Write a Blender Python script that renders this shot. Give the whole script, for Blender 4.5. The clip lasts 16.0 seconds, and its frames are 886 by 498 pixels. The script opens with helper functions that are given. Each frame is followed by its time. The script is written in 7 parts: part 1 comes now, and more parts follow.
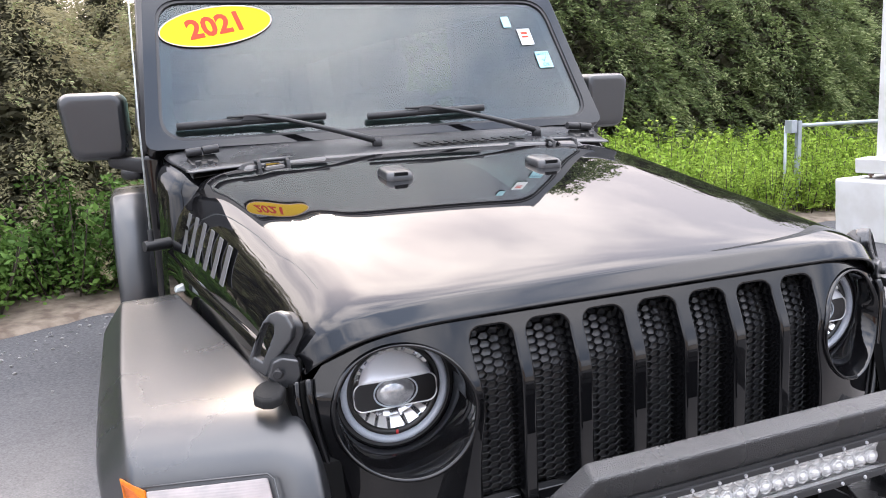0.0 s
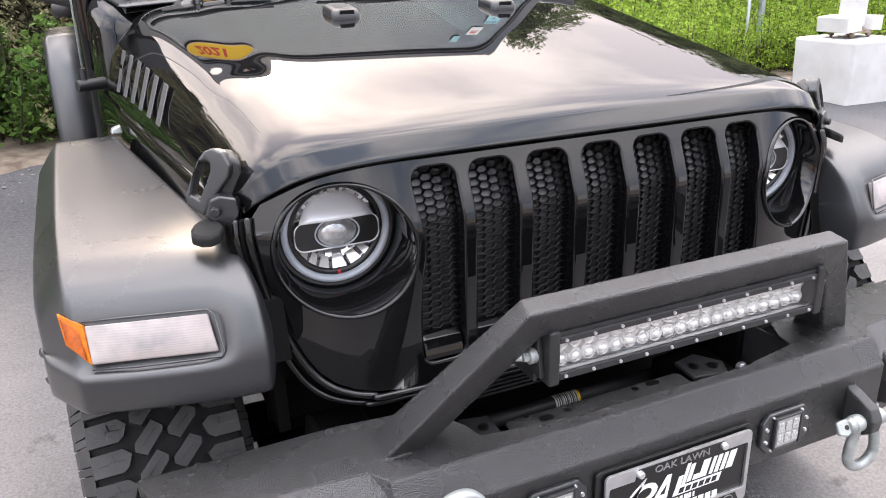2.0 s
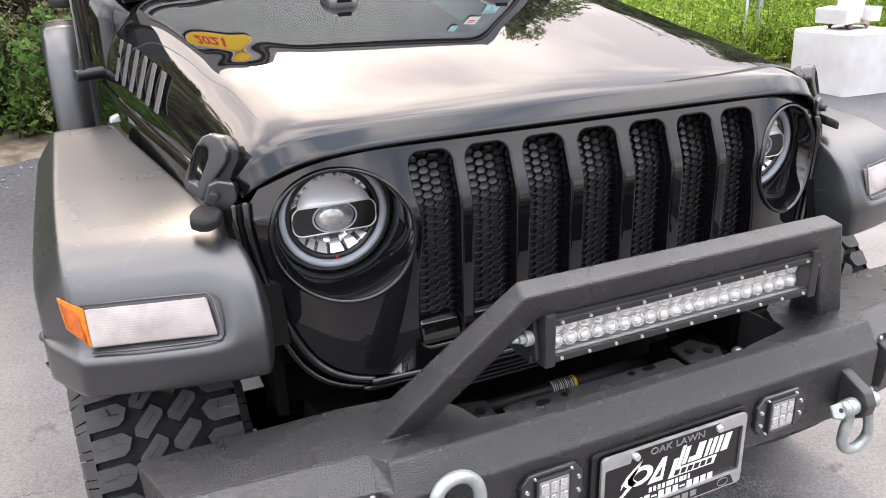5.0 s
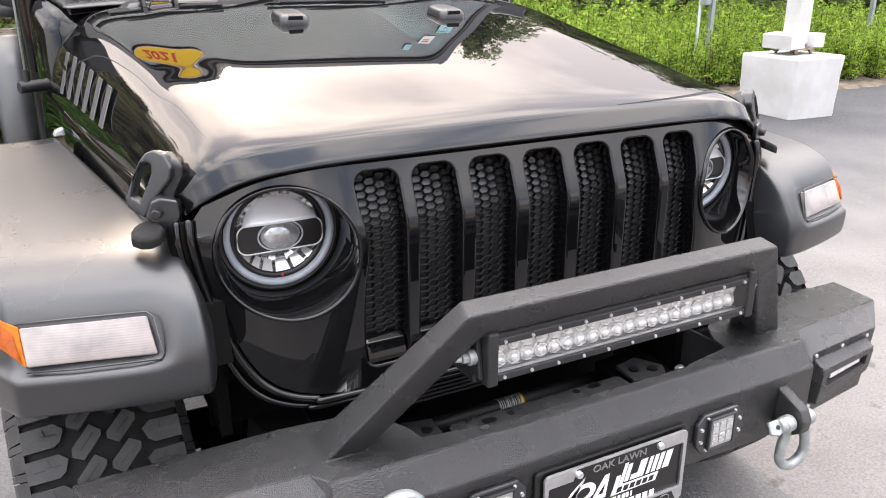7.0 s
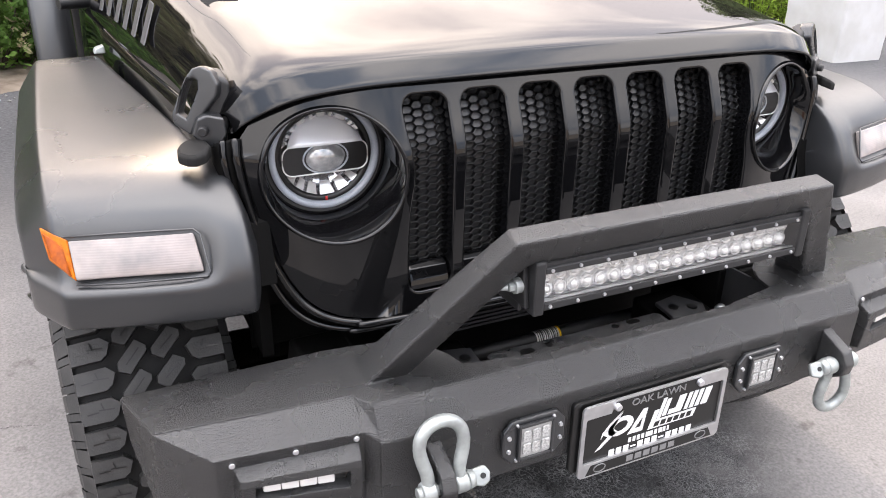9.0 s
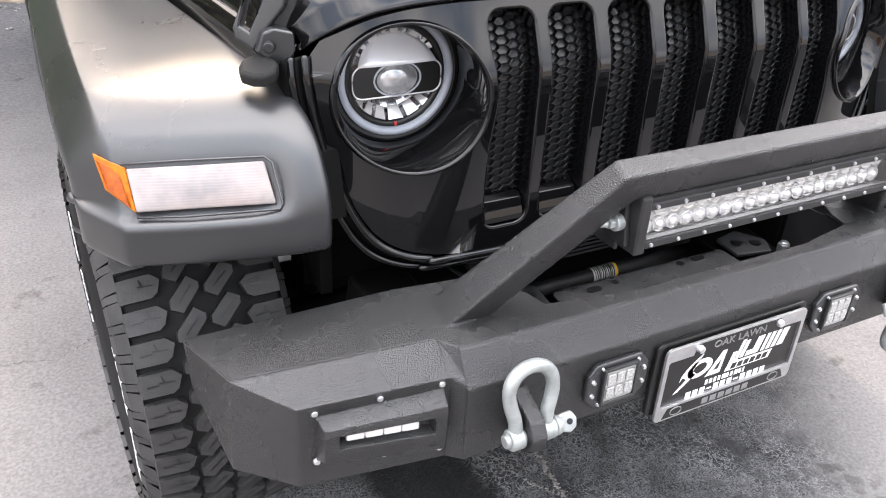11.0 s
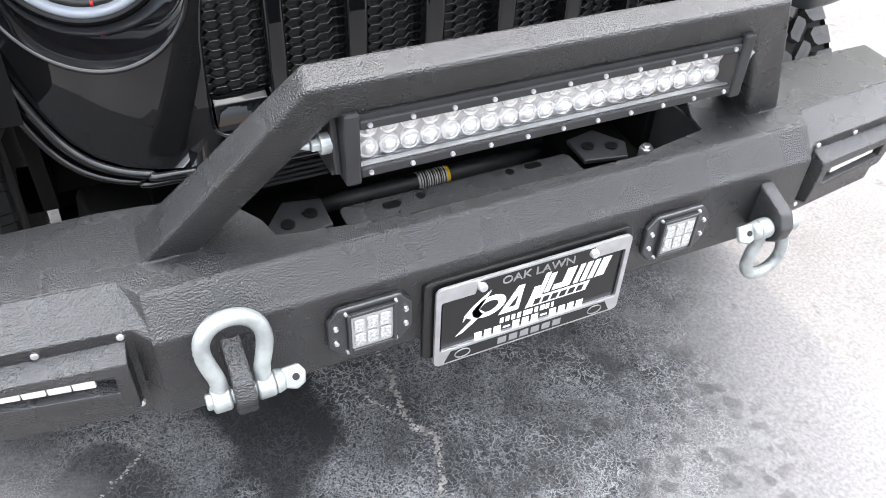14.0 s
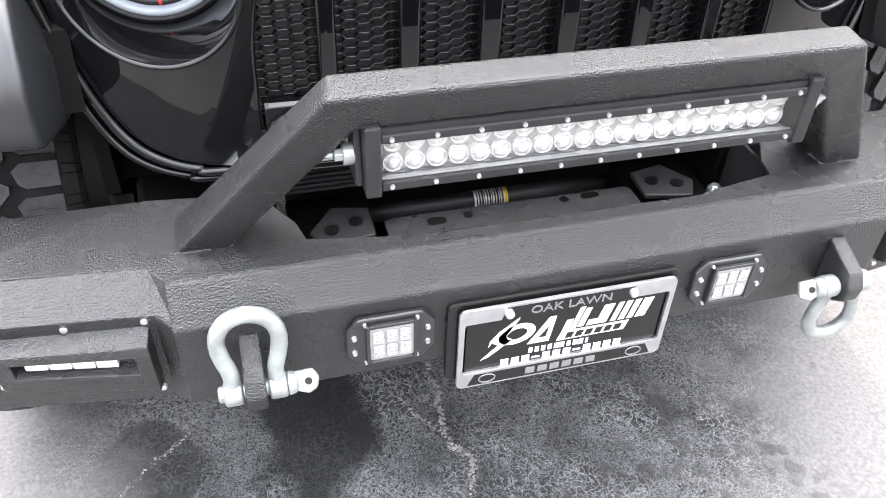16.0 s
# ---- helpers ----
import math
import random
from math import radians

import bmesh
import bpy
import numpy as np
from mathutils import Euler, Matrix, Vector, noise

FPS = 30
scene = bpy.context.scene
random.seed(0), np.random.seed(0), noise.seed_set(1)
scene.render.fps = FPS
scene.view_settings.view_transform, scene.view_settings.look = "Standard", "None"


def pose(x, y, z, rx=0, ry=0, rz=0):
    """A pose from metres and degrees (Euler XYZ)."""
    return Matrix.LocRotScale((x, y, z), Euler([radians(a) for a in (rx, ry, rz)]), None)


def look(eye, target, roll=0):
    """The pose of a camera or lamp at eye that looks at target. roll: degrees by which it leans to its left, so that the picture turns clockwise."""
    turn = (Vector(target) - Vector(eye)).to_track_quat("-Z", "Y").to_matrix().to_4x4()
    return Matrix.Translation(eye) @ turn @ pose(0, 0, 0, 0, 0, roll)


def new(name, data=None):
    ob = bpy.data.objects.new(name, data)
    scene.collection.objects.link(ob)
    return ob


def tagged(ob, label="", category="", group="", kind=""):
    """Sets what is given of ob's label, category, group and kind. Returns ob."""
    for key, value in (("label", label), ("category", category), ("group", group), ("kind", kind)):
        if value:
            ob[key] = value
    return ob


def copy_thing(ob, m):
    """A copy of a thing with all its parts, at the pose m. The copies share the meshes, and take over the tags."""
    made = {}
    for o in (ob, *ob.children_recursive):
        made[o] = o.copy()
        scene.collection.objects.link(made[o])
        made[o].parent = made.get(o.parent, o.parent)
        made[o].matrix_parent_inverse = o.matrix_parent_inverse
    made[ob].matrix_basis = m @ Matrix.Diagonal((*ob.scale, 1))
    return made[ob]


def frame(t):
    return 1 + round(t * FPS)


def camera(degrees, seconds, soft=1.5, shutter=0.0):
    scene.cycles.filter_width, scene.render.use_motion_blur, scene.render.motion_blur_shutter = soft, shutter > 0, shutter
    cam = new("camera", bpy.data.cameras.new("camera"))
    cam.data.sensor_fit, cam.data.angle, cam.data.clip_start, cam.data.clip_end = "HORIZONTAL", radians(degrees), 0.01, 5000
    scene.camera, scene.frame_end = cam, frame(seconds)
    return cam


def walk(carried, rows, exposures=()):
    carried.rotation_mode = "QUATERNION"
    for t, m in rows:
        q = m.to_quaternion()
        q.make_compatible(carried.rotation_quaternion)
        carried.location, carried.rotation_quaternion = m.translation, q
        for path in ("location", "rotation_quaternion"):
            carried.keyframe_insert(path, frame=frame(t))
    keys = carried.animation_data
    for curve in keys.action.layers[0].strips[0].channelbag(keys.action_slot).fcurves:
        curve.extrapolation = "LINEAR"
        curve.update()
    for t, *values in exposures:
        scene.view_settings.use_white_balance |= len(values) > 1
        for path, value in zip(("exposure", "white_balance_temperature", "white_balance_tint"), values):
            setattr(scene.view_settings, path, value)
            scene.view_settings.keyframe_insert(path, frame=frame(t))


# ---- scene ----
cam = camera(59.2, 16.0, 0.95)
PATH = [
    (0, (-0.836, -0.852, 1.442), (-0.118, 0.982, 1.095), -3.1),
    (0.5, (-0.833, -0.854, 1.438), (-0.112, 0.966, 1.028), -2.8),
    (1, (-0.829, -0.851, 1.432), (-0.1, 0.943, 0.934), -2.4),
    (1.5, (-0.823, -0.851, 1.425), (-0.082, 0.905, 0.819), -2.1),
    (2, (-0.81, -0.854, 1.409), (-0.045, 0.856, 0.709), -1.7),
    (2.5, (-0.79, -0.859, 1.401), (0.004, 0.802, 0.621), -1.3),
    (3, (-0.796, -0.861, 1.401), (0.016, 0.767, 0.569), -0.9),
    (3.5, (-0.799, -0.861, 1.394), (0.01, 0.762, 0.551), -1.0),
    (4, (-0.801, -0.865, 1.394), (-0.019, 0.782, 0.572), -1.3),
    (4.2, (-0.805, -0.869, 1.394), (-0.041, 0.799, 0.598), -1.6),
    (6.3, (-0.815, -0.867, 1.404), (-0.026, 0.844, 0.735), -1.3),
    (6.5, (-0.807, -0.871, 1.402), (0.002, 0.831, 0.733), -1.1),
    (7, (-0.796, -0.881, 1.405), (0.071, 0.789, 0.726), -0.3),
    (7.5, (-0.795, -0.878, 1.403), (0.081, 0.775, 0.697), 0.2),
    (8, (-0.81, -0.867, 1.395), (0.04, 0.784, 0.653), 0.6),
    (8.5, (-0.819, -0.862, 1.392), (-0.015, 0.793, 0.609), 0.6),
    (8.7, (-0.818, -0.864, 1.388), (-0.032, 0.791, 0.585), 0.6),
    (10.8, (-0.935, -0.716, 1.348), (-0.108, 0.836, 0.398), 2.3),
    (11, (-0.937, -0.706, 1.344), (-0.116, 0.828, 0.357), 2.5),
    (11.5, (-0.933, -0.678, 1.326), (-0.137, 0.768, 0.196), 3.3),
    (12, (-0.932, -0.68, 1.32), (-0.178, 0.682, 0.064), 3.5),
    (12.5, (-0.889, -0.707, 1.325), (-0.195, 0.553, -0.064), 2.6),
    (13, (-0.732, -0.732, 1.329), (-0.082, 0.559, -0.054), -0.9),
    (13.5, (-0.574, -0.758, 1.33), (0.11, 0.577, 0.007), -0.7),
    (14, (-0.484, -0.669, 1.312), (0.206, 0.698, 0.026), 2.6),
    (14.5, (-0.462, -0.581, 1.31), (0.11, 0.853, 0.039), 5.0),
    (15, (-0.412, -0.64, 1.309), (0.042, 0.822, 0.022), 4.3),
    (15.5, (-0.368, -0.677, 1.316), (0.051, 0.795, 0.028), 3.1),
    (16, (-0.384, -0.691, 1.313), (0.054, 0.794, 0.047), 2.1),
]
EXPOSURES = [(0.0, 1.20, 6100, 14), (2.0, 1.20, 6380, 14), (4.0, 1.23, 6400, 13), (8.5, 1.23, 6530, 13), (11.0, 1.47, 6420, 12), (12.5, 1.64, 6400, 11), (13.5, 1.70, 6240, 9), (14.5, 1.84, 6220, 9), (15.3, 1.97, 6350, 10), (16.0, 1.99, 6350, 10)]
walk(cam, [(t, look(eye, target, roll)) for t, eye, target, roll in PATH], EXPOSURES)

# ---- world and light ----
SUN_DIR = Vector((0.12, 0.87, 0.48)).normalized()
world = bpy.data.worlds.new("sky")
scene.world = world
world.use_nodes = True
wn, wl = world.node_tree.nodes, world.node_tree.links
wn.clear()
w_out = wn.new("ShaderNodeOutputWorld")
w_bg = wn.new("ShaderNodeBackground")
w_sky = wn.new("ShaderNodeTexSky")
w_sky.sky_type, w_sky.sun_disc = "NISHITA", False
w_sky.sun_elevation = math.asin(SUN_DIR.z)
w_sky.sun_rotation = math.atan2(SUN_DIR.x, SUN_DIR.y)
w_co = wn.new("ShaderNodeTexCoord")
w_map = wn.new("ShaderNodeMapping")
w_map.inputs["Location"].default_value = (3.1, 1.7, 0.4)
w_map.inputs["Scale"].default_value = (1.0, 1.0, 2.6)
w_noise = wn.new("ShaderNodeTexNoise")
w_noise.inputs["Scale"].default_value = 2.3
w_noise.inputs["Detail"].default_value = 7.0
w_noise.inputs["Roughness"].default_value = 0.5
w_ramp = wn.new("ShaderNodeValToRGB")
w_ramp.color_ramp.elements[0].position = 0.10
w_ramp.color_ramp.elements[1].position = 0.30
w_cloud = wn.new("ShaderNodeValToRGB")
w_cloud.color_ramp.elements[0].position, w_cloud.color_ramp.elements[0].color = 0.40, (4.3, 5.0, 6.2, 1)
w_cloud.color_ramp.elements[1].position, w_cloud.color_ramp.elements[1].color = 0.60, (11.2, 10.9, 10.8, 1)
w_dot = wn.new("ShaderNodeVectorMath")
w_dot.operation = "DOT_PRODUCT"
w_dot.inputs[1].default_value = SUN_DIR
w_glow = wn.new("ShaderNodeMath")
w_glow.operation, w_glow.use_clamp = "POWER", False
w_glow.inputs[1].default_value = 50.0
w_max = wn.new("ShaderNodeMath")
w_max.operation = "MAXIMUM"
w_max.inputs[1].default_value = 0.0
w_halo = wn.new("ShaderNodeVectorMath")
w_halo.operation = "SCALE"
w_halo.inputs[0].default_value = (11.0, 8.7, 6.7)
w_mix = wn.new("ShaderNodeMix")
w_mix.data_type = "RGBA"
w_add = wn.new("ShaderNodeVectorMath")
w_add.operation = "ADD"
wl.new(w_co.outputs["Generated"], w_map.inputs["Vector"])
wl.new(w_map.outputs["Vector"], w_noise.inputs["Vector"])
wl.new(w_noise.outputs["Fac"], w_ramp.inputs["Fac"])
wl.new(w_noise.outputs["Fac"], w_cloud.inputs["Fac"])
wl.new(w_co.outputs["Generated"], w_dot.inputs[0])
wl.new(w_dot.outputs["Value"], w_max.inputs[0])
wl.new(w_max.outputs["Value"], w_glow.inputs[0])
wl.new(w_glow.outputs["Value"], w_halo.inputs["Scale"])
wl.new(w_ramp.outputs["Color"], w_mix.inputs["Factor"])
wl.new(w_sky.outputs["Color"], w_mix.inputs["A"])
wl.new(w_cloud.outputs["Color"], w_mix.inputs["B"])
w_wide = wn.new("ShaderNodeMath")
w_wide.operation = "POWER"
w_wide.inputs[1].default_value = 2.0
w_warm = wn.new("ShaderNodeVectorMath")
w_warm.operation = "SCALE"
w_warm.inputs[0].default_value = (4.6, 2.4, 0.3)
w_sum = wn.new("ShaderNodeVectorMath")
w_sum.operation = "ADD"
wl.new(w_max.outputs["Value"], w_wide.inputs[0])
wl.new(w_wide.outputs["Value"], w_warm.inputs["Scale"])
wl.new(w_halo.outputs["Vector"], w_sum.inputs[0])
wl.new(w_warm.outputs["Vector"], w_sum.inputs[1])
wl.new(w_sum.outputs["Vector"], w_add.inputs[1])
w_sep = wn.new("ShaderNodeSeparateXYZ")
w_high = wn.new("ShaderNodeMapRange")
w_high.inputs["To Min"].default_value, w_high.inputs["To Max"].default_value = 0.55, 2.30
w_dome = wn.new("ShaderNodeVectorMath")
w_dome.operation = "SCALE"
wl.new(w_co.outputs["Generated"], w_sep.inputs["Vector"])
wl.new(w_sep.outputs["Z"], w_high.inputs["Value"])
wl.new(w_mix.outputs["Result"], w_dome.inputs[0])
w_side = wn.new("ShaderNodeMapRange")
w_side.inputs["From Min"].default_value, w_side.inputs["From Max"].default_value = -0.7, 0.5
w_side.inputs["To Min"].default_value, w_side.inputs["To Max"].default_value = 0.85, 1.08
w_level = wn.new("ShaderNodeMath")
w_level.operation = "MULTIPLY"
wl.new(w_dot.outputs["Value"], w_side.inputs["Value"])
wl.new(w_side.outputs["Result"], w_level.inputs[0])
wl.new(w_high.outputs["Result"], w_level.inputs[1])
wl.new(w_level.outputs["Value"], w_dome.inputs["Scale"])
wl.new(w_dome.outputs["Vector"], w_add.inputs[0])
wl.new(w_add.outputs["Vector"], w_bg.inputs["Color"])
w_bg.inputs["Strength"].default_value = 0.121
wl.new(w_bg.outputs["Background"], w_out.inputs["Surface"])

sun = new("sun", bpy.data.lights.new("sun", "SUN"))
sun.data.energy, sun.data.angle, sun.data.color = 1.1, radians(6), (1.0, 0.80, 0.60)
sun.matrix_world = look(SUN_DIR * 40, (0, 0, 0))


# ---- materials ----
def mat(name, color, rough=0.5, metal=0.0, coat=0.0, color2=None, scale=8.0, bump=0.0, bscale=300.0, rvar=0.0, bdist=0.002,
        transmission=0.0, ior=1.5, island=0.0, speck=None, spec=0.5):
    m = bpy.data.materials.new(name)
    m.use_nodes = True
    n, l = m.node_tree.nodes, m.node_tree.links
    b = n["Principled BSDF"]
    b.inputs["Base Color"].default_value = (*color, 1)
    b.inputs["Roughness"].default_value = rough
    b.inputs["Metallic"].default_value = metal
    b.inputs["Coat Weight"].default_value = coat
    b.inputs["Coat Roughness"].default_value = 0.03
    b.inputs["Transmission Weight"].default_value = transmission
    b.inputs["IOR"].default_value = ior
    b.inputs["Specular IOR Level"].default_value = spec
    co = n.new("ShaderNodeTexCoord")
    if color2 or rvar:
        t = n.new("ShaderNodeTexNoise")
        t.inputs["Scale"].default_value, t.inputs["Detail"].default_value = scale, 6.0
        l.new(co.outputs["Object"], t.inputs["Vector"])
    if color2:
        r = n.new("ShaderNodeValToRGB")
        r.color_ramp.elements[0].position, r.color_ramp.elements[0].color = 0.35, (*color, 1)
        r.color_ramp.elements[1].position, r.color_ramp.elements[1].color = 0.65, (*color2, 1)
        l.new(t.outputs["Fac"], r.inputs["Fac"])
        out = r.outputs["Color"]
        if island:
            g = n.new("ShaderNodeNewGeometry")
            h = n.new("ShaderNodeHueSaturation")
            mp = n.new("ShaderNodeMapRange")
            mp.inputs["To Min"].default_value, mp.inputs["To Max"].default_value = 1 - island, 1 + island
            l.new(g.outputs["Random Per Island"], mp.inputs["Value"])
            l.new(mp.outputs["Result"], h.inputs["Value"])
            l.new(out, h.inputs["Color"])
            out = h.outputs["Color"]
        l.new(out, b.inputs["Base Color"])
    if rvar:
        mp = n.new("ShaderNodeMapRange")
        mp.inputs["From Min"].default_value, mp.inputs["From Max"].default_value = 0.3, 0.7
        mp.inputs["To Min"].default_value, mp.inputs["To Max"].default_value = rough - rvar, rough + rvar
        l.new(t.outputs["Fac"], mp.inputs["Value"])
        l.new(mp.outputs["Result"], b.inputs["Roughness"])
    if bump:
        t2 = n.new("ShaderNodeTexNoise")
        t2.inputs["Scale"].default_value, t2.inputs["Detail"].default_value = bscale, 2.0
        l.new(co.outputs["Object"], t2.inputs["Vector"])
        bp = n.new("ShaderNodeBump")
        bp.inputs["Strength"].default_value, bp.inputs["Distance"].default_value = bump, bdist
        l.new(t2.outputs["Fac"], bp.inputs["Height"])
        l.new(bp.outputs["Normal"], b.inputs["Normal"])
    return m


M_PAINT = mat("black_gloss_paint", (0.0045, 0.0045, 0.005), 0.018, coat=0.0, rvar=0.006, scale=3)
M_GRILLE = mat("black_gloss_plastic", (0.0035, 0.0035, 0.004), 0.03, rvar=0.012, scale=5, spec=0.5)
M_FENDER = mat("grey_black_moulded_plastic", (0.015, 0.016, 0.018), 0.29, color2=(0.020, 0.021, 0.023), scale=4, bump=0.10, bscale=900, rvar=0.03, spec=0.85)
M_TRIM = mat("matte_black_plastic", (0.012, 0.012, 0.013), 0.5, color2=(0.02, 0.02, 0.021), scale=12, bump=0.05, bscale=500)
M_COAT = mat("textured_black_powder_coat", (0.006, 0.006, 0.0066), 0.27, color2=(0.010, 0.010, 0.0107), scale=9, bump=1.0, bscale=440, rvar=0.05, bdist=0.0028, spec=1.0)
# deep shade of the enclosed parts is put into this near-black base colour
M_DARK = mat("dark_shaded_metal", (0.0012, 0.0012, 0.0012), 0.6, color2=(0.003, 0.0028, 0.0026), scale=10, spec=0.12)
M_MESH = mat("black_honeycomb_plastic", (0.006, 0.006, 0.0065), 0.32, color2=(0.010, 0.010, 0.011), scale=30, spec=0.5)
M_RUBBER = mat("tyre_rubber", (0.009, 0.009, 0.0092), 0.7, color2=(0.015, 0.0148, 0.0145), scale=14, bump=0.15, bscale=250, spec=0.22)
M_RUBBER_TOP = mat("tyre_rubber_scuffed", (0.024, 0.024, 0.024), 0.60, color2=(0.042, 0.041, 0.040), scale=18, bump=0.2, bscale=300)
M_WHITE = mat("white_print", (0.72, 0.72, 0.72), 0.5)
M_ZINC = mat("galvanised_steel", (0.30, 0.315, 0.31), 0.42, metal=0.5, color2=(0.42, 0.45, 0.44), scale=45, bump=0.25, bscale=120)
M_BOLT = mat("zinc_bolt", (0.75, 0.75, 0.77), 0.3, metal=0.9)


def thin_glass(name, tint, f0, power=5.0):
    """A thin pane: clear behind, with a gloss that grows towards grazing view."""
    m = bpy.data.materials.new(name)
    m.use_nodes = True
    n, l = m.node_tree.nodes, m.node_tree.links
    n.clear()
    out, mixer, tr, gl, lw, pw, mp = (n.new("ShaderNode" + k) for k in ("OutputMaterial", "MixShader", "BsdfTransparent", "BsdfGlossy", "LayerWeight", "Math", "MapRange"))
    tr.inputs["Color"].default_value = (*tint, 1)
    gl.inputs["Roughness"].default_value = 0.015
    lw.inputs["Blend"].default_value = 0.5
    pw.operation = "POWER"
    pw.inputs[1].default_value = power
    mp.inputs["To Min"].default_value = f0
    l.new(lw.outputs["Facing"], pw.inputs[0])
    l.new(pw.outputs["Value"], mp.inputs["Value"])
    l.new(mp.outputs["Result"], mixer.inputs["Fac"])
    l.new(tr.outputs["BSDF"], mixer.inputs[1])
    l.new(gl.outputs["BSDF"], mixer.inputs[2])
    l.new(mixer.outputs["Shader"], out.inputs["Surface"])
    return m


M_GLASS = thin_glass("clear_glass", (0.97, 0.97, 0.97), 0.035)
M_WSGLASS = thin_glass("windscreen_glass", (0.50, 0.58, 0.57), 0.064, 3.4)
M_LENS = mat("clear_ribbed_lens", (0.22, 0.20, 0.195), 0.12, color2=(0.33, 0.285, 0.27), scale=22, coat=0.5)
lens_nodes, lens_links = M_LENS.node_tree.nodes, M_LENS.node_tree.links
rib = lens_nodes.new("ShaderNodeTexWave")
rib.bands_direction = "Z"
rib.inputs["Scale"].default_value, rib.inputs["Distortion"].default_value = 90.0, 1.5
rib_bump = lens_nodes.new("ShaderNodeBump")
rib_bump.inputs["Strength"].default_value, rib_bump.inputs["Distance"].default_value = 0.1, 0.0012
rib_co = lens_nodes.new("ShaderNodeTexCoord")
lens_links.new(rib_co.outputs["Object"], rib.inputs["Vector"])
lens_links.new(rib.outputs["Fac"], rib_bump.inputs["Height"])
lens_links.new(rib_bump.outputs["Normal"], lens_nodes["Principled BSDF"].inputs["Normal"])
M_AMBER = mat("amber_lens", (0.56, 0.15, 0.003), 0.3, color2=(0.38, 0.085, 0.002), scale=90, spec=0.25)
M_AMBER_DEEP = mat("deep_amber_reflector", (0.40, 0.085, 0.002), 0.3, color2=(0.26, 0.05, 0.001), scale=120, spec=0.3)
M_HALO = mat("frosted_light_guide", (0.34, 0.37, 0.42), 0.30, color2=(0.42, 0.45, 0.50), scale=20, coat=0.5)
M_LED = mat("led_reflector", (0.86, 0.855, 0.84), 0.16, metal=0.45)
M_POD = mat("pod_reflector", (0.30, 0.30, 0.295), 0.3, metal=0.35, color2=(0.66, 0.66, 0.65), scale=260)
M_REFL = mat("brushed_lamp_reflector", (0.78, 0.79, 0.82), 0.10, metal=0.85, color2=(0.86, 0.87, 0.90), scale=30)
M_BOWL = mat("satin_lamp_bowl", (0.86, 0.87, 0.90), 0.25, metal=0.25)
M_LEDBASE = mat("led_panel", (0.46, 0.46, 0.455), 0.28, metal=0.5)
M_RED = mat("red_marker", (0.6, 0.03, 0.03), 0.4)
M_DECAL = mat("grey_decal", (0.065, 0.065, 0.067), 0.4)
M_YELLOW = mat("yellow_sticker", (0.80, 0.50, 0.004), 0.6, spec=0.15)
M_REDPRINT = mat("red_print", (0.60, 0.05, 0.02), 0.6, spec=0.15)
M_PALEBLUE = mat("pale_blue_sticker", (0.34, 0.58, 0.60), 0.6, spec=0.2)
M_GREENST = mat("pale_green_sticker", (0.35, 0.62, 0.48), 0.5)
M_SILVER = mat("brushed_silver_frame", (0.55, 0.55, 0.56), 0.32, metal=0.8, color2=(0.46, 0.46, 0.47), scale=40)
M_PLATEBLACK = mat("black_plate", (0.006, 0.006, 0.006), 0.3)
M_GREYLET = mat("grey_print", (0.20, 0.20, 0.20), 0.4)
M_INTERIOR = mat("dark_interior", (0.02, 0.02, 0.022), 0.7, color2=(0.03, 0.03, 0.03), scale=6)
M_PLINTH = mat("white_painted_concrete", (0.60, 0.60, 0.60), 0.65, color2=(0.52, 0.515, 0.50), scale=5, bump=0.15, bscale=60)
M_GALV = mat("fence_steel", (0.30, 0.33, 0.36), 0.5, metal=0.4, color2=(0.38, 0.41, 0.43), scale=12)
M_BARK = mat("bark", (0.045, 0.034, 0.026), 0.9, color2=(0.09, 0.07, 0.055), scale=20, bump=0.6, bscale=40)


# ---- mesh helpers ----
NOSE = False


def nose(p):
    """The front panels stand a little further forward and wider than the cowl behind them."""
    k = max(0.0, min(1.0, (1.5 - p.y) / 0.9))
    return Vector((p.x * (1 + 0.007 * k), p.y - 0.013 * k, p.z + 0.012 * k * (1.4 - p.z)))


def part(name, bm, material, parent, label="", smooth=True, bevel=0.0, solid=0.0, subsurf=0, seg=2):
    me = bpy.data.meshes.new(name)
    if NOSE:
        for v in bm.verts:
            v.co = nose(v.co)
    bm.to_mesh(me)
    bm.free()
    me.materials.append(material)
    for p in me.polygons:
        p.use_smooth = smooth
    ob = new(name, me)
    if parent:
        ob.parent = parent
        if parent.type == "EMPTY":
            ob.matrix_parent_inverse = parent.matrix_basis.inverted()
    if solid:
        md = ob.modifiers.new("thickness", "SOLIDIFY")
        md.thickness, md.offset = solid, -1
    if bevel:
        md = ob.modifiers.new("edges", "BEVEL")
        md.width, md.segments, md.limit_method, md.angle_limit = bevel, seg, "ANGLE", radians(30)
        md.harden_normals = smooth
        if smooth:
            ob.modifiers.new("normals", "WEIGHTED_NORMAL")
    if subsurf:
        md = ob.modifiers.new("smooth", "SUBSURF")
        md.levels = md.render_levels = subsurf
    if label:
        ob["label"] = label
    return ob


def empty(name, x, y, z):
    ob = new(name)
    ob.empty_display_size = 0.2
    ob.location = (x, y, z)
    return ob


def mir(bm, s):
    """Turns a part made for the +x side into that for the side s."""
    if s < 0:
        for v in bm.verts:
            v.co.x = -v.co.x
        bmesh.ops.reverse_faces(bm, faces=bm.faces)
    return bm


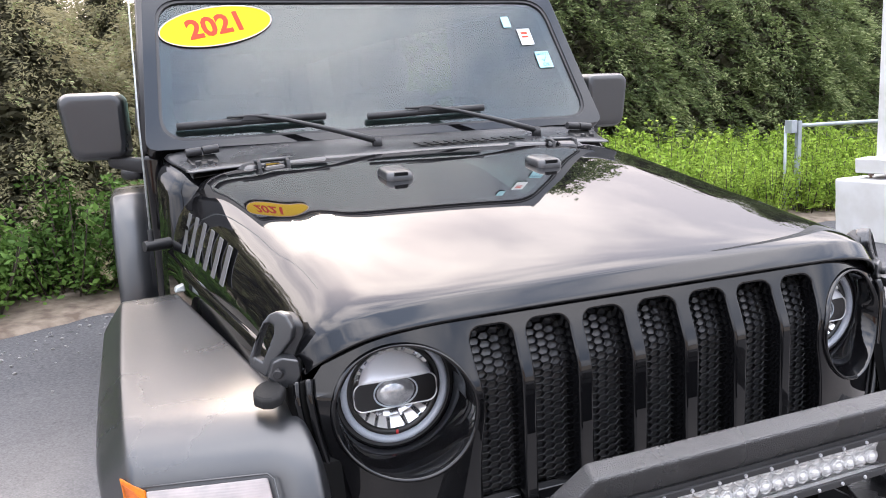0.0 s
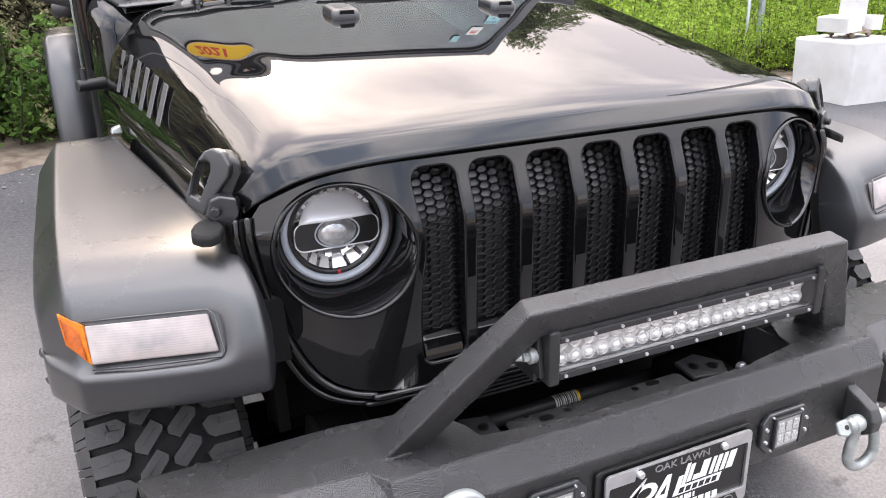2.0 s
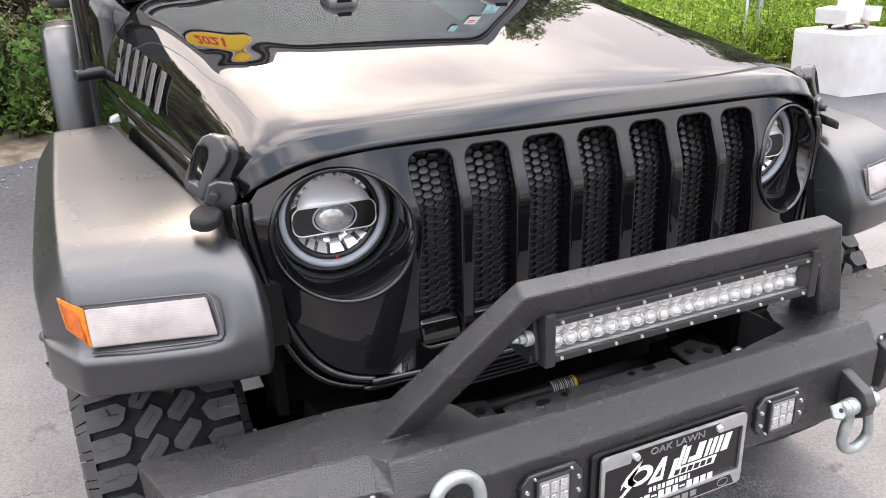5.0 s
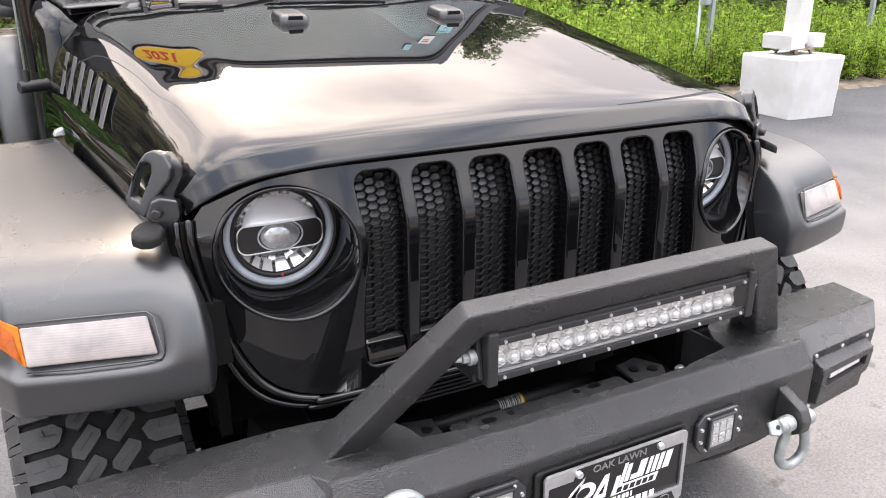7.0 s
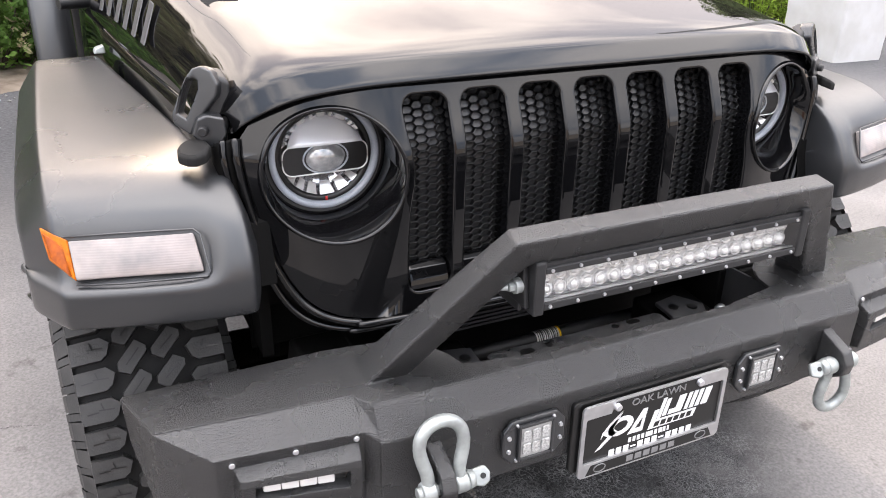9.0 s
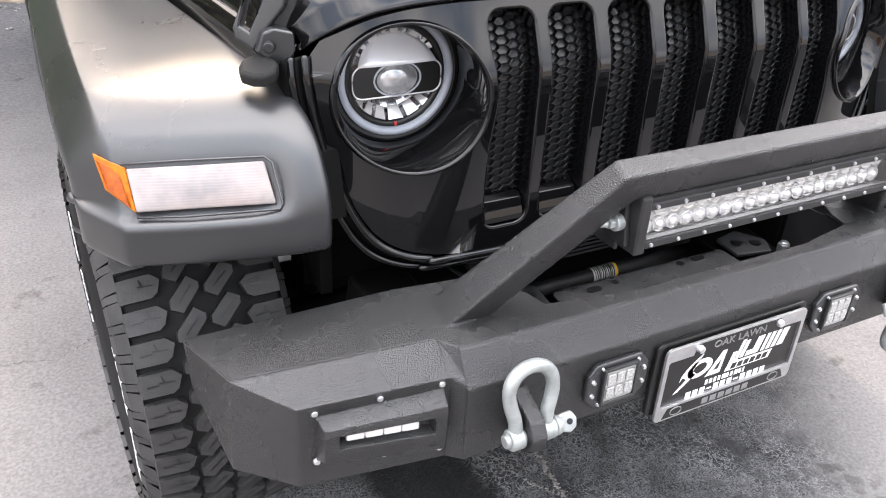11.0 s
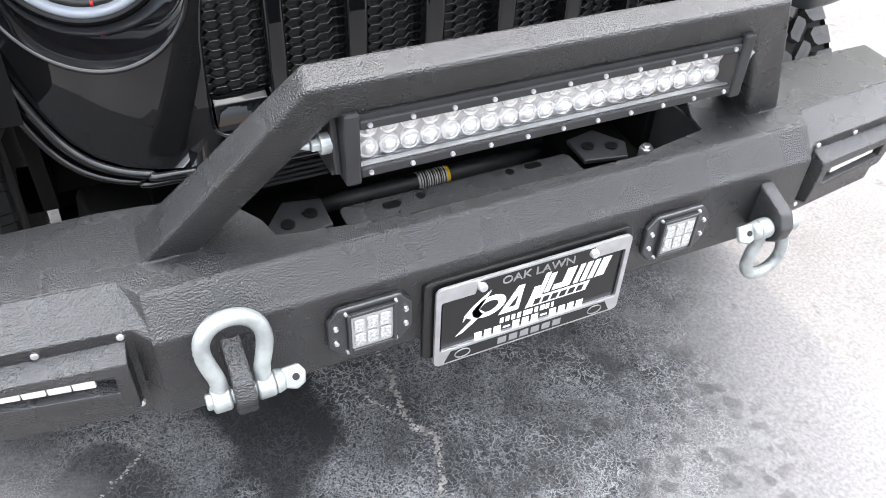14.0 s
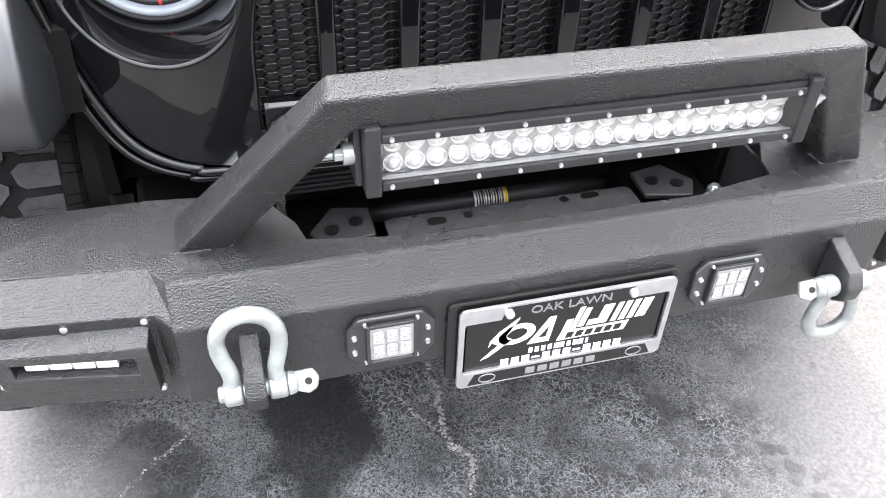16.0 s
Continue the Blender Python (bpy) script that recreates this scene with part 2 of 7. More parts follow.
def box(bm, lo, hi, m=None):
    lo, hi = Vector(lo), Vector(hi)
    r = bmesh.ops.create_cube(bm, size=1.0)
    for v in r["verts"]:
        v.co = Vector(((v.co.x + 0.5) * (hi.x - lo.x) + lo.x, (v.co.y + 0.5) * (hi.y - lo.y) + lo.y, (v.co.z + 0.5) * (hi.z - lo.z) + lo.z))
        if m:
            v.co = m @ v.co
    return bm


def rod(bm, a, b, r0, r1=None, seg=12):
    a, b = Vector(a), Vector(b)
    d = b - a
    r = bmesh.ops.create_cone(bm, cap_ends=True, segments=seg, radius1=r0, radius2=r0 if r1 is None else r1, depth=d.length)
    m = Matrix.Translation((a + b) / 2) @ d.to_track_quat("Z", "Y").to_matrix().to_4x4()
    for v in r["verts"]:
        v.co = m @ v.co
    return bm


def loft(bm, rows, closed=False, caps=False):
    """Quads between rows of equally many points; closed: each row is a ring."""
    vs = [[bm.verts.new(p) for p in row] for row in rows]
    n = len(rows[0])
    for a, b in zip(vs, vs[1:]):
        for i in range(n if closed else n - 1):
            j = (i + 1) % n
            bm.faces.new((a[i], a[j], b[j], b[i]))
    if caps:
        bm.faces.new(vs[0][::-1])
        bm.faces.new(vs[-1])
    return bm


def sweep(bm, path, radius, seg=10, closed=False, squash=1.0):
    """A round bar along a path."""
    path = [Vector(p) for p in path]
    rows, n = [], len(path)
    ref = Vector((0, 0, 1))
    for i, p in enumerate(path):
        a, b = path[(i - 1) % n if closed else max(i - 1, 0)], path[(i + 1) % n if closed else min(i + 1, n - 1)]
        d = (b - a).normalized()
        side = d.cross(ref)
        if side.length < 1e-3:
            side = d.cross(Vector((0, 1, 0)))
        side.normalize()
        up = side.cross(d)
        r = radius[i] if isinstance(radius, (list, tuple)) else radius
        rows.append([p + r * (math.cos(2 * math.pi * k / seg) * side + squash * math.sin(2 * math.pi * k / seg) * up) for k in range(seg)])
    if closed:
        rows.append(rows[0])
        loft(bm, rows, True)
        bmesh.ops.remove_doubles(bm, verts=bm.verts, dist=1e-6)
    else:
        loft(bm, rows, True, True)
    bmesh.ops.recalc_face_normals(bm, faces=bm.faces)
    return bm


def revolve(bm, prof, centre, axis="x", seg=48):
    """prof: pairs (along the axis, radius)."""
    c = Vector(centre)
    rows = []
    for k in range(seg):
        a = 2 * math.pi * k / seg
        ca, sa = math.cos(a), math.sin(a)
        if axis == "x":
            rows.append([c + Vector((h, r * ca, r * sa)) for h, r in prof])
        elif axis == "y":
            rows.append([c + Vector((r * ca, h, r * sa)) for h, r in prof])
        else:
            rows.append([c + Vector((r * ca, r * sa, h)) for h, r in prof])
    rows.append(rows[0])
    loft(bm, rows)
    bmesh.ops.remove_doubles(bm, verts=bm.verts, dist=1e-6)
    bmesh.ops.recalc_face_normals(bm, faces=bm.faces)
    return bm


def prism(bm, pts, off):
    """A flat polygon pushed along off."""
    off = Vector(off)
    a = [bm.verts.new(Vector(p)) for p in pts]
    b = [bm.verts.new(Vector(p) + off) for p in pts]
    bm.faces.new(a[::-1])
    bm.faces.new(b)
    for i in range(len(a)):
        j = (i + 1) % len(a)
        bm.faces.new((a[i], a[j], b[j], b[i]))
    bmesh.ops.recalc_face_normals(bm, faces=bm.faces)
    return bm


def round_rect(cx, cz, hw, hh, r, n=5):
    out = []
    for qx, qz, a0 in ((1, 1, 0), (-1, 1, 90), (-1, -1, 180), (1, -1, 270)):
        for k in range(n + 1):
            a = radians(a0 + 90 * k / n)
            out.append((cx + qx * (hw - r) + r * math.cos(a), cz + qz * (hh - r) + r * math.sin(a)))
    return out


def holed(loops, at):
    """A sheet filled between 2D loops (outline first, then holes), laid in the plane by at(u, v)."""
    bm = bmesh.new()
    edges = []
    for loop in loops:
        vs = [bm.verts.new((u, 0, v)) for u, v in loop]
        edges += [bm.edges.new((vs[i], vs[(i + 1) % len(vs)])) for i in range(len(vs))]
    bmesh.ops.triangle_fill(bm, edges=edges, use_beauty=True, normal=(0, -1, 0))
    return bm


def cut(bm, axis, values):
    for v in values:
        co, no = [0, 0, 0], [0, 0, 0]
        co[axis], no[axis] = v, 1
        bmesh.ops.bisect_plane(bm, geom=bm.verts[:] + bm.edges[:] + bm.faces[:], plane_co=co, plane_no=no)
    return bm


def text_mesh(body, size, depth, m, shear=0.0, stretch=1.0, bold=0.0):
    cu = bpy.data.curves.new("t", "FONT")
    cu.body, cu.size, cu.extrude, cu.align_x, cu.align_y, cu.shear = body, size, depth, "CENTER", "CENTER", shear
    cu.resolution_u, cu.offset = 3, bold
    ob = new("t", cu)
    dg = bpy.context.evaluated_depsgraph_get()
    me = bpy.data.meshes.new_from_object(ob.evaluated_get(dg))
    bpy.data.objects.remove(ob)
    bm = bmesh.new()
    bm.from_mesh(me)
    bpy.data.meshes.remove(me)
    for v in bm.verts:
        v.co.x *= stretch
        v.co = m @ v.co
    return bm


def slab(bm, pts):
    """An eight-cornered block: four lower corners, then four upper, in the same order."""
    vs = [bm.verts.new(p) for p in pts]
    for f in ((3, 2, 1, 0), (4, 5, 6, 7), (0, 1, 5, 4), (1, 2, 6, 5), (2, 3, 7, 6), (3, 0, 4, 7)):
        bm.faces.new([vs[i] for i in f])
    bmesh.ops.recalc_face_normals(bm, faces=bm.faces)
    return bm


def smooth_path(path, n):
    """A path through the given points with n steps between two."""
    out = []
    for i in range(len(path) - 1):
        p0, p1, p2, p3 = path[max(i - 1, 0)], path[i], path[i + 1], path[min(i + 2, len(path) - 1)]
        for k in range(n):
            t = k / n
            out.append(0.5 * ((2 * p1) + (p2 - p0) * t + (2 * p0 - 5 * p1 + 4 * p2 - p3) * t * t + (3 * p1 - p0 - 3 * p2 + p3) * t ** 3))
    return out + [path[-1]]


def lerp(a, b, t):
    return a + (b - a) * t


def ease(k):
    k = max(0.0, min(1.0, k))
    return k * k * (3 - 2 * k)


def table(t, pts):
    """A value between the pairs of a short table."""
    for (a, u), (b, v) in zip(pts, pts[1:]):
        if t <= b:
            return lerp(u, v, max(0.0, (t - a) / (b - a)))
    return pts[-1][1]


# ---- the ground and its slope ----
def ground_z(x, y):
    """The lot rises gently towards the hedge and falls a little to the +x side."""
    return 0.030 * max(-8.0, min(9.0, y)) - 0.016 * max(-5.0, min(8.0, x))


# ---- the vehicle ----
jeep = tagged(empty("off_road_vehicle", 0, 2.2, 0), "glossy black boxy off-road vehicle with steel front bumper, parked on asphalt", "car")

# hood: lip curve along the front from the middle to the corner
LIP = [(0.0, 0.262, 1.117), (0.16, 0.262, 1.117), (0.30, 0.264, 1.116), (0.41, 0.270, 1.113), (0.48, 0.279, 1.107),
       (0.53, 0.291, 1.096), (0.566, 0.305, 1.080), (0.590, 0.322, 1.063), (0.604, 0.337, 1.049), (0.612, 0.350, 1.036)]
ACROSS = [0.0, 0.10, 0.20, 0.30, 0.37, 0.415, 0.445, 0.475, 0.51, 0.55, 0.585, 0.612, 0.632, 0.645, 0.654]
LIP_X = [0.0, 0.10, 0.20, 0.30, 0.365, 0.405, 0.435, 0.462, 0.492, 0.530, 0.556, 0.578, 0.594, 0.604, 0.612]
NOSE = True


def hood_top(y):
    """Height along the middle."""
    profile = [(0.26, 1.143), (0.30, 1.1575), (0.36, 1.1712), (0.46, 1.1885), (0.54, 1.2020), (0.62, 1.2155), (0.70, 1.2292), (0.82, 1.2500), (1.0, 1.2785), (1.1, 1.2945), (1.2, 1.3095), (1.45, 1.333)]
    soft = 0.05 if y > 0.42 else 0.0
    return sum(table(y + d * soft, profile) for d in (-1, -0.5, 0, 0.5, 1)) / 5


def hood_drop(x, y):
    """How far the shoulder falls below the middle at x (on the width at the front)."""
    fall = 0.020 * (x / 0.645) ** 2 + 0.108 * (x / 0.645) ** 14
    flat = table(y, [(0.36, 1.0), (0.60, 0.92), (0.85, 0.82), (1.1, 0.72), (1.45, 0.55)])
    tight = 0.10 * (x / 0.645) ** 30
    step = 0.006 * max(0.0, min(1.0, (y - 0.60) / 0.16))
    edge = max(0.0, min(1.0, (x - 0.42 + 0.02 * (y - 0.66)) / 0.08))
    return fall * flat + tight * (1 - flat) + step * edge * edge * (3 - 2 * edge)


def hood_ring(y, z, b, fade):
    ring = []
    for i, (x, lx) in enumerate(zip(ACROSS, LIP_X)):
        ly, lz = table(lx, [(p[0], p[1]) for p in LIP]), table(lx, [(p[0], p[2]) for p in LIP])
        wide = 1.0 + 0.105 * max(0.0, min(1.0, (y - 0.5) / 0.9))
        px, py = x * wide, y + (ly - LIP[0][1]) * fade
        pz = z - hood_drop(x, y)
        if i == len(ACROSS) - 1:
            px += 0.045 * max(0.0, y - 0.5)
            pz = 1.042 + 0.030 * max(0.0, y - 0.4) + 0.06 * max(0.0, y - 1.0)
        elif i == len(ACROSS) - 2:
            px += 0.022 * max(0.0, y - 0.5)
        ring.append(Vector((lerp(lx, px, b), lerp(ly + (y - LIP[0][1]), py, b), lerp(lz + (z - LIP[0][2]), pz, b))))
    return ring


def full(half):
    return [Vector((-p.x, p.y, p.z)) for p in half[:0:-1]] + list(half)


rings = [hood_ring(0.275, 1.112, 0.0, 1), hood_ring(0.263, 1.115, 0.0, 1), hood_ring(0.263, 1.119, 0.0, 1), hood_ring(0.274, 1.1325, 0.05, 1),
         hood_ring(0.286, 1.147, 0.15, 1), hood_ring(0.290, 1.151, 0.22, 1), hood_ring(0.318, 1.162, 0.75, 1)]
for y, fade in ((0.36, 0.95), (0.42, 0.88), (0.48, 0.78), (0.55, 0.69), (0.61, 0.61), (0.65, 0.56), (0.69, 0.50), (0.74, 0.44), (0.82, 0.35), (0.91, 0.25), (1.0, 0.15), (1.1, 0.07), (1.2, 0.0), (1.30, -0.15), (1.36, -0.25), (1.43, -0.5)):
    rings.append(hood_ring(y, hood_top(y), 1.0, fade))
bm = bmesh.new()
loft(bm, [full(r) for r in rings])
bmesh.ops.recalc_face_normals(bm, faces=bm.faces)
hood = part("hood", bm, M_PAINT, jeep, "glossy black bonnet reflecting sky and trees", solid=0.012, subsurf=2)


# grille panel with seven slots and two round lamp openings
LAMP = (0.474, 0.972)
SLOTS = [(-0.322, 0.0385), (-0.2185, 0.0400), (-0.1100, 0.0400), (0.0, 0.0400), (0.1100, 0.0400), (0.2185, 0.0400), (0.322, 0.0385)]


def grille_y(x, z):
    k = min(1.0, max(0.0, (z - 0.99) / 0.03))
    y = 0.243 + 0.41 * (k * k * 0.015 if z < 1.02 else z - 1.005) + 0.01 * max(0.0, 1.005 - z)
    return y + 1.45 * max(0.0, abs(x) - 0.365) ** 2


OUT = [(0.0, 1.111), (0.30, 1.110), (0.41, 1.107), (0.478, 1.101), (0.527, 1.090), (0.562, 1.074), (0.586, 1.057), (0.603, 1.034),
       (0.605, 1.005), (0.599, 0.95), (0.587, 0.89), (0.571, 0.84), (0.552, 0.795), (0.532, 0.763), (0.508, 0.741), (0.478, 0.727), (0.445, 0.720), (0.40, 0.716), (0.0, 0.710)]
outline = OUT[:-1] + [(-u, v) for u, v in OUT[:0:-1]]


def slot_loop(cx, hw, grow):
    """One slot's outline; the outermost two are nipped in beside the lamps."""
    pts = []
    for u, v in round_rect(cx, 0.922, hw + grow, 0.168 + grow, 0.021 + grow, 6):
        pts.append((u, v))
    # extra points along the sides, so that the slot follows the bend of the panel
    out = []
    for (u0, v0), (u1, v1) in zip(pts, pts[1:] + pts[:1]):
        out.append((u0, v0))
        n = 10 if abs(v1 - v0) > 0.2 else 1
        out += [(lerp(u0, u1, k / n), lerp(v0, v1, k / n)) for k in range(1, n)]
    if abs(cx) > 0.3:
        side = 1 if cx > 0 else -1
        out = [(u - side * 0.012 * math.exp(-((v - 0.965) / 0.055) ** 2) if (u - cx) * side > 0 else u, v) for u, v in out]
    return out


loops = [outline] + [slot_loop(cx, hw, 0.005) for cx, hw in SLOTS]
for s in (-1, 1):
    loops.append([(s * LAMP[0] + 0.110 * math.cos(2 * math.pi * k / 48), LAMP[1] + 0.110 * math.sin(2 * math.pi * k / 48)) for k in range(48)])
bm = holed(loops, None)
cut(bm, 2, [0.80, 0.99, 1.005, 1.015])
cut(bm, 0, [s * u for s in (-1, 1) for u in (0.37, 0.40, 0.43, 0.47, 0.51, 0.54, 0.57)])
for v in bm.verts:
    v.co.y = grille_y(v.co.x, v.co.z)
bmesh.ops.recalc_face_normals(bm, faces=bm.faces)
if sum(f.normal.y * f.calc_area() for f in bm.faces) > 0:
    bmesh.ops.reverse_faces(bm, faces=bm.faces)
grille = part("grille", bm, M_GRILLE, jeep, "gloss black seven-slot grille panel")
normals = []
for v in grille.data.vertices:
    x, _, z = v.co
    normals.append(Vector(((grille_y(x + 0.002, z) - grille_y(x - 0.002, z)) / 0.004, -1.0, (grille_y(x, z + 0.004) - grille_y(x, z - 0.004)) / 0.008)).normalized())
grille.data.normals_split_custom_set_from_vertices(normals)
for cx, hw in SLOTS:
    rows = []
    for grow, depth in ((0.005, 0.0), (0.0032, 0.0004), (0.0016, 0.0014), (0.0005, 0.0032), (0.0, 0.006), (-0.001, 0.044)):
        rows.append([(u, grille_y(u, v) + depth, v) for u, v in slot_loop(cx, hw, grow)])
    bm = loft(bmesh.new(), rows, True)
    bmesh.ops.recalc_face_normals(bm, faces=bm.faces)
    part("slot_rim", bm, M_GRILLE, grille, "rounded gloss slot edge")

# honeycomb behind each slot
PX, PZ = 0.0185, 0.0130


def honeycomb(cx, hw):
    """Wide hexagons in columns, each a dark pit between thin ridges."""
    bm = bmesh.new()
    for col in range(-3, 4):
        x = cx + col * PX
        if abs(x - cx) > hw + 0.016:
            continue
        z = 0.742 + (PZ / 2 if col % 2 else 0)
        while z < 1.104:
            rings = []
            for depth, k in ((0.0, 1.0), (0.0005, 0.94), (0.003, 0.90), (0.0075, 0.85), (0.0085, 0.03)):
                ring = []
                for du, dw in ((0.333, 0.5), (-0.333, 0.5), (-0.667, 0.0), (-0.333, -0.5), (0.333, -0.5), (0.667, 0.0)):
                    u, w = x + k * PX * du, z + k * PZ * dw
                    ring.append((u, grille_y(u, w) + 0.033 + depth, w))
                rings.append(ring)
            loft(bm, rings, True)
            z += PZ
    bmesh.ops.recalc_face_normals(bm, faces=bm.faces)
    return bm


for cx, hw in SLOTS:
    part("honeycomb_insert", honeycomb(cx, hw), M_MESH, grille, "matte black honeycomb mesh insert", smooth=False)
    # glossy sill at the bottom of each slot
    w = hw - 0.003
    bm = loft(bmesh.new(), [[(cx - w, y, z), (cx - w * 0.8, y, z), (cx + w * 0.8, y, z), (cx + w, y, z)] for y, z in ((0.286, 0.794), (0.272, 0.796), (0.262, 0.790), (0.254, 0.770), (0.252, 0.757))])
    bmesh.ops.recalc_face_normals(bm, faces=bm.faces)
    part("slot_sill", bm, M_GRILLE, grille, "glossy sloping sill", solid=-0.004, bevel=0.0015)
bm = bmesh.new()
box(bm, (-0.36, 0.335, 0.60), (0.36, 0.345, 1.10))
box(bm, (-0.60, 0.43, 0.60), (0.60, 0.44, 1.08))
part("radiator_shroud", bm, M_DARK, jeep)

# raised bead round the sides and foot of the grille
bead = [Vector((u * 1.012, grille_y(u, v) - 0.001, v - 0.006 * ease((0.86 - v) / 0.12))) for u, v in OUT[7:]]
bead = [Vector((-p.x, p.y, p.z)) for p in bead[:-1]] + bead[::-1]
bead = smooth_path(bead, 4)
bm = sweep(bmesh.new(), bead, 0.0065, 8)
part("grille_bead", bm, M_GRILLE, grille, "thin glossy bead along the grille edge")
bm = sweep(bmesh.new(), [Vector((p.x * 1.028, p.y + 0.010, p.z - lerp(0.004, 0.015, ease((0.86 - p.z) / 0.14)))) for p in bead], 0.006, 8)
part("outer_bead", bm, M_GRILLE, grille, "second glossy bead behind the first")
bm = bmesh.new()
rows = []
for p in bead:
    e = ease((0.86 - p.z) / 0.14)
    k = lerp(1.0 + 0.03 / max(0.2, abs(p.x)), 1.0, e)
    rows.append([p + Vector((0, 0.004, 0)), Vector((p.x * k, p.y + 0.012, p.z - lerp(0.008, 0.022, e))),
                 Vector((p.x * k, p.y + 0.10, p.z - lerp(0.01, 0.03, e)))])
loft(bm, rows)
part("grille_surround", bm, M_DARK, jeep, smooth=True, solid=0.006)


# headlights
def ring_y(bm, prof, cx, cz, seg=56):
    return revolve(bm, prof, (cx, 0, cz), "y", seg)


def headlight(s):
    cx, cz = s * LAMP[0], LAMP[1]
    cz2 = cz + 0.013
    cx2 = cx - s * 0.008
    y0 = grille_y(LAMP[0], LAMP[1]) + 0.040
    yb = y0 - 0.040
    lamp = part("headlight", ring_y(bmesh.new(), [(y0 + 0.052, 0.101), (y0 + 0.052, 0.094), (y0 + 0.066, 0.090), (y0 + 0.10, 0.088), (y0 + 0.10, 0.101)], cx2, cz2), M_TRIM, jeep,
                "round LED headlight with projector and halo ring")
    bm = bmesh.new()
    rows = []
    for k in range(57):
        a = 2 * math.pi * k / 56
        row = []
        for r, d, lift in ((0.1125, -0.001, 0), (0.1105, -0.006, 0), (0.107, -0.006, 0), (0.105, 0.000, 0), (0.103, 0.030, 0.003), (0.099, 0.096, 0.013)):
            x, z = cx - s * 0.6 * lift + r * math.cos(a), cz + lift + r * math.sin(a)
            front = grille_y(x, z)
            row.append((x, lerp(front, yb, min(1.0, d / 0.05) if d > 0 else 0) + d, z))
        rows.append(row)
    loft(bm, rows)
    bmesh.ops.recalc_face_normals(bm, faces=bm.faces)
    part("bezel", bm, M_GRILLE, lamp, "deep gloss black lamp bezel")
    part("halo_ring", ring_y(bmesh.new(), [(y0 + 0.050, 0.0935), (y0 + 0.046, 0.090), (y0 + 0.047, 0.084), (y0 + 0.056, 0.081), (y0 + 0.062, 0.083)], cx2, cz2), M_HALO, lamp,
         "frosted white running-light ring")
    bm = bmesh.new()
    rows = []
    for k in range(97):
        a = 2 * math.pi * k / 96
        f = 1.0 + (0.02 if (k // 4) % 2 else -0.02) * (1.0 if math.sin(a) < 0.5 else 0.2)
        rows.append([(cx2 + r * math.cos(a), y0 + h, cz2 + r * math.sin(a)) for h, r in ((0.056, 0.081), (0.062, 0.079), (0.066, 0.073 * f), (0.080, 0.060 * f), (0.090, 0.040), (0.094, 0.004))])
    loft(bm, rows)
    part("reflector", bm, M_REFL, lamp, "chrome stepped reflector bowl", smooth=False)
    part("dark_band", ring_y(bmesh.new(), [(y0 + 0.0555, 0.0815), (y0 + 0.0545, 0.079), (y0 + 0.0560, 0.0725), (y0 + 0.062, 0.0715)], cx2, cz2), M_PLATEBLACK, lamp, "black band inside the ring")
    for a0, a1, r1 in ((208, 221, 0.060), (225, 237, 0.055), (242, 257, 0.054), (262, 282, 0.053), (288, 305, 0.054), (311, 322, 0.058)):
        pts = [(cx2 + r * math.cos(radians(a)), y0 + h, cz2 + r * math.sin(radians(a))) for r, h, a in ((0.071, 0.057, a0), (0.071, 0.057, a1), (r1, 0.070, a1 - 1), (r1, 0.070, a0 + 1))]
        part("facet", prism(bmesh.new(), pts, (0, 0.003, 0)), M_LED, lamp, "mirror facet", smooth=False)
    for a0, a1 in ((32, 40), (44, 49), (56, 70), (76, 80), (86, 97), (103, 108), (115, 128), (134, 140), (146, 150)):
        pts = [(cx2 + r * math.cos(radians(a)), y0 + h, cz2 + r * math.sin(radians(a))) for r, h, a in ((0.0715, 0.057, a0), (0.0715, 0.057, a1), (0.064, 0.060, a1), (0.064, 0.060, a0))]
        part("facet", prism(bmesh.new(), pts, (0, 0.003, 0)), M_LED, lamp, smooth=False)
    # upper bowl: the sky's reflection is put into its pale colour
    rows = []
    for k in range(9):
        v = k / 8
        half = math.sqrt(max(0.0, 0.066 ** 2 - (0.020 + 0.046 * v) ** 2))
        rows.append([(cx2 + half * q, y0 + 0.046 + 0.026 * v - 0.003 * (1 - q * q) * (1 - v), cz2 + 0.020 + 0.045 * v) for q in (-1, -0.75, -0.5, -0.25, 0, 0.25, 0.5, 0.75, 1)])
    bm = loft(bmesh.new(), rows)
    bmesh.ops.recalc_face_normals(bm, faces=bm.faces)
    part("upper_reflector", bm, M_BOWL, lamp, "smooth upper reflector, coloured pale for the reflected sky", solid=0.002)
    bm = bmesh.new()
    pts = [(cx2 + u, y0 + 0.048, cz2 - 0.004 + v) for u, v in round_rect(0, 0, 0.072, 0.025, 0.017)]
    prism(bm, pts, (0, 0.02, 0))
    part("cross_bar", bm, M_PLATEBLACK, lamp, "black band across the lamp", bevel=0.002)
    bm = sweep(bmesh.new(), [(p[0], y0 + 0.0475, p[2]) for p in pts], 0.0014, 6, True)
    part("bar_trim", bm, M_LED, lamp, "thin bright outline")
    bm = bmesh.new()
    bmesh.ops.create_uvsphere(bm, u_segments=32, v_segments=20, radius=0.036)
    for v in bm.verts:
        v.co = Vector((v.co.x + cx2, v.co.y * 0.6 + y0 + 0.056, v.co.z * 0.74 + cz2 - 0.003))
    part("projector_lens", bm, mat_projector, lamp, "clear round projector lens")
    ring = [(cx2 + 0.0375 * math.cos(2 * math.pi * k / 40), y0 + 0.0475, cz2 - 0.003 + 0.026 * math.sin(2 * math.pi * k / 40)) for k in range(40)]
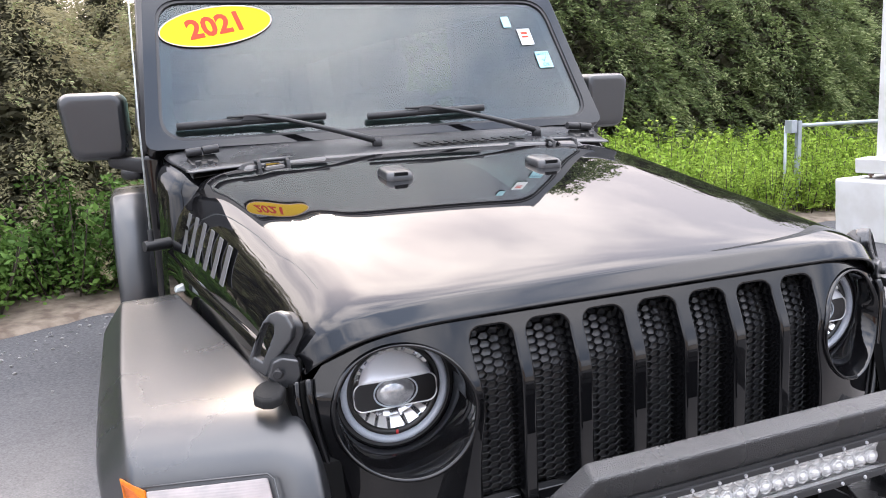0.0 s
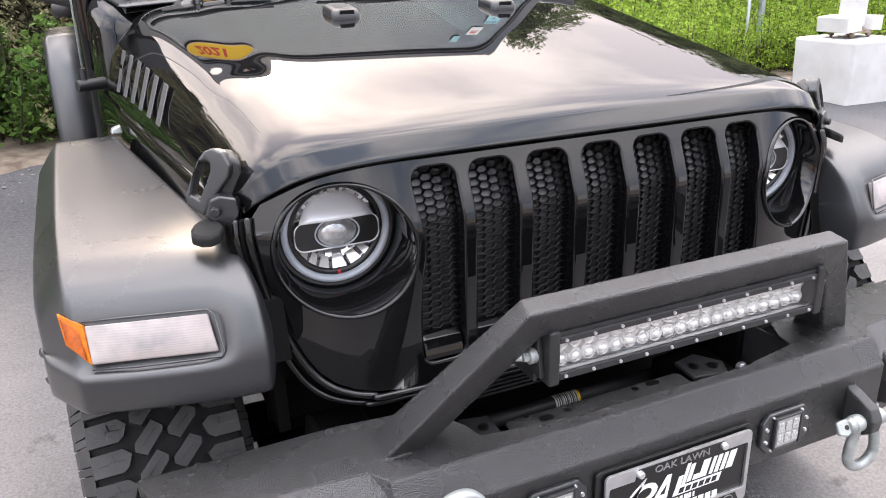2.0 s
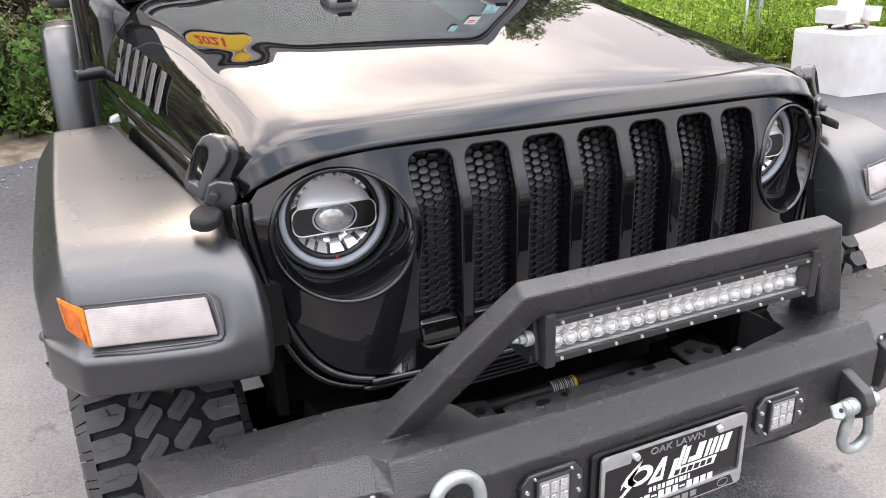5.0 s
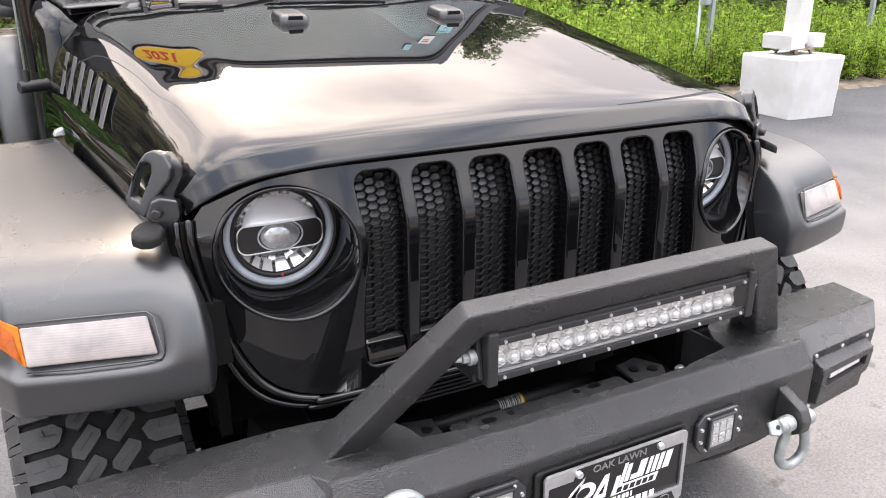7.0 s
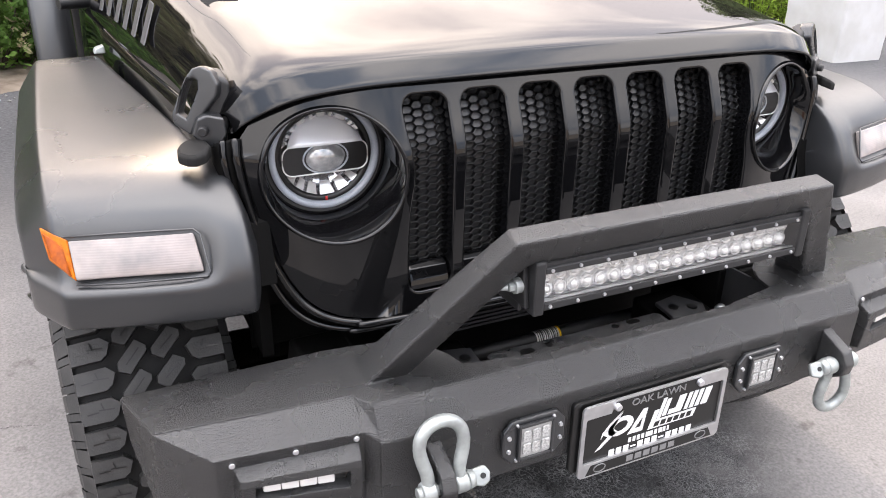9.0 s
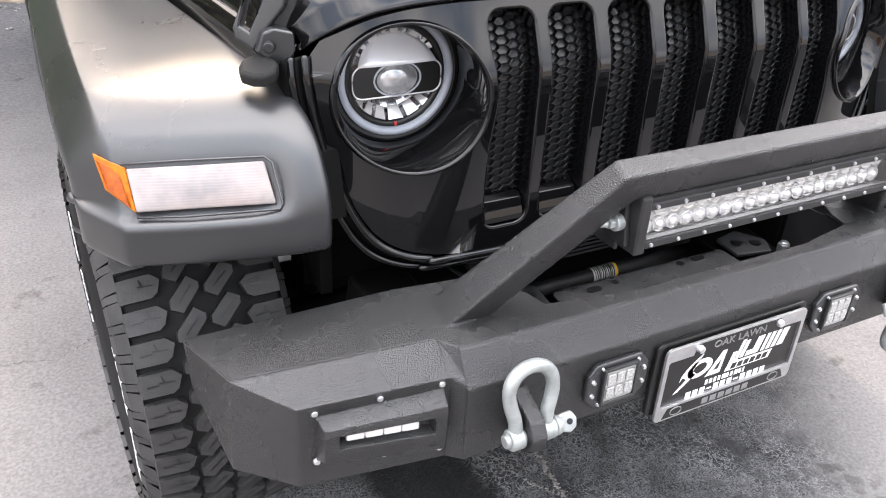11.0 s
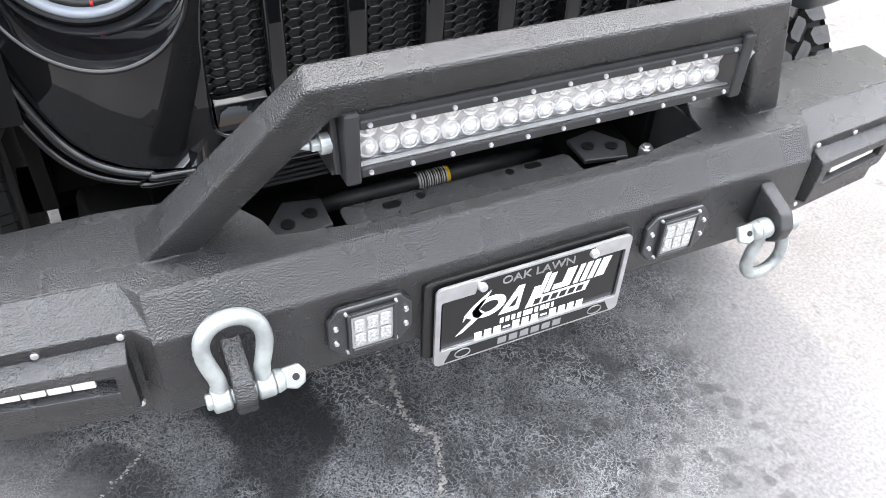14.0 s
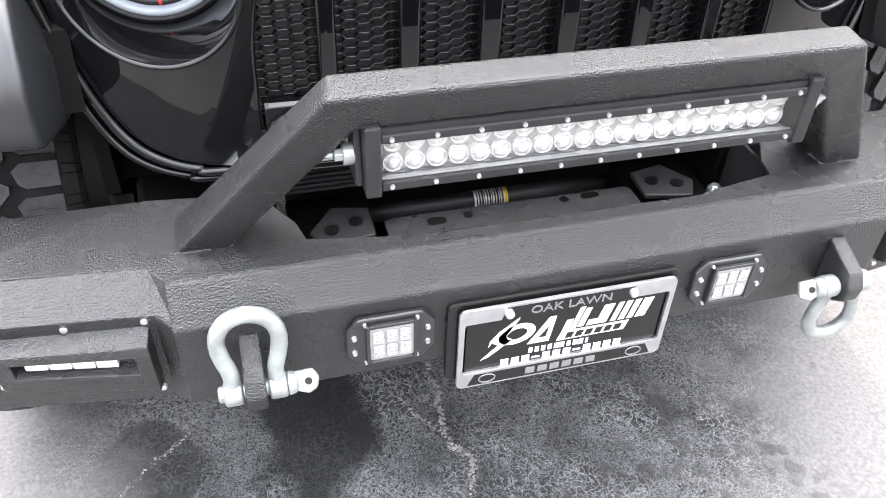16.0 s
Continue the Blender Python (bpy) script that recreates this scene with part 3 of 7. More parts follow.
    part("projector_rim", sweep(bmesh.new(), ring, 0.0016, 6, True), M_HALO, lamp, "thin projector rim")
    bm = bmesh.new()
    box(bm, (cx2 - 0.002, y0 + 0.0535, cz2 - 0.0805), (cx2 + 0.002, y0 + 0.0555, cz2 - 0.0735))
    part("marker", bm, M_RED, lamp, "tiny red mark")
    part("lens", ring_y(bmesh.new(), [(y0 + 0.047, 0.0945), (y0 + 0.036, 0.080), (y0 + 0.028, 0.05), (y0 + 0.025, 0.002)], cx2, cz2), M_GLASS, lamp, "clear domed lamp glass").visible_shadow = False


mat_projector = mat("projector_glass", (0.26, 0.265, 0.27), 0.08, metal=0.5, coat=1.0, color2=(0.72, 0.72, 0.72), scale=38)
for s in (-1, 1):
    headlight(s)


# front fender flare
TAIL = [(0.290, 0.960), (0.326, 0.976), (0.372, 0.9865), (0.415, 0.991), (0.60, 1.0035), (0.85, 1.0195), (1.05, 1.0315), (1.14, 1.0355), (1.185, 1.029), (1.235, 0.99), (1.30, 0.88), (1.34, 0.78), (1.37, 0.66)]
FOOT = [(0.275, 0.787), (0.238, 0.783), (0.220, 0.787), (0.2155, 0.797), (0.213, 0.820), (0.2125, 0.842)]
# the flush face beside the lamp, and the pocket with its ledge that holds the lamp
FEND = FOOT + [(0.2145, 0.858), (0.221, 0.880), (0.240, 0.914), (0.258, 0.936)] + TAIL
POCKET = FOOT + [(0.2165, 0.852), (0.236, 0.857), (0.250, 0.885), (0.260, 0.928)] + TAIL


def fender_sweep(x, y):
    k = max(0.0, (x - 0.62) / 0.27)
    return 0.062 * k ** 1.6 * max(0.0, 1 - max(0.0, y - 0.26) / 0.5)


def fender_point(i, x, drop=0.0):
    k = max(0.0, min(1.0, (x - 0.668) / 0.02))
    (y, z), (y1, z1) = FEND[i], POCKET[i]
    y, z = lerp(y, y1, k), lerp(z, z1, k)
    a, b = FEND[max(i - 1, 0)], FEND[min(i + 1, len(FEND) - 1)]
    t = Vector((0, b[0] - a[0], b[1] - a[1])).normalized()
    inward = Vector((0, t.z, -t.y)) if z > 0.88 else Vector((0, 1, 0))
    fall = -0.008 * max(0.0, (x - 0.64) / 0.29) + 0.002
    k = min(1.0, max(0.0, (z - 0.90) / 0.08))
    out = 0.010 * max(0.0, min(1.0, (x - 0.80) / 0.07)) * max(0.0, min(1.0, (y - 0.27) / 0.22))
    return Vector((x + out, y + fender_sweep(x, y), z + fall * k)) + inward * drop


def front_fender(s):
    rows = []
    for i in range(len(FEND)):
        y = FEND[i][0]
        inner = 0.622 + 0.140 * min(1.0, max(0.0, (y - 0.30) / 0.85))
        xs = [max(x, inner + 0.012 + 0.004 * k) for k, x in enumerate((0.668, 0.688, 0.76))]
        row = [fender_point(i, inner - 0.030, 0.10), fender_point(i, inner - 0.006, 0.014), fender_point(i, inner, 0.003), fender_point(i, inner + 0.008)]
        row += [fender_point(i, x) for x in (*xs, 0.83, 0.868, 0.879)]
        row += [fender_point(i, x, d) for x, d in ((0.885, 0.004), (0.906, 0.034), (0.922, 0.058), (0.930, 0.072), (0.930, 0.10))]
        rows.append(row)
    bm = loft(bmesh.new(), rows)
    bmesh.ops.recalc_face_normals(bm, faces=bm.faces)
    if sum(f.normal.z for f in bm.faces) < 0:
        bmesh.ops.reverse_faces(bm, faces=bm.faces)
    flare = part("front_fender", mir(bm, s), M_FENDER, jeep, "flat-topped moulded grey-black plastic fender flare", solid=0.014, subsurf=2)

    def patch(corners, nu=8, nv=5, lift=0.004, bow=0.0):
        tl, tr, br, bl = [Vector(c) for c in corners]
        rows = []
        for j in range(nv + 1):
            v = j / nv
            row = []
            for i in range(nu + 1):
                u = i / nu
                p = (tl.lerp(tr, u)).lerp(bl.lerp(br, u), v)
                row.append(p + Vector((0, -lift - bow * math.sin(math.pi * u) * math.sin(math.pi * v), 0)))
            rows.append(row)
        return loft(bmesh.new(), rows)
    bm = patch([(0.864, 0.309, 0.919), (0.697, 0.262, 0.922), (0.691, 0.237, 0.868), (0.862, 0.282, 0.867)], bow=0.004)
    bmesh.ops.recalc_face_normals(bm, faces=bm.faces)
    sig = part("turn_signal", mir(bm, s), M_LENS, flare, "clear ribbed turn signal lens", solid=0.010, bevel=0.003)
    bm = patch([(0.865, 0.309, 0.920), (0.898, 0.345, 0.932), (0.892, 0.314, 0.892), (0.862, 0.283, 0.866)], nu=5, nv=5, lift=0.004, bow=0.003)
    bmesh.ops.recalc_face_normals(bm, faces=bm.faces)
    marker = part("side_marker", mir(bm, s), M_AMBER, flare, "amber side marker lens", solid=0.005, bevel=0.0015)
    tl, tr, br, bl = Vector((0.871, 0.314, 0.914)), Vector((0.895, 0.340, 0.926)), Vector((0.889, 0.311, 0.896)), Vector((0.868, 0.288, 0.873))
    rows = []
    for j in range(29):
        v = j / 28
        rows.append([tl.lerp(tr, u).lerp(bl.lerp(br, u), v) + Vector((0, -0.0065 - 0.003 * math.sin(math.pi * u) * math.sin(math.pi * v) - 0.0009 * (j % 2), 0)) for u in (0, 0.2, 0.4, 0.6, 0.8, 1)])
    bm = loft(bmesh.new(), rows)
    bmesh.ops.recalc_face_normals(bm, faces=bm.faces)
    part("ribbed_reflector", mir(bm, s), M_AMBER_DEEP, marker, "deep amber ribbed reflector", solid=0.003)
    rim = [(0.868, 0.306, 0.925), (0.80, 0.287, 0.927), (0.697, 0.258, 0.928), (0.689, 0.250, 0.922), (0.683, 0.232, 0.868), (0.688, 0.229, 0.861), (0.80, 0.256, 0.860), (0.862, 0.277, 0.860)]
    bm = sweep(bmesh.new(), rim, 0.0016, 8)
    part("signal_rim", mir(bm, s), M_FENDER, flare)


for s in (-1, 1):
    front_fender(s)


NOSE = False

# wheels
TYRE_R, TYRE_W = 0.405, 0.268


def wheel(x, y, side, steer=0.0):
    low = ground_z(x, y) + 0.003
    zc = TYRE_R - 0.013 + ground_z(x, y)
    c = Vector((x, y, zc))
    hub = part("wheel", revolve(bmesh.new(), [(-0.10, 0.20), (-0.11, 0.222), (-0.10, 0.226), (0.10, 0.226), (0.112, 0.222), (0.10, 0.205), (0.03, 0.19), (-0.02, 0.10), (-0.02, 0.02)], c), M_TRIM, jeep,
               "black alloy wheel with chunky mud-terrain tyre")
    h = TYRE_W / 2
    prof = [(-0.105, 0.224), (-h + 0.004, 0.25), (-h - 0.004, 0.30), (-h - 0.002, 0.340), (-h + 0.002, 0.366), (-h + 0.020, 0.386), (0, 0.392),
            (h - 0.020, 0.386), (h - 0.002, 0.366), (h + 0.002, 0.340), (h + 0.004, 0.30), (h - 0.004, 0.25), (0.105, 0.224)]
    tyre = part("tyre", revolve(bmesh.new(), prof, c, seg=72), M_RUBBER, hub, "black mud-terrain tyre with raised white lettering")
    # tread blocks: two staggered middle rows, two shoulder rows, and lugs down the shoulder
    bm = bmesh.new()
    n = 50
    step = 2 * math.pi / n

    def lug(poly, u0, base=0.386):
        """A tread block: corners (width in mm, angle in steps)."""
        mw, mu = sum(p[0] for p in poly) / len(poly), sum(p[1] for p in poly) / len(poly)
        lower, upper = [], []
        for w, u in poly:
            for store, r, k in ((lower, base, 1.05), (upper, TYRE_R - 0.011 * (abs(w) / 130) ** 4, 1.0)):
                a = (u0 + lerp(mu, u, k)) * step
                store.append(bm.verts.new(c + Vector((lerp(mw, w, k) / 1000, -r * math.cos(a), r * math.sin(a)))))
        bm.faces.new(upper)
        for i in range(len(poly)):
            j = (i + 1) % len(poly)
            bm.faces.new((lower[i], lower[j], upper[j], upper[i]))
    for i in range(n):
        lug([(-53, -0.20), (-36, -0.38), (-5, 0.28), (-4, 0.46), (-20, 0.72), (-52, 0.08)], i)
        lug([(3, -0.30), (20, -0.52), (52, 0.10), (53, 0.32), (36, 0.52), (4, -0.08)], i + 0.42)
        lug([(-121, -0.02), (-76, -0.02), (-66, 0.12), (-59, 0.50), (-72, 0.73), (-121, 0.72)], i + 0.30)
        lug([(121, -0.02), (76, -0.02), (66, 0.12), (59, 0.52), (72, 0.73), (121, 0.72)], i + 0.62)
    bmesh.ops.recalc_face_normals(bm, faces=bm.faces)
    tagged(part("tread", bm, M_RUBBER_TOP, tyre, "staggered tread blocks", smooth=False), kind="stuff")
    # shoulder lugs and a row of sipes
    bm = bmesh.new()
    for i in range(n):
        for sgn in (-1, 1):
            u = (i + (0.4 if sgn > 0 else 0.9)) * step
            for k, (r0, r1, half) in enumerate(((0.340, 0.386, 0.33), (0.350, 0.380, 0.13))):
                uu = u + (0.5 * step if k else 0)
                rows = []
                for r, w in ((r0, h + 0.001), (r0 + 0.003, h + 0.010), (lerp(r0, r1, 0.55), h + 0.005), (r1 + 0.006, h - 0.013)):
                    rows.append([c + Vector((sgn * w, r * math.cos(uu + q * half * step), r * math.sin(uu + q * half * step))) for q in (-1, -0.8, 0.8, 1)])
                loft(bm, rows)
    bmesh.ops.recalc_face_normals(bm, faces=bm.faces)
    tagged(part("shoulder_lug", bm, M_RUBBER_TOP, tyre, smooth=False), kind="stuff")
    bm = bmesh.new()

    def sipe(w0, u0, w1, u1):
        pts = []
        d = Vector((w1 - w0, (u1 - u0) * step * TYRE_R * 1000)).normalized()
        q = Vector((-d.y, d.x)) * 1.1
        for w, u, g in ((w0, u0, 1), (w1, u1, 1), (w1, u1, -1), (w0, u0, -1)):
            ww, a = w + g * q.x, u * step + g * q.y / (TYRE_R * 1000)
            r = TYRE_R + 0.0008 - 0.011 * (abs(w) / 130) ** 4
            pts.append(bm.verts.new(c + Vector((ww / 1000, -r * math.cos(a), r * math.sin(a)))))
        bm.faces.new(pts)
    for i in range(n):
        sipe(-40, i - 0.06, -16, i + 0.42)
        sipe(17, i + 0.22, 41, i + 0.62)
        for sg, o in ((-1, 0.30), (1, 0.62)):
            sipe(sg * 70, i + o + 0.36, sg * 94, i + o + 0.40)
            sipe(sg * 94, i + o + 0.34, sg * 112, i + o + 0.32)
            sipe(sg * 86, i + o + 0.38, sg * 89, i + o + 0.62)
    tagged(part("sipe", bm, M_PLATEBLACK, tyre, "thin dark cuts in the tread", smooth=False), kind="stuff")
    # raised white letters as plain bars on the outer wall
    for run in (2.75, 5.9):
        for i in range(11):
            u = run + i * 0.085
            if i == 5:
                continue
            bm = bmesh.new()
            rows = [[c + Vector((side * (h + 0.0065), -r * math.cos(u + q), r * math.sin(u + q))) for q in (-0.026, 0.026)] for r in (0.292, 0.322)]
            loft(bm, rows)
            part("sidewall_bar", bm, M_WHITE, tyre, "white raised bar on the sidewall", smooth=False, solid=0.002)
    bm = bmesh.new()
    for k in range(5):
        a = 2 * math.pi * k / 5
        d = Vector((0, math.cos(a), math.sin(a)))
        t = Vector((0, -math.sin(a), math.cos(a)))
        o = c + Vector((side * 0.055, 0, 0))
        pts = [o + d * 0.05 + t * 0.03, o + d * 0.205 + t * 0.022, o + d * 0.205 - t * 0.022, o + d * 0.05 - t * 0.03]
        prism(bm, pts, (side * 0.03, 0, 0))
    rod(bm, c + Vector((side * 0.03, 0, 0)), c + Vector((side * 0.095, 0, 0)), 0.065, 0.055, 24)
    part("rim", bm, M_FENDER, hub, "dark five-spoke rim", bevel=0.006)
    # the tyre is pressed flat where it stands
    for ob in (tyre, *tyre.children):
        for v in ob.data.vertices:
            v.co.z = max(v.co.z, low)
    hub.matrix_basis = Matrix.Translation(c) @ Euler((0, 0, radians(steer))).to_matrix().to_4x4() @ Matrix.Translation(-c)


for x, y in ((-0.797, 0.695), (0.797, 0.695), (-0.797, 3.735), (0.797, 3.735)):
    wheel(x, y, -1 if x < 0 else 1, 2.5 if y < 2 else 0.0)


# ---- steel front bumper ----
def poly_mesh(points, faces):
    bm = bmesh.new()
    vs = [bm.verts.new(p) for p in points]
    for f in faces:
        bm.faces.new([vs[i] for i in f])
    bmesh.ops.recalc_face_normals(bm, faces=bm.faces)
    return bm


TOP_Z, BOT_Z = 0.697, 0.508
# middle section: bent plate profile (y, z), with an open tray cut in its top
front = [(0.068, TOP_Z), (0.041, TOP_Z), (0.016, 0.656), (0.010, 0.648), (0.012, BOT_Z + 0.01), (0.03, BOT_Z)]
bm = loft(bmesh.new(), [[(x, y, z) for y, z in front] for x in (-0.505, -0.34, 0.0, 0.34, 0.505)])
bmesh.ops.recalc_face_normals(bm, faces=bm.faces)
if sum(f.normal.y for f in bm.faces) > 0:
    bmesh.ops.reverse_faces(bm, faces=bm.faces)
bumper = part("front_bumper", bm, M_COAT, jeep, "textured black powder-coated steel winch bumper", solid=0.008, bevel=0.004, smooth=False, seg=2)
for s in (-1, 1):
    # top plate beside the tray, running out over the end
    lift = 0.0012
    pts = [(0.215, 0.0440, TOP_Z), (0.215, 0.0685, TOP_Z), (0.333, 0.088, TOP_Z), (0.342, 0.125, TOP_Z), (0.368, 0.170, TOP_Z), (0.42, 0.205, TOP_Z), (0.53, 0.217, TOP_Z), (0.838, 0.227, 0.6885), (0.804, 0.1015, 0.6975),
           (0.522, 0.0765, TOP_Z + 0.0005), (0.507, 0.0620, TOP_Z), (0.499, 0.0440, TOP_Z)]
    bm = prism(bmesh.new(), [(x, y, z + lift) for x, y, z in pts], (0, 0, -0.006))
    part("top_plate", mir(bm, s), M_COAT, bumper, smooth=False, bevel=0.0012)
    # swept end section
    P = [(0.507, 0.072, 0.697), (0.520, 0.075, 0.697), (0.805, 0.100, 0.697), (0.840, 0.226, 0.687), (0.53, 0.216, 0.696),
         (0.507, 0.028, 0.663), (0.737, 0.044, 0.670), (0.507, 0.034, 0.512), (0.735, 0.056, 0.522), (0.812, 0.115, 0.535), (0.836, 0.235, 0.60), (0.507, 0.22, 0.62), (0.507, 0.1, 0.50)]
    F = [(0, 1, 4), (1, 2, 3, 4), (0, 5, 6, 2, 1), (5, 7, 8, 6), (6, 8, 9, 2), (2, 9, 10, 3), (3, 10, 11, 4)]
    part("end_section", mir(poly_mesh(P, F), s), M_COAT, bumper, "angled bumper end with textured coat", smooth=False, bevel=0.005, solid=0.006)
    # gusset at the step between middle and end
    bm = loft(bmesh.new(), [[(0.499, 0.0130, 0.514), (0.524, 0.0345, 0.514), (0.499, 0.07, 0.514)], [(0.499, 0.0108, 0.648), (0.524, 0.0295, 0.662), (0.499, 0.07, 0.655)],
                            [(0.499, 0.0165, 0.6568), (0.524, 0.0310, 0.6655), (0.499, 0.07, 0.66)], [(0.499, 0.0405, 0.6978), (0.524, 0.0745, 0.6988), (0.499, 0.10, 0.6975)]], True, True)
    bmesh.ops.recalc_face_normals(bm, faces=bm.faces)
    part("step_plate", mir(bm, s), M_COAT, bumper, smooth=False, bevel=0.002)

    # slim light panel on the end section, with six bolts
    def on_end(u, v, d=0.0):
        """u: along the panel from its inner end, v: up, d: proud of the face."""
        x = lerp(0.535, 0.713, u)
        z = lerp(lerp(0.545, 0.576, u), lerp(0.655, 0.657, u), v)
        return Vector((x, lerp(0.034, 0.048, u) - d, z))
    grid = [[(-0.02, 0.93, 0.001), (1.0, 0.93, 0.001)], [(0.0, 0.80, 0.026), (0.97, 0.80, 0.026)], [(0.0, 0.68, 0.027), (0.97, 0.68, 0.027)], [(0.10, 0.655, 0.027), (0.86, 0.655, 0.027)],
            [(0.10, 0.36, 0.024), (0.86, 0.36, 0.024)], [(0.0, 0.30, 0.024), (0.97, 0.30, 0.024)], [(0.0, 0.05, 0.020), (0.97, 0.05, 0.020)], [(-0.02, 0.02, 0.001), (1.0, 0.02, 0.001)],
            [(0.10, 0.645, 0.003), (0.86, 0.645, 0.003)], [(0.10, 0.40, 0.003), (0.86, 0.40, 0.003)]]
    bm = bmesh.new()
    g = [[bm.verts.new(on_end(*q)) for q in row] for row in grid]
    for a, b in ((0, 1), (1, 2), (5, 6), (6, 7)):
        bm.faces.new((g[a][0], g[a][1], g[b][1], g[b][0]))
    for a, b, c, d in ((2, 3, 3, 2), (4, 5, 5, 4)):
        bm.faces.new((g[a][0], g[a][1], g[b][1], g[b][0]))
    for k in (0, 1):
        bm.faces.new((g[2][k], g[3][k], g[4][k], g[5][k]))
        bm.faces.new((g[3][k], g[8][k], g[9][k], g[4][k]))
        bm.faces.new([g[r][k] for r in (0, 1, 2, 5, 6, 7)])
    bm.faces.new((g[3][0], g[3][1], g[8][1], g[8][0]))
    bm.faces.new((g[4][0], g[4][1], g[9][1], g[9][0]))
    bm.faces.new((g[8][0], g[8][1], g[9][1], g[9][0]))
    bmesh.ops.recalc_face_normals(bm, faces=bm.faces)
    panel = part("slim_light_panel", mir(bm, s), M_COAT, jeep, "bolted slim light panel in the bumper end", smooth=False, bevel=0.0015)
    for k in range(4):
        u0, u1 = 0.22 + 0.145 * k, 0.36 + 0.145 * k
        bm = prism(bmesh.new(), [on_end(u0, 0.45, 0.019), on_end(u1, 0.45, 0.019), on_end(u1, 0.61, 0.019), on_end(u0, 0.61, 0.019)], (0, 0.012, 0))
        part("slim_led", mir(bm, s), M_LED, panel, "bright silver LED cell", smooth=False, bevel=0.002)
    for u, v in ((0.0, 1.0), (0.5, 0.99), (1.0, 0.98), (0.0, -0.06), (0.47, -0.06), (1.0, -0.06)):
        p = on_end(u, v, 0.0)
        bm = rod(bmesh.new(), p, p + Vector((0, -0.006, 0)), 0.0055, 0.0042, 12)
        part("bolt", mir(bm, s), M_BOLT, panel, "zinc dome bolt", bevel=0.001)

# tray behind the bumper face, condenser, cross tube and frame
bm = bmesh.new()
prism(bm, [(-0.205, 0.030, 0.592), (0.205, 0.030, 0.592), (0.205, 0.238, 0.592), (0.196, 0.246, 0.592), (-0.196, 0.246, 0.592), (-0.205, 0.238, 0.592)], (0, 0, -0.006))
tray = part("winch_tray", bm, M_COAT, bumper, "flat steel winch tray with slotted holes", smooth=False, bevel=0.002)
for x, y, w in ((-0.126, 0.222, 0.0155), (-0.075, 0.226, 0.0075), (0.086, 0.231, 0.0075), (0.131, 0.233, 0.0155)):
    bm = rod(bmesh.new(), (x, y, 0.5921), (x, y, 0.5932), 0.0085 if w > 0.01 else w, seg=16)
    for v in bm.verts:
        v.co.x += (w - 0.0085) * (1 if v.co.x > x else -1) if w > 0.01 else 0.0
    part("slot_hole", bm, M_PLATEBLACK, tray, smooth=False)
# side walls of the opening and the frame end beside the tray
for s in (-1, 1):
    bm = slab(bmesh.new(), [(0.215, 0.10, 0.50), (0.345, 0.10, 0.50), (0.345, 0.34, 0.50), (0.215, 0.34, 0.50), (0.215, 0.10, 0.560), (0.345, 0.10, 0.565), (0.345, 0.34, 0.585), (0.215, 0.34, 0.580)])
    part("frame_crossmember", mir(bm, s), M_DARK, jeep, "dark frame cross member", bevel=0.006)
    bm = slab(bmesh.new(), [(0.350, 0.10, 0.50), (0.356, 0.10, 0.50), (0.392, 0.30, 0.50), (0.386, 0.30, 0.50), (0.350, 0.105, 0.687), (0.356, 0.105, 0.687), (0.392, 0.30, 0.66), (0.386, 0.30, 0.66)])
    part("frame_plate", mir(bm, s), M_TRIM, jeep, "black steel side plate", smooth=False)
    bm = prism(bmesh.new(), [(0.222, 0.215, 0.590), (0.300, 0.200, 0.590), (0.318, 0.235, 0.594), (0.280, 0.285, 0.598), (0.222, 0.275, 0.596)], (0, 0, -0.008))
    bracket = part("frame_bracket", mir(bm, s), M_TRIM, jeep, "black frame bracket with round holes", smooth=False, bevel=0.002)
    for hx, hy in ((0.247, 0.246), (0.286, 0.232)):
        bm = rod(bmesh.new(), (hx, hy, 0.5935), (hx, hy, 0.5965), 0.011, seg=18)
        part("bracket_hole", mir(bm, s), M_PLATEBLACK, bracket, smooth=False)
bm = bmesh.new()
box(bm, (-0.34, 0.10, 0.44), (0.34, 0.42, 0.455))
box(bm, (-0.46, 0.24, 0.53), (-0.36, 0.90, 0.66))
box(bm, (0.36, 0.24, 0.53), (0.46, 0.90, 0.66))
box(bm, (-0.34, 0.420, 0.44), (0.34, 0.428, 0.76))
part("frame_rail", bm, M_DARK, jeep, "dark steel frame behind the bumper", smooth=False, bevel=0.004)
for i in range(14):
    bm = box(bmesh.new(), (-0.36, 0.272, 0.640 + i * 0.0085), (0.36, 0.290, 0.6445 + i * 0.0085))
    part("cooler_fin", bm, M_TRIM, jeep, "black cooler fin", smooth=False)
bm = bmesh.new()
rod(bm, (-0.36, 0.355, 0.520), (0.35, 0.361, 0.520), 0.016, seg=16)
tube = part("cross_tube", bm, M_TRIM, jeep, "black cross tube with a barcode sticker")
bm = rod(bmesh.new(), (-0.025, 0.3580, 0.520), (0.031, 0.3584, 0.520), 0.0166, seg=16)
part("barcode_sticker", bm, mat("sticker_paper", (0.55, 0.55, 0.53), 0.5), tube, "white barcode sticker", smooth=True)
bm = rod(bmesh.new(), (0.031, 0.3584, 0.520), (0.036, 0.3584, 0.520), 0.0167, seg=16)
part("sticker_edge", bm, M_YELLOW, tube, "yellow sticker edge")
for i in range(11):
    x = -0.021 + i * 0.0046
    bm = rod(bmesh.new(), (x, 0.3582, 0.520), (x + 0.0018 + 0.0008 * (i % 3), 0.3582, 0.520), 0.0168, seg=16)
    part("barcode_bar", bm, M_PLATEBLACK, tube, smooth=False)
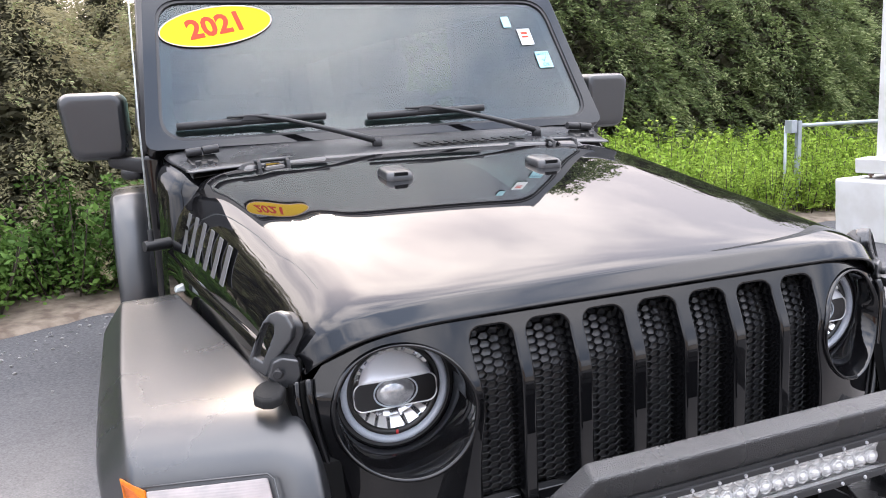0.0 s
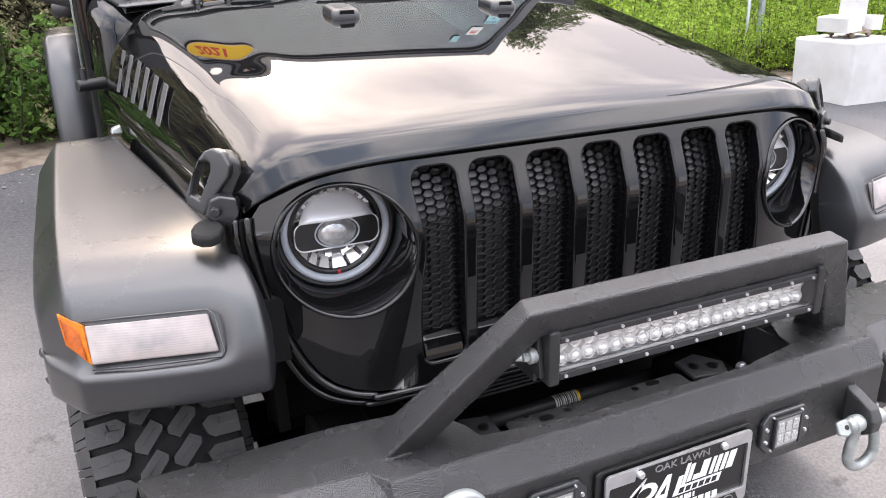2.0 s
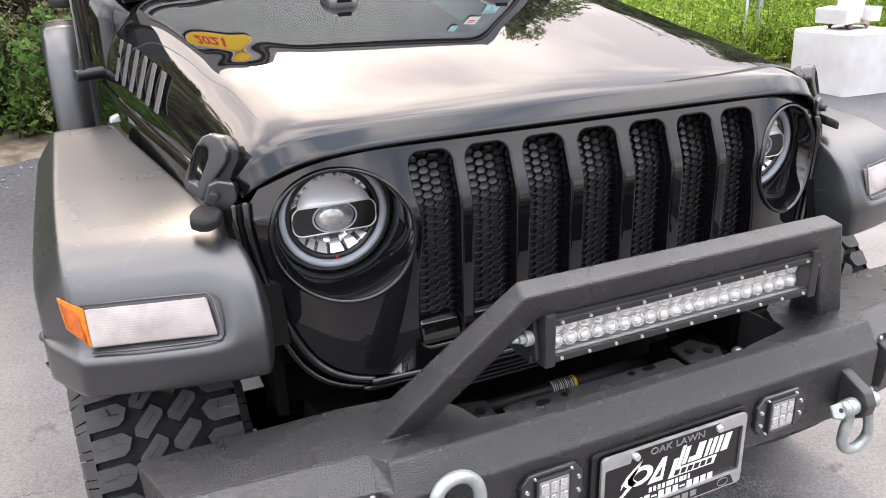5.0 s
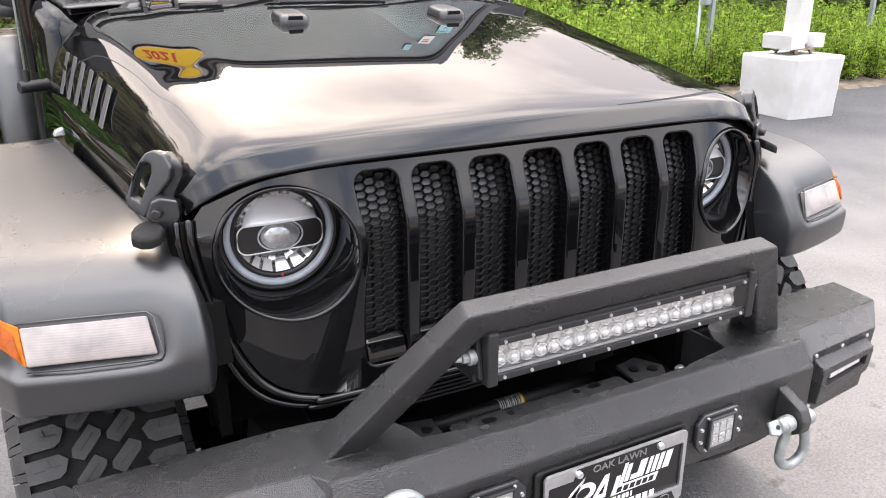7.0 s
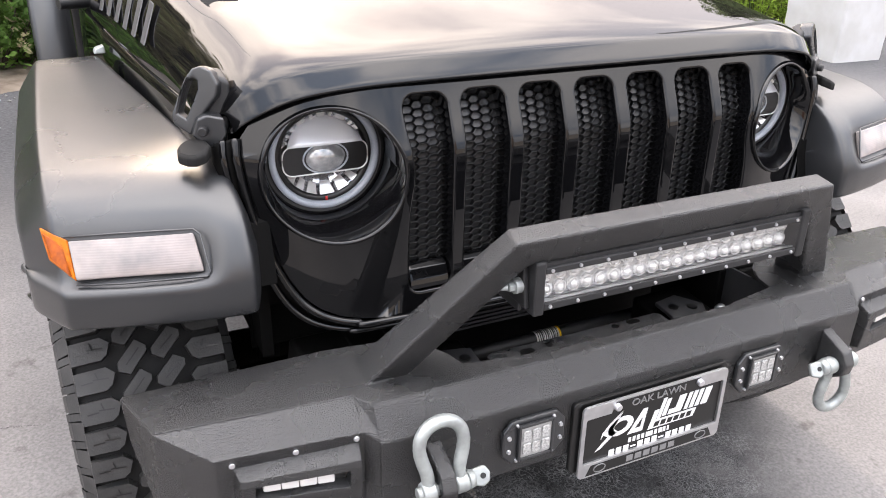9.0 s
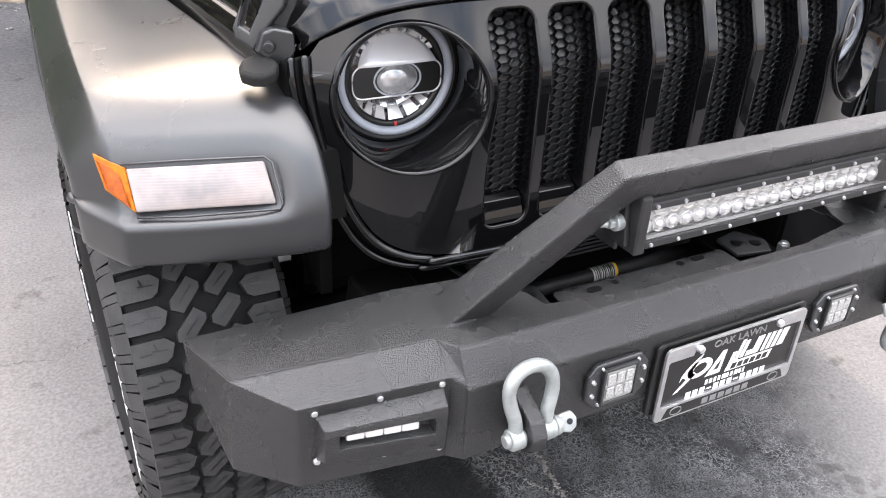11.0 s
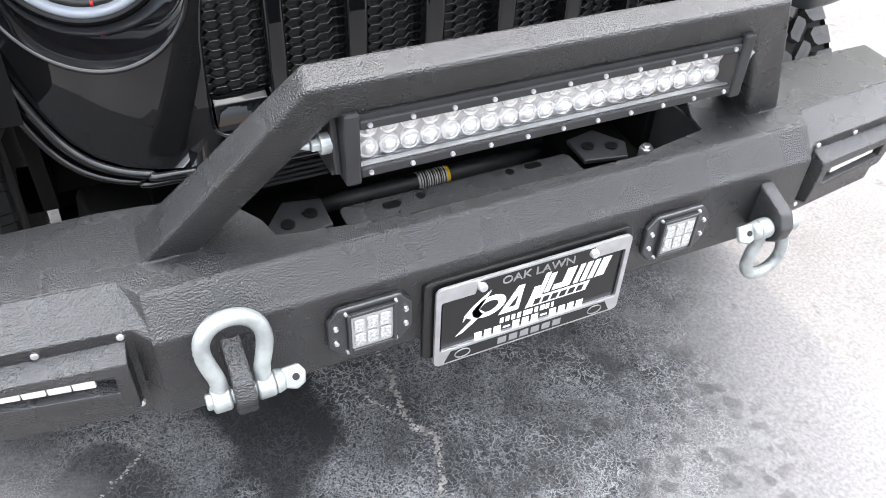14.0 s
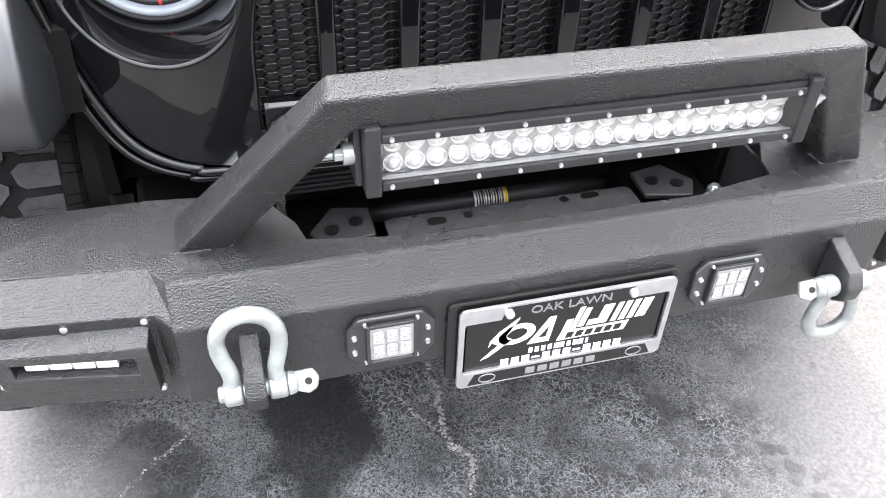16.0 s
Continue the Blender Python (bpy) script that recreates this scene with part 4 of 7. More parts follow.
bm = rod(bmesh.new(), (0.344, 0.2085, 0.570), (0.344, 0.2085, 0.592), 0.013, 0.013, 6)
rod(bm, (0.344, 0.2085, 0.592), (0.344, 0.2085, 0.597), 0.010, 0.008, 6)
part("frame_bolt", bm, M_BOLT, jeep, "bright zinc bolt head", bevel=0.002)

# hoop on the bumper
yf_bot, yb_bot = 0.096, 0.170
rows = []
for s, top in ((-1, 0), (-1, 1), (1, 1), (1, 0)):
    if top:
        rows.append([(s * 0.309, -0.0195, 0.947), (s * 0.279, -0.004, 0.899), (s * 0.276, 0.034, 0.906), (s * 0.303, 0.0185, 0.957)])
    else:
        rows.append([(s * 0.496, yf_bot, 0.694), (s * 0.427, yf_bot, 0.694), (s * 0.427, yb_bot, 0.694), (s * 0.496, yb_bot, 0.694)])
bm = loft(bmesh.new(), rows, True, True)
bmesh.ops.recalc_face_normals(bm, faces=bm.faces)
hoop = part("bumper_hoop", bm, M_COAT, jeep, "textured black steel hoop welded on the bumper", smooth=False, bevel=0.006, seg=3)
for s in (-1, 1):
    bm = sweep(bmesh.new(), [(0.498, 0.094, TOP_Z + 0.001), (0.46, 0.095, TOP_Z + 0.001), (0.425, 0.097, TOP_Z + 0.001), (0.423, 0.14, TOP_Z + 0.001)], 0.0035, 8)
    part("weld_seam", mir(bm, s), M_COAT, hoop)

# light bar
bm = bmesh.new()
prism(bm, [(-0.254, y, z) for y, z in ((0.060, 0.826), (0.060, 0.902), (-0.008, 0.902), (-0.008, 0.888), (0.036, 0.888), (0.036, 0.832), (-0.008, 0.832), (-0.008, 0.826))], (0.508, 0, 0))
bar = part("light_bar", bm, M_TRIM, jeep, "black twin-row LED light bar with clear lens", smooth=False)
for y, z in ((-0.0045, 0.8375), (0.0005, 0.8350), (0.0055, 0.8335), (0.0115, 0.8335)):
    bm = box(bmesh.new(), (-0.253, y - 0.0019, z), (0.253, y + 0.0019, z + 0.0012))
    part("lower_reflector", bm, M_SILVER, bar, "silver strip under the cells", smooth=False)
for k in range(5):
    bm = bmesh.new()
    box(bm, (-0.25, 0.010 + k * 0.010, 0.820), (0.25, 0.014 + k * 0.010, 0.827))
    part("cooling_fin", bm, M_TRIM, bar, smooth=False)
for s in (-1, 1):
    bm = box(bmesh.new(), (0.254, -0.014, 0.820), (0.272, 0.056, 0.907))
    part("end_cap", mir(bm, s), M_TRIM, bar, "moulded end cap", smooth=False, bevel=0.003)
    bm = prism(bmesh.new(), [(0.272, -0.002, 0.83), (0.272, 0.05, 0.83), (0.272, 0.05, 0.90), (0.272, 0.01, 0.90)], (0.008, 0, 0))
    box(bm, (0.272, 0.02, 0.815), (0.278, 0.10, 0.835))
    part("bracket", mir(bm, s), M_TRIM, bar, smooth=False, bevel=0.002)
    bm = rod(bmesh.new(), (0.278, 0.016, 0.862), (0.291, 0.016, 0.862), 0.012, 0.012, 20)
    rod(bm, (0.290, 0.016, 0.862), (0.300, 0.016, 0.862), 0.0075, 0.0075, 6)
    rod(bm, (0.300, 0.016, 0.862), (0.345, 0.040, 0.862), 0.0052, 0.0052, 10)
    part("pivot_bolt", mir(bm, s), M_ZINC, bar, "zinc pivot bolt with washer", smooth=False, bevel=0.001)
for z, d in ((0.8905, 0.011), (0.832, 0.012)):
    bm = box(bmesh.new(), (-0.254, -0.012, z - d / 2), (0.254, -0.005, z + d / 2))
    rail = part("bezel_rail", bm, M_TRIM, bar, "black bezel rail with bolts", smooth=False, bevel=0.002)
    for i in range(11):
        x = -0.243 + i * 0.0486
        bm = rod(bmesh.new(), (x, -0.011, z), (x, -0.0145, z), 0.0032, 0.0026, 10)
        part("bezel_bolt", bm, M_BOLT, rail, smooth=False)
bm = box(bmesh.new(), (-0.252, 0.016, 0.833), (0.252, 0.0345, 0.8865))
part("led_panel", bm, M_LEDBASE, bar, "silver reflector panel", smooth=False)
led_me = None
for rowz in (0.8475, 0.8735):
    for i in range(20):
        x = -0.2375 + i * 0.025
        if led_me is None:
            bm = revolve(bmesh.new(), [(0.0, 0.0118), (-0.006, 0.0118), (-0.0065, 0.0106), (-0.0015, 0.0096), (-0.005, 0.0085), (-0.0095, 0.0055), (-0.0108, 0.0025), (-0.011, 0.0003)], (0, 0, 0), "y", 16)
            led_me = bpy.data.meshes.new("led_cell")
            bm.to_mesh(led_me)
            bm.free()
            led_me.materials.append(M_LED)
            for p in led_me.polygons:
                p.use_smooth = True
        o = new("led_cell", led_me)
        o.location = (x, 0.016, rowz)
        o.parent = bar
bm = box(bmesh.new(), (-0.2515, -0.0115, 0.8375), (0.2515, -0.0095, 0.8845))
part("lens_cover", bm, M_GLASS, bar, "clear cover", smooth=False).visible_shadow = False

# flush square lamps
for s in (-1, 1):
    cx, cz = 0.245, 0.586
    pts = [(cx + u, 0.0095, cz + v) for u, v in ((-0.058, -0.022), (-0.042, -0.041), (0.042, -0.041), (0.058, -0.022), (0.058, 0.022), (0.042, 0.041), (-0.042, 0.041), (-0.058, 0.022))]
    bm = prism(bmesh.new(), pts, (0, -0.010, 0))
    pod = part("flush_lamp", mir(bm, s), M_FENDER, jeep, "flush-mounted square LED pod lamp in a bolted bezel", smooth=False, bevel=0.003)
    bm = prism(bmesh.new(), [(cx + u, -0.0015, cz + v) for u, v in round_rect(0, 0, 0.0285, 0.029, 0.004, 2)], (0, -0.003, 0))
    part("lamp_recess", mir(bm, s), M_LEDBASE, pod, "silver lamp face", smooth=False)
    for u0, u1, v0, v1 in ((-0.033, -0.0285, -0.034, 0.034), (0.0285, 0.033, -0.034, 0.034), (-0.0285, 0.0285, 0.0292, 0.034), (-0.0285, 0.0285, -0.034, -0.0292)):
        bm = box(bmesh.new(), (cx + u0, -0.0075, cz + v0), (cx + u1, -0.001, cz + v1))
        part("inner_rim", mir(bm, s), M_FENDER, pod, smooth=False, bevel=0.001)
    for i in range(3):
        for j in range(2):
            x, z = cx - 0.0175 + i * 0.0175, cz - 0.0125 + j * 0.025
            bm = prism(bmesh.new(), [(x + u, -0.0045, z + v) for u, v in round_rect(0, 0, 0.0075, 0.0105, 0.003, 2)], (0, -0.003, 0))
            part("led_cell", mir(bm, s), M_POD, pod, smooth=False, bevel=0.0015)
    for u, v in ((-0.048, -0.013), (-0.048, 0.013), (0.048, -0.013), (0.048, 0.013), (-0.034, -0.034), (0.034, -0.034), (-0.034, 0.034), (0.034, 0.034)):
        bm = rod(bmesh.new(), (cx + u, 0.0, cz + v), (cx + u, -0.0045, cz + v), 0.0042 if abs(u) > 0.04 else 0.0028, 0.003 if abs(u) > 0.04 else 0.002, 10)
        part("bolt", mir(bm, s), M_BOLT, pod, "zinc bolt", smooth=False)


# shackles
def shackle(s, hang):
    x0 = s * 0.420
    bm = prism(bmesh.new(), [(x0 - 0.0125, 0.012, 0.545), (x0 - 0.0125, -0.030, 0.540), (x0 - 0.0125, -0.052, 0.556), (x0 - 0.0125, -0.056, 0.580), (x0 - 0.0125, -0.044, 0.603), (x0 - 0.0125, 0.012, 0.628)], (0.025, 0, 0))
    tab = part("shackle_tab", bm, M_COAT, bumper, "thick steel tow tab", smooth=False, bevel=0.004)
    c = Vector((x0, -0.030, 0.572))
    up = Vector((0, 0.16, 1)).normalized() if not hang else Vector((0.12, 0.06, -1)).normalized()
    path = []
    shape = [(-0.0255, -0.012), (-0.0255, 0.010), (-0.027, 0.030), (-0.033, 0.052), (-0.036, 0.072), (-0.032, 0.091), (-0.019, 0.105), (0.0, 0.110)]
    pts = shape + [(-a, b) for a, b in shape[-2::-1]]
    for a, b in pts:
        path.append(c + Vector((1, 0, 0)) * a + up * b)
    bow = part("shackle", sweep(bmesh.new(), smooth_path(path, 3), 0.0103, 14), M_ZINC, jeep, "galvanised bow shackle hanging down" if hang else "galvanised bow shackle standing up")
    for a in (-0.0265, 0.0265):
        bm = rod(bmesh.new(), c + Vector((a - 0.0115, 0, 0)), c + Vector((a + 0.0115, 0, 0)), 0.0165, seg=24)
        part("eye", bm, M_ZINC, bow, bevel=0.004)
    bm = rod(bmesh.new(), c + Vector((-0.045, 0, 0)), c + Vector((0.045, 0, 0)), 0.0105, seg=16)
    sgn = 1 if not hang else -1
    rod(bm, c + Vector((sgn * 0.038, 0, 0)), c + Vector((sgn * 0.050, 0, 0)), 0.016, 0.013, 18)
    m = Matrix.Translation(c + Vector((sgn * 0.060, 0, 0))) @ Euler((radians(-32), 0, radians(-8))).to_matrix().to_4x4()
    lug = [(-0.014, -0.012), (0.004, -0.017), (0.015, -0.010), (0.017, 0.004), (0.009, 0.015), (-0.014, 0.012)]
    prism(bm, [m @ Vector((a, -0.0045, b)) for a, b in lug], m.to_3x3() @ Vector((0, 0.009, 0)))
    part("pin", bm, M_ZINC, bow, "screw pin with a drilled lug", bevel=0.003)
    bm = rod(bmesh.new(), m @ Vector((0.004, -0.0056, 0)), m @ Vector((0.004, 0.0056, 0)), 0.0046, seg=12)
    part("pin_hole", bm, M_PLATEBLACK, bow, smooth=False)


shackle(-1, False)
shackle(1, True)

# dealer plate in its frame
PZ0, PZ1 = 0.470, 0.618
bm = prism(bmesh.new(), [(u, 0.011, v) for u, v in round_rect(-0.004, 0.553, 0.166, 0.072, 0.012)], (0, -0.009, 0))
plate = part("licence_plate", bm, M_PLATEBLACK, jeep, "black dealer plate in a silver frame", smooth=False, bevel=0.002)
cz = (PZ0 + PZ1) / 2
fr_out = round_rect(0, cz, 0.156, (PZ1 - PZ0) / 2, 0.010)
fr_in = round_rect(0, cz + 0.002, 0.148, 0.047, 0.004)
bm = holed([fr_out, fr_in], None)
for v in bm.verts:
    v.co.y = -0.002
bmesh.ops.recalc_face_normals(bm, faces=bm.faces)
if sum(f.normal.y for f in bm.faces) > 0:
    bmesh.ops.reverse_faces(bm, faces=bm.faces)
part("plate_frame", bm, M_SILVER, plate, "brushed silver plate frame", smooth=False, solid=-0.005, bevel=0.0015)
for z0, z1, w in ((PZ1 - 0.025, PZ1 - 0.004, 0.098), (PZ0 + 0.004, PZ0 + 0.024, 0.140)):
    bm = prism(bmesh.new(), [(-w, -0.0065, z0), (w, -0.0065, z0), (w * 0.93, -0.0065, z1), (-w * 0.93, -0.0065, z1)], (0, -0.0012, 0))
    part("frame_band", bm, M_PLATEBLACK, plate, smooth=False)
bm = prism(bmesh.new(), [(u, -0.0015, v) for u, v in round_rect(0, cz + 0.002, 0.144, 0.047, 0.004)], (0, -0.001, 0))
part("plate_face", bm, M_PLATEBLACK, plate, smooth=False)
FACE = Matrix(((1, 0, 0, 0), (0, 0, -1, 0), (0, 1, 0, 0), (0, 0, 0, 1)))


def face_text(body, size, x, y, z, stretch=1.0, shear=0.0, depth=0.0008):
    return text_mesh(body, size, depth, Matrix.Translation((x, y, z)) @ FACE, shear, stretch)


part("frame_lettering", face_text("OAK LAWN", 0.019, 0, -0.0085, PZ1 - 0.0148, 1.15), M_GREYLET, plate, "grey letters", smooth=False)
# slanted white logo shapes
def plate_shape(loop, *holes):
    """A flat white shape on the plate's face; loops of (x, z)."""
    bm = holed([loop, *holes], None)
    for v in bm.verts:
        v.co.y = -0.0032
    bmesh.ops.recalc_face_normals(bm, faces=bm.faces)
    part("logo_shape", bm, M_WHITE, plate, "white slanted logo shape", smooth=False, solid=0.0008)


def slanted(x, z, pts, k=0.28):
    return [(x + u + k * v, z + v) for u, v in pts]


oval = [(0.026 * math.cos(2 * math.pi * q / 24), 0.019 * math.sin(2 * math.pi * q / 24)) for q in range(24)]
plate_shape(slanted(-0.072, 0.557, oval), slanted(-0.072, 0.557, [(u * 0.55, v * 0.55) for u, v in oval]))
plate_shape(slanted(-0.036, 0.545, [(-0.016, -0.012), (0.016, -0.012), (0.010, 0.034), (0.000, 0.034)]), slanted(-0.036, 0.545, [(-0.004, -0.003), (0.008, -0.003), (0.006, 0.018)]))
for x, z, w, h in ((-0.010, 0.531, 0.010, 0.036), (0.004, 0.540, 0.008, 0.050), (0.017, 0.550, 0.009, 0.034), (0.030, 0.550, 0.014, 0.010), (0.044, 0.550, 0.016, 0.034), (0.066, 0.550, 0.008, 0.034), (0.078, 0.550, 0.009, 0.034), (0.091, 0.550, 0.009, 0.034), (0.104, 0.550, 0.015, 0.034)):
    plate_shape(slanted(x, z, [(0, 0), (w, 0), (w, h), (0, h)]))
plate_shape([(-0.122, 0.517), (-0.098, 0.541), (-0.108, 0.548), (-0.070, 0.586), (-0.088, 0.556), (-0.078, 0.548), (-0.112, 0.520)])
plate_shape([(-0.112, 0.540), (-0.104, 0.553), (-0.066, 0.592), (-0.098, 0.566), (-0.110, 0.551)])
bm = prism(bmesh.new(), [(-0.012, -0.003, 0.530), (0.090, -0.003, 0.530), (0.096, -0.003, 0.547), (-0.006, -0.003, 0.547)], (0, -0.0008, 0))
part("logo_box", bm, M_WHITE, plate, "white box", smooth=False)
bm = bmesh.new()
for i in range(6):
    prism(bm, [(0.000 + i * 0.0145, -0.0042, 0.5335), (0.010 + i * 0.0145, -0.0042, 0.5335), (0.013 + i * 0.0145, -0.0042, 0.5435), (0.003 + i * 0.0145, -0.0042, 0.5435)], (0, -0.0005, 0))
part("logo_bar", bm, M_PLATEBLACK, plate, smooth=False)
bm = bmesh.new()
for i, (w, g) in enumerate(((0.006, 0), (0.006, 0), (0.006, 0), (0.006, 0.004), (0.009, 0.004), (0.006, 0), (0.006, 0), (0.008, 0.004), (0.006, 0), (0.004, 0))):
    x = -0.052 + i * 0.0095
    prism(bm, [(x, -0.003, 0.5155), (x + w, -0.003, 0.5155), (x + w, -0.003, 0.5255), (x, -0.003, 0.5255)], (0, -0.0008, 0))
for i in range(12):
    x = -0.092 + i * 0.0155
    h = 0.013 if i not in (3, 7) else 0.003
    zz = 0.4985 if i not in (3, 7) else 0.5035
    prism(bm, [(x, -0.003, zz), (x + 0.0115, -0.003, zz), (x + 0.0115, -0.003, zz + h), (x, -0.003, zz + h)], (0, -0.0008, 0))
part("print_bar", bm, M_WHITE, plate, "white print bars", smooth=False)
for i in range(6):
    x = -0.055 + i * 0.0185
    bm = prism(bmesh.new(), [(x, -0.0078, 0.4785), (x + 0.014, -0.0078, 0.4785), (x + 0.014, -0.0078, 0.4905), (x, -0.0078, 0.4905)], (0, -0.0006, 0))
    part("band_bar", bm, M_GREYLET, plate, "grey print bar", smooth=False)
for x in (-0.112, 0.112):
    ring = [(x + 0.012 * math.cos(2 * math.pi * k / 20), -0.0082, 0.4845 + 0.0078 * math.sin(2 * math.pi * k / 20)) for k in range(20)]
    part("band_emblem", sweep(bmesh.new(), ring, 0.001, 6, True), M_GREYLET, plate, "grey oval emblem", smooth=False)
for x in (-0.089, 0.089):
    bm = rod(bmesh.new(), (x, -0.006, 0.6055), (x, -0.015, 0.6055), 0.0075, 0.006, 14)
    part("plate_bolt", bm, M_BOLT, plate, "zinc plate bolt", bevel=0.0015)


# ---- body behind the bonnet ----
NOSE = True
# windscreen frame in its own leaning plane: u across, v up the slope
WS0, WS1 = Vector((0, 1.622, 1.372)), Vector((0, 1.935, 1.885))
WS_D = (WS1 - WS0)
WS_L = WS_D.length
WS_D.normalize()
WS_N = Vector((0, -WS_D.z, WS_D.y))


def ws(u, v, d=0.0):
    return Vector((u, 0, 0)) + WS0 + WS_D * v + WS_N * d


def ws_loop(w0, w1, v0, v1, r, n=6):
    c = [(w1, v1), (-w1, v1), (-w0, v0), (w0, v0)]
    out = []
    for i, (u, v) in enumerate(c):
        p, a, b = Vector((u, v)), Vector(c[i - 1]), Vector(c[(i + 1) % 4])
        e0, e1 = p + (a - p).normalized() * r, p + (b - p).normalized() * r
        for k in range(n + 1):
            t = k / n
            q = e0 * (1 - t) ** 2 + p * 2 * t * (1 - t) + e1 * t * t
            out.append((q.x, q.y))
    return out


def ws_sheet(loops, d):
    bm = holed(loops, None)
    for v in bm.verts:
        v.co = ws(v.co.x, v.co.z, d)
    bmesh.ops.recalc_face_normals(bm, faces=bm.faces)
    if sum(f.normal.y for f in bm.faces) > 0:
        bmesh.ops.reverse_faces(bm, faces=bm.faces)
    return bm


ws_frame = part("windscreen_frame", ws_sheet([ws_loop(0.790, 0.742, 0.0, WS_L - 0.020, 0.04), ws_loop(0.746, 0.706, 0.030, WS_L - 0.045, 0.09)], 0.0), M_PAINT, jeep, "gloss black windscreen surround", solid=0.05, bevel=0.008, smooth=False, seg=3)
part("rubber_seal", ws_sheet([ws_loop(0.746, 0.706, 0.030, WS_L - 0.045, 0.09), ws_loop(0.737, 0.697, 0.039, WS_L - 0.054, 0.086)], -0.004), M_TRIM, ws_frame, "black rubber seal", solid=0.01, smooth=False)
part("glass_border", ws_sheet([ws_loop(0.739, 0.699, 0.037, WS_L - 0.052, 0.086), ws_loop(0.700, 0.666, 0.090, WS_L - 0.064, 0.06)], -0.016), M_INTERIOR, ws_frame, "dark printed border of the glass", smooth=False)
part("windscreen", ws_sheet([ws_loop(0.741, 0.701, 0.035, WS_L - 0.050, 0.088)], -0.010), M_WSGLASS, jeep, "tinted windscreen reflecting the sky", solid=0.004, smooth=False).visible_shadow = False
WSM = Matrix(((1, 0, 0, 0), (0, WS_D.y, WS_N.y, 0), (0, WS_D.z, WS_N.z, 0), (0, 0, 0, 1)))


def on_ws(u, v, d, turn=0.0):
    return Matrix.Translation(ws(u, v, d)) @ WSM @ Euler((0, 0, radians(turn))).to_matrix().to_4x4()


m = on_ws(-0.524, WS_L - 0.148, -0.006, 11)
bm = prism(bmesh.new(), [m @ Vector((0.184 * math.cos(2 * math.pi * k / 48), 0.074 * math.sin(2 * math.pi * k / 48), 0)) for k in range(48)], WS_N * 0.0008)
year = part("year_sticker", bm, M_YELLOW, jeep, "yellow oval windscreen sticker with the year 2021", smooth=False)
bm = sweep(bmesh.new(), [m @ Vector((0.184 * math.cos(2 * math.pi * k / 48), 0.074 * math.sin(2 * math.pi * k / 48), 0.001)) for k in range(48)], 0.0022, 6, True)
part("sticker_rim", bm, mat("pale_pink_rim", (0.85, 0.62, 0.5), 0.5), year, "pale rim")
part("year_lettering", text_mesh("2021", 0.102, 0.0006, on_ws(-0.524, WS_L - 0.148, -0.0045, 13), 0.0, 0.95, 0.0035), M_REDPRINT, year, "red digits", smooth=False)
m = on_ws(0.638, WS_L - 0.315, -0.006, 2)
safety = part("safety_sticker", prism(bmesh.new(), [m @ Vector(p) for p in ((-0.029, -0.036, 0), (0.029, -0.036, 0), (0.029, 0.036, 0), (-0.029, 0.036, 0))], WS_N * 0.0006), M_PALEBLUE, jeep, "pale blue safety check sticker", smooth=False)
M_INK = mat("blue_ink", (0.03, 0.12, 0.2), 0.5)
part("safety_lettering", text_mesh("SAFETY", 0.0165, 0.0003, on_ws(0.638, WS_L - 0.292, -0.0048, 2)), M_INK, safety, smooth=False)
part("ok_lettering", text_mesh("OK", 0.020, 0.0003, on_ws(0.642, WS_L - 0.338, -0.0048, 2)), M_INK, safety, smooth=False)
bm = sweep(bmesh.new(), [m @ Vector((-0.008, 0.002, 0.001)), m @ Vector((-0.002, -0.008, 0.001)), m @ Vector((0.012, 0.012, 0.001))], 0.0015, 6)
part("tick", bm, M_INK, safety)
for u, v, hw, hh, mt, lab in ((0.529, WS_L - 0.144, 0.016, 0.024, M_PALEBLUE, "small pale sticker"), (0.592, WS_L - 0.212, 0.026, 0.036, mat("pale_form_sticker", (0.75, 0.78, 0.74), 0.5), "pale inspection form sticker")):
    m = on_ws(u, v, -0.006, 3)
    note = part("windscreen_sticker", prism(bmesh.new(), [m @ Vector(p) for p in ((-hw, -hh, 0), (hw, -hh, 0), (hw, hh, 0), (-hw, hh, 0))], WS_N * 0.0006), mt, jeep, lab, smooth=False)
    if hh > 0.03:
        for dv in (0.012, -0.004):
            part("red_print", prism(bmesh.new(), [m @ Vector(p) for p in ((-hw * 0.6, dv, 0.0008), (hw * 0.5, dv, 0.0008), (hw * 0.5, dv + 0.009, 0.0008), (-hw * 0.6, dv + 0.009, 0.0008))], WS_N * 0.0004), M_REDPRINT, note, "red print bar", smooth=False)

# cowl with vent slats
bm = loft(bmesh.new(), [[(x * w, y, z - 0.10 * max(0, abs(x) - 0.55)) for x in (-0.70, -0.6, -0.4, 0, 0.4, 0.6, 0.70)] for y, z, w in ((1.425, 1.316, 1.0), (1.46, 1.326, 1.0), (1.52, 1.334, 1.02), (1.60, 1.350, 1.06), (1.64, 1.372, 1.08))])
bmesh.ops.recalc_face_normals(bm, faces=bm.faces)
cowl = part("cowl", bm, M_FENDER, jeep, "grey-black plastic cowl panel with vents", solid=-0.01, subsurf=1)
for i in range(11):
    x = 0.02 + i * 0.034
    bm = prism(bmesh.new(), [(x, 1.462, 1.339), (x + 0.020, 1.462, 1.339), (x + 0.010, 1.512, 1.347), (x - 0.012, 1.512, 1.347)], (0, 0, 0.003))
    part("vent_slat", bm, M_PLATEBLACK, cowl, smooth=False)

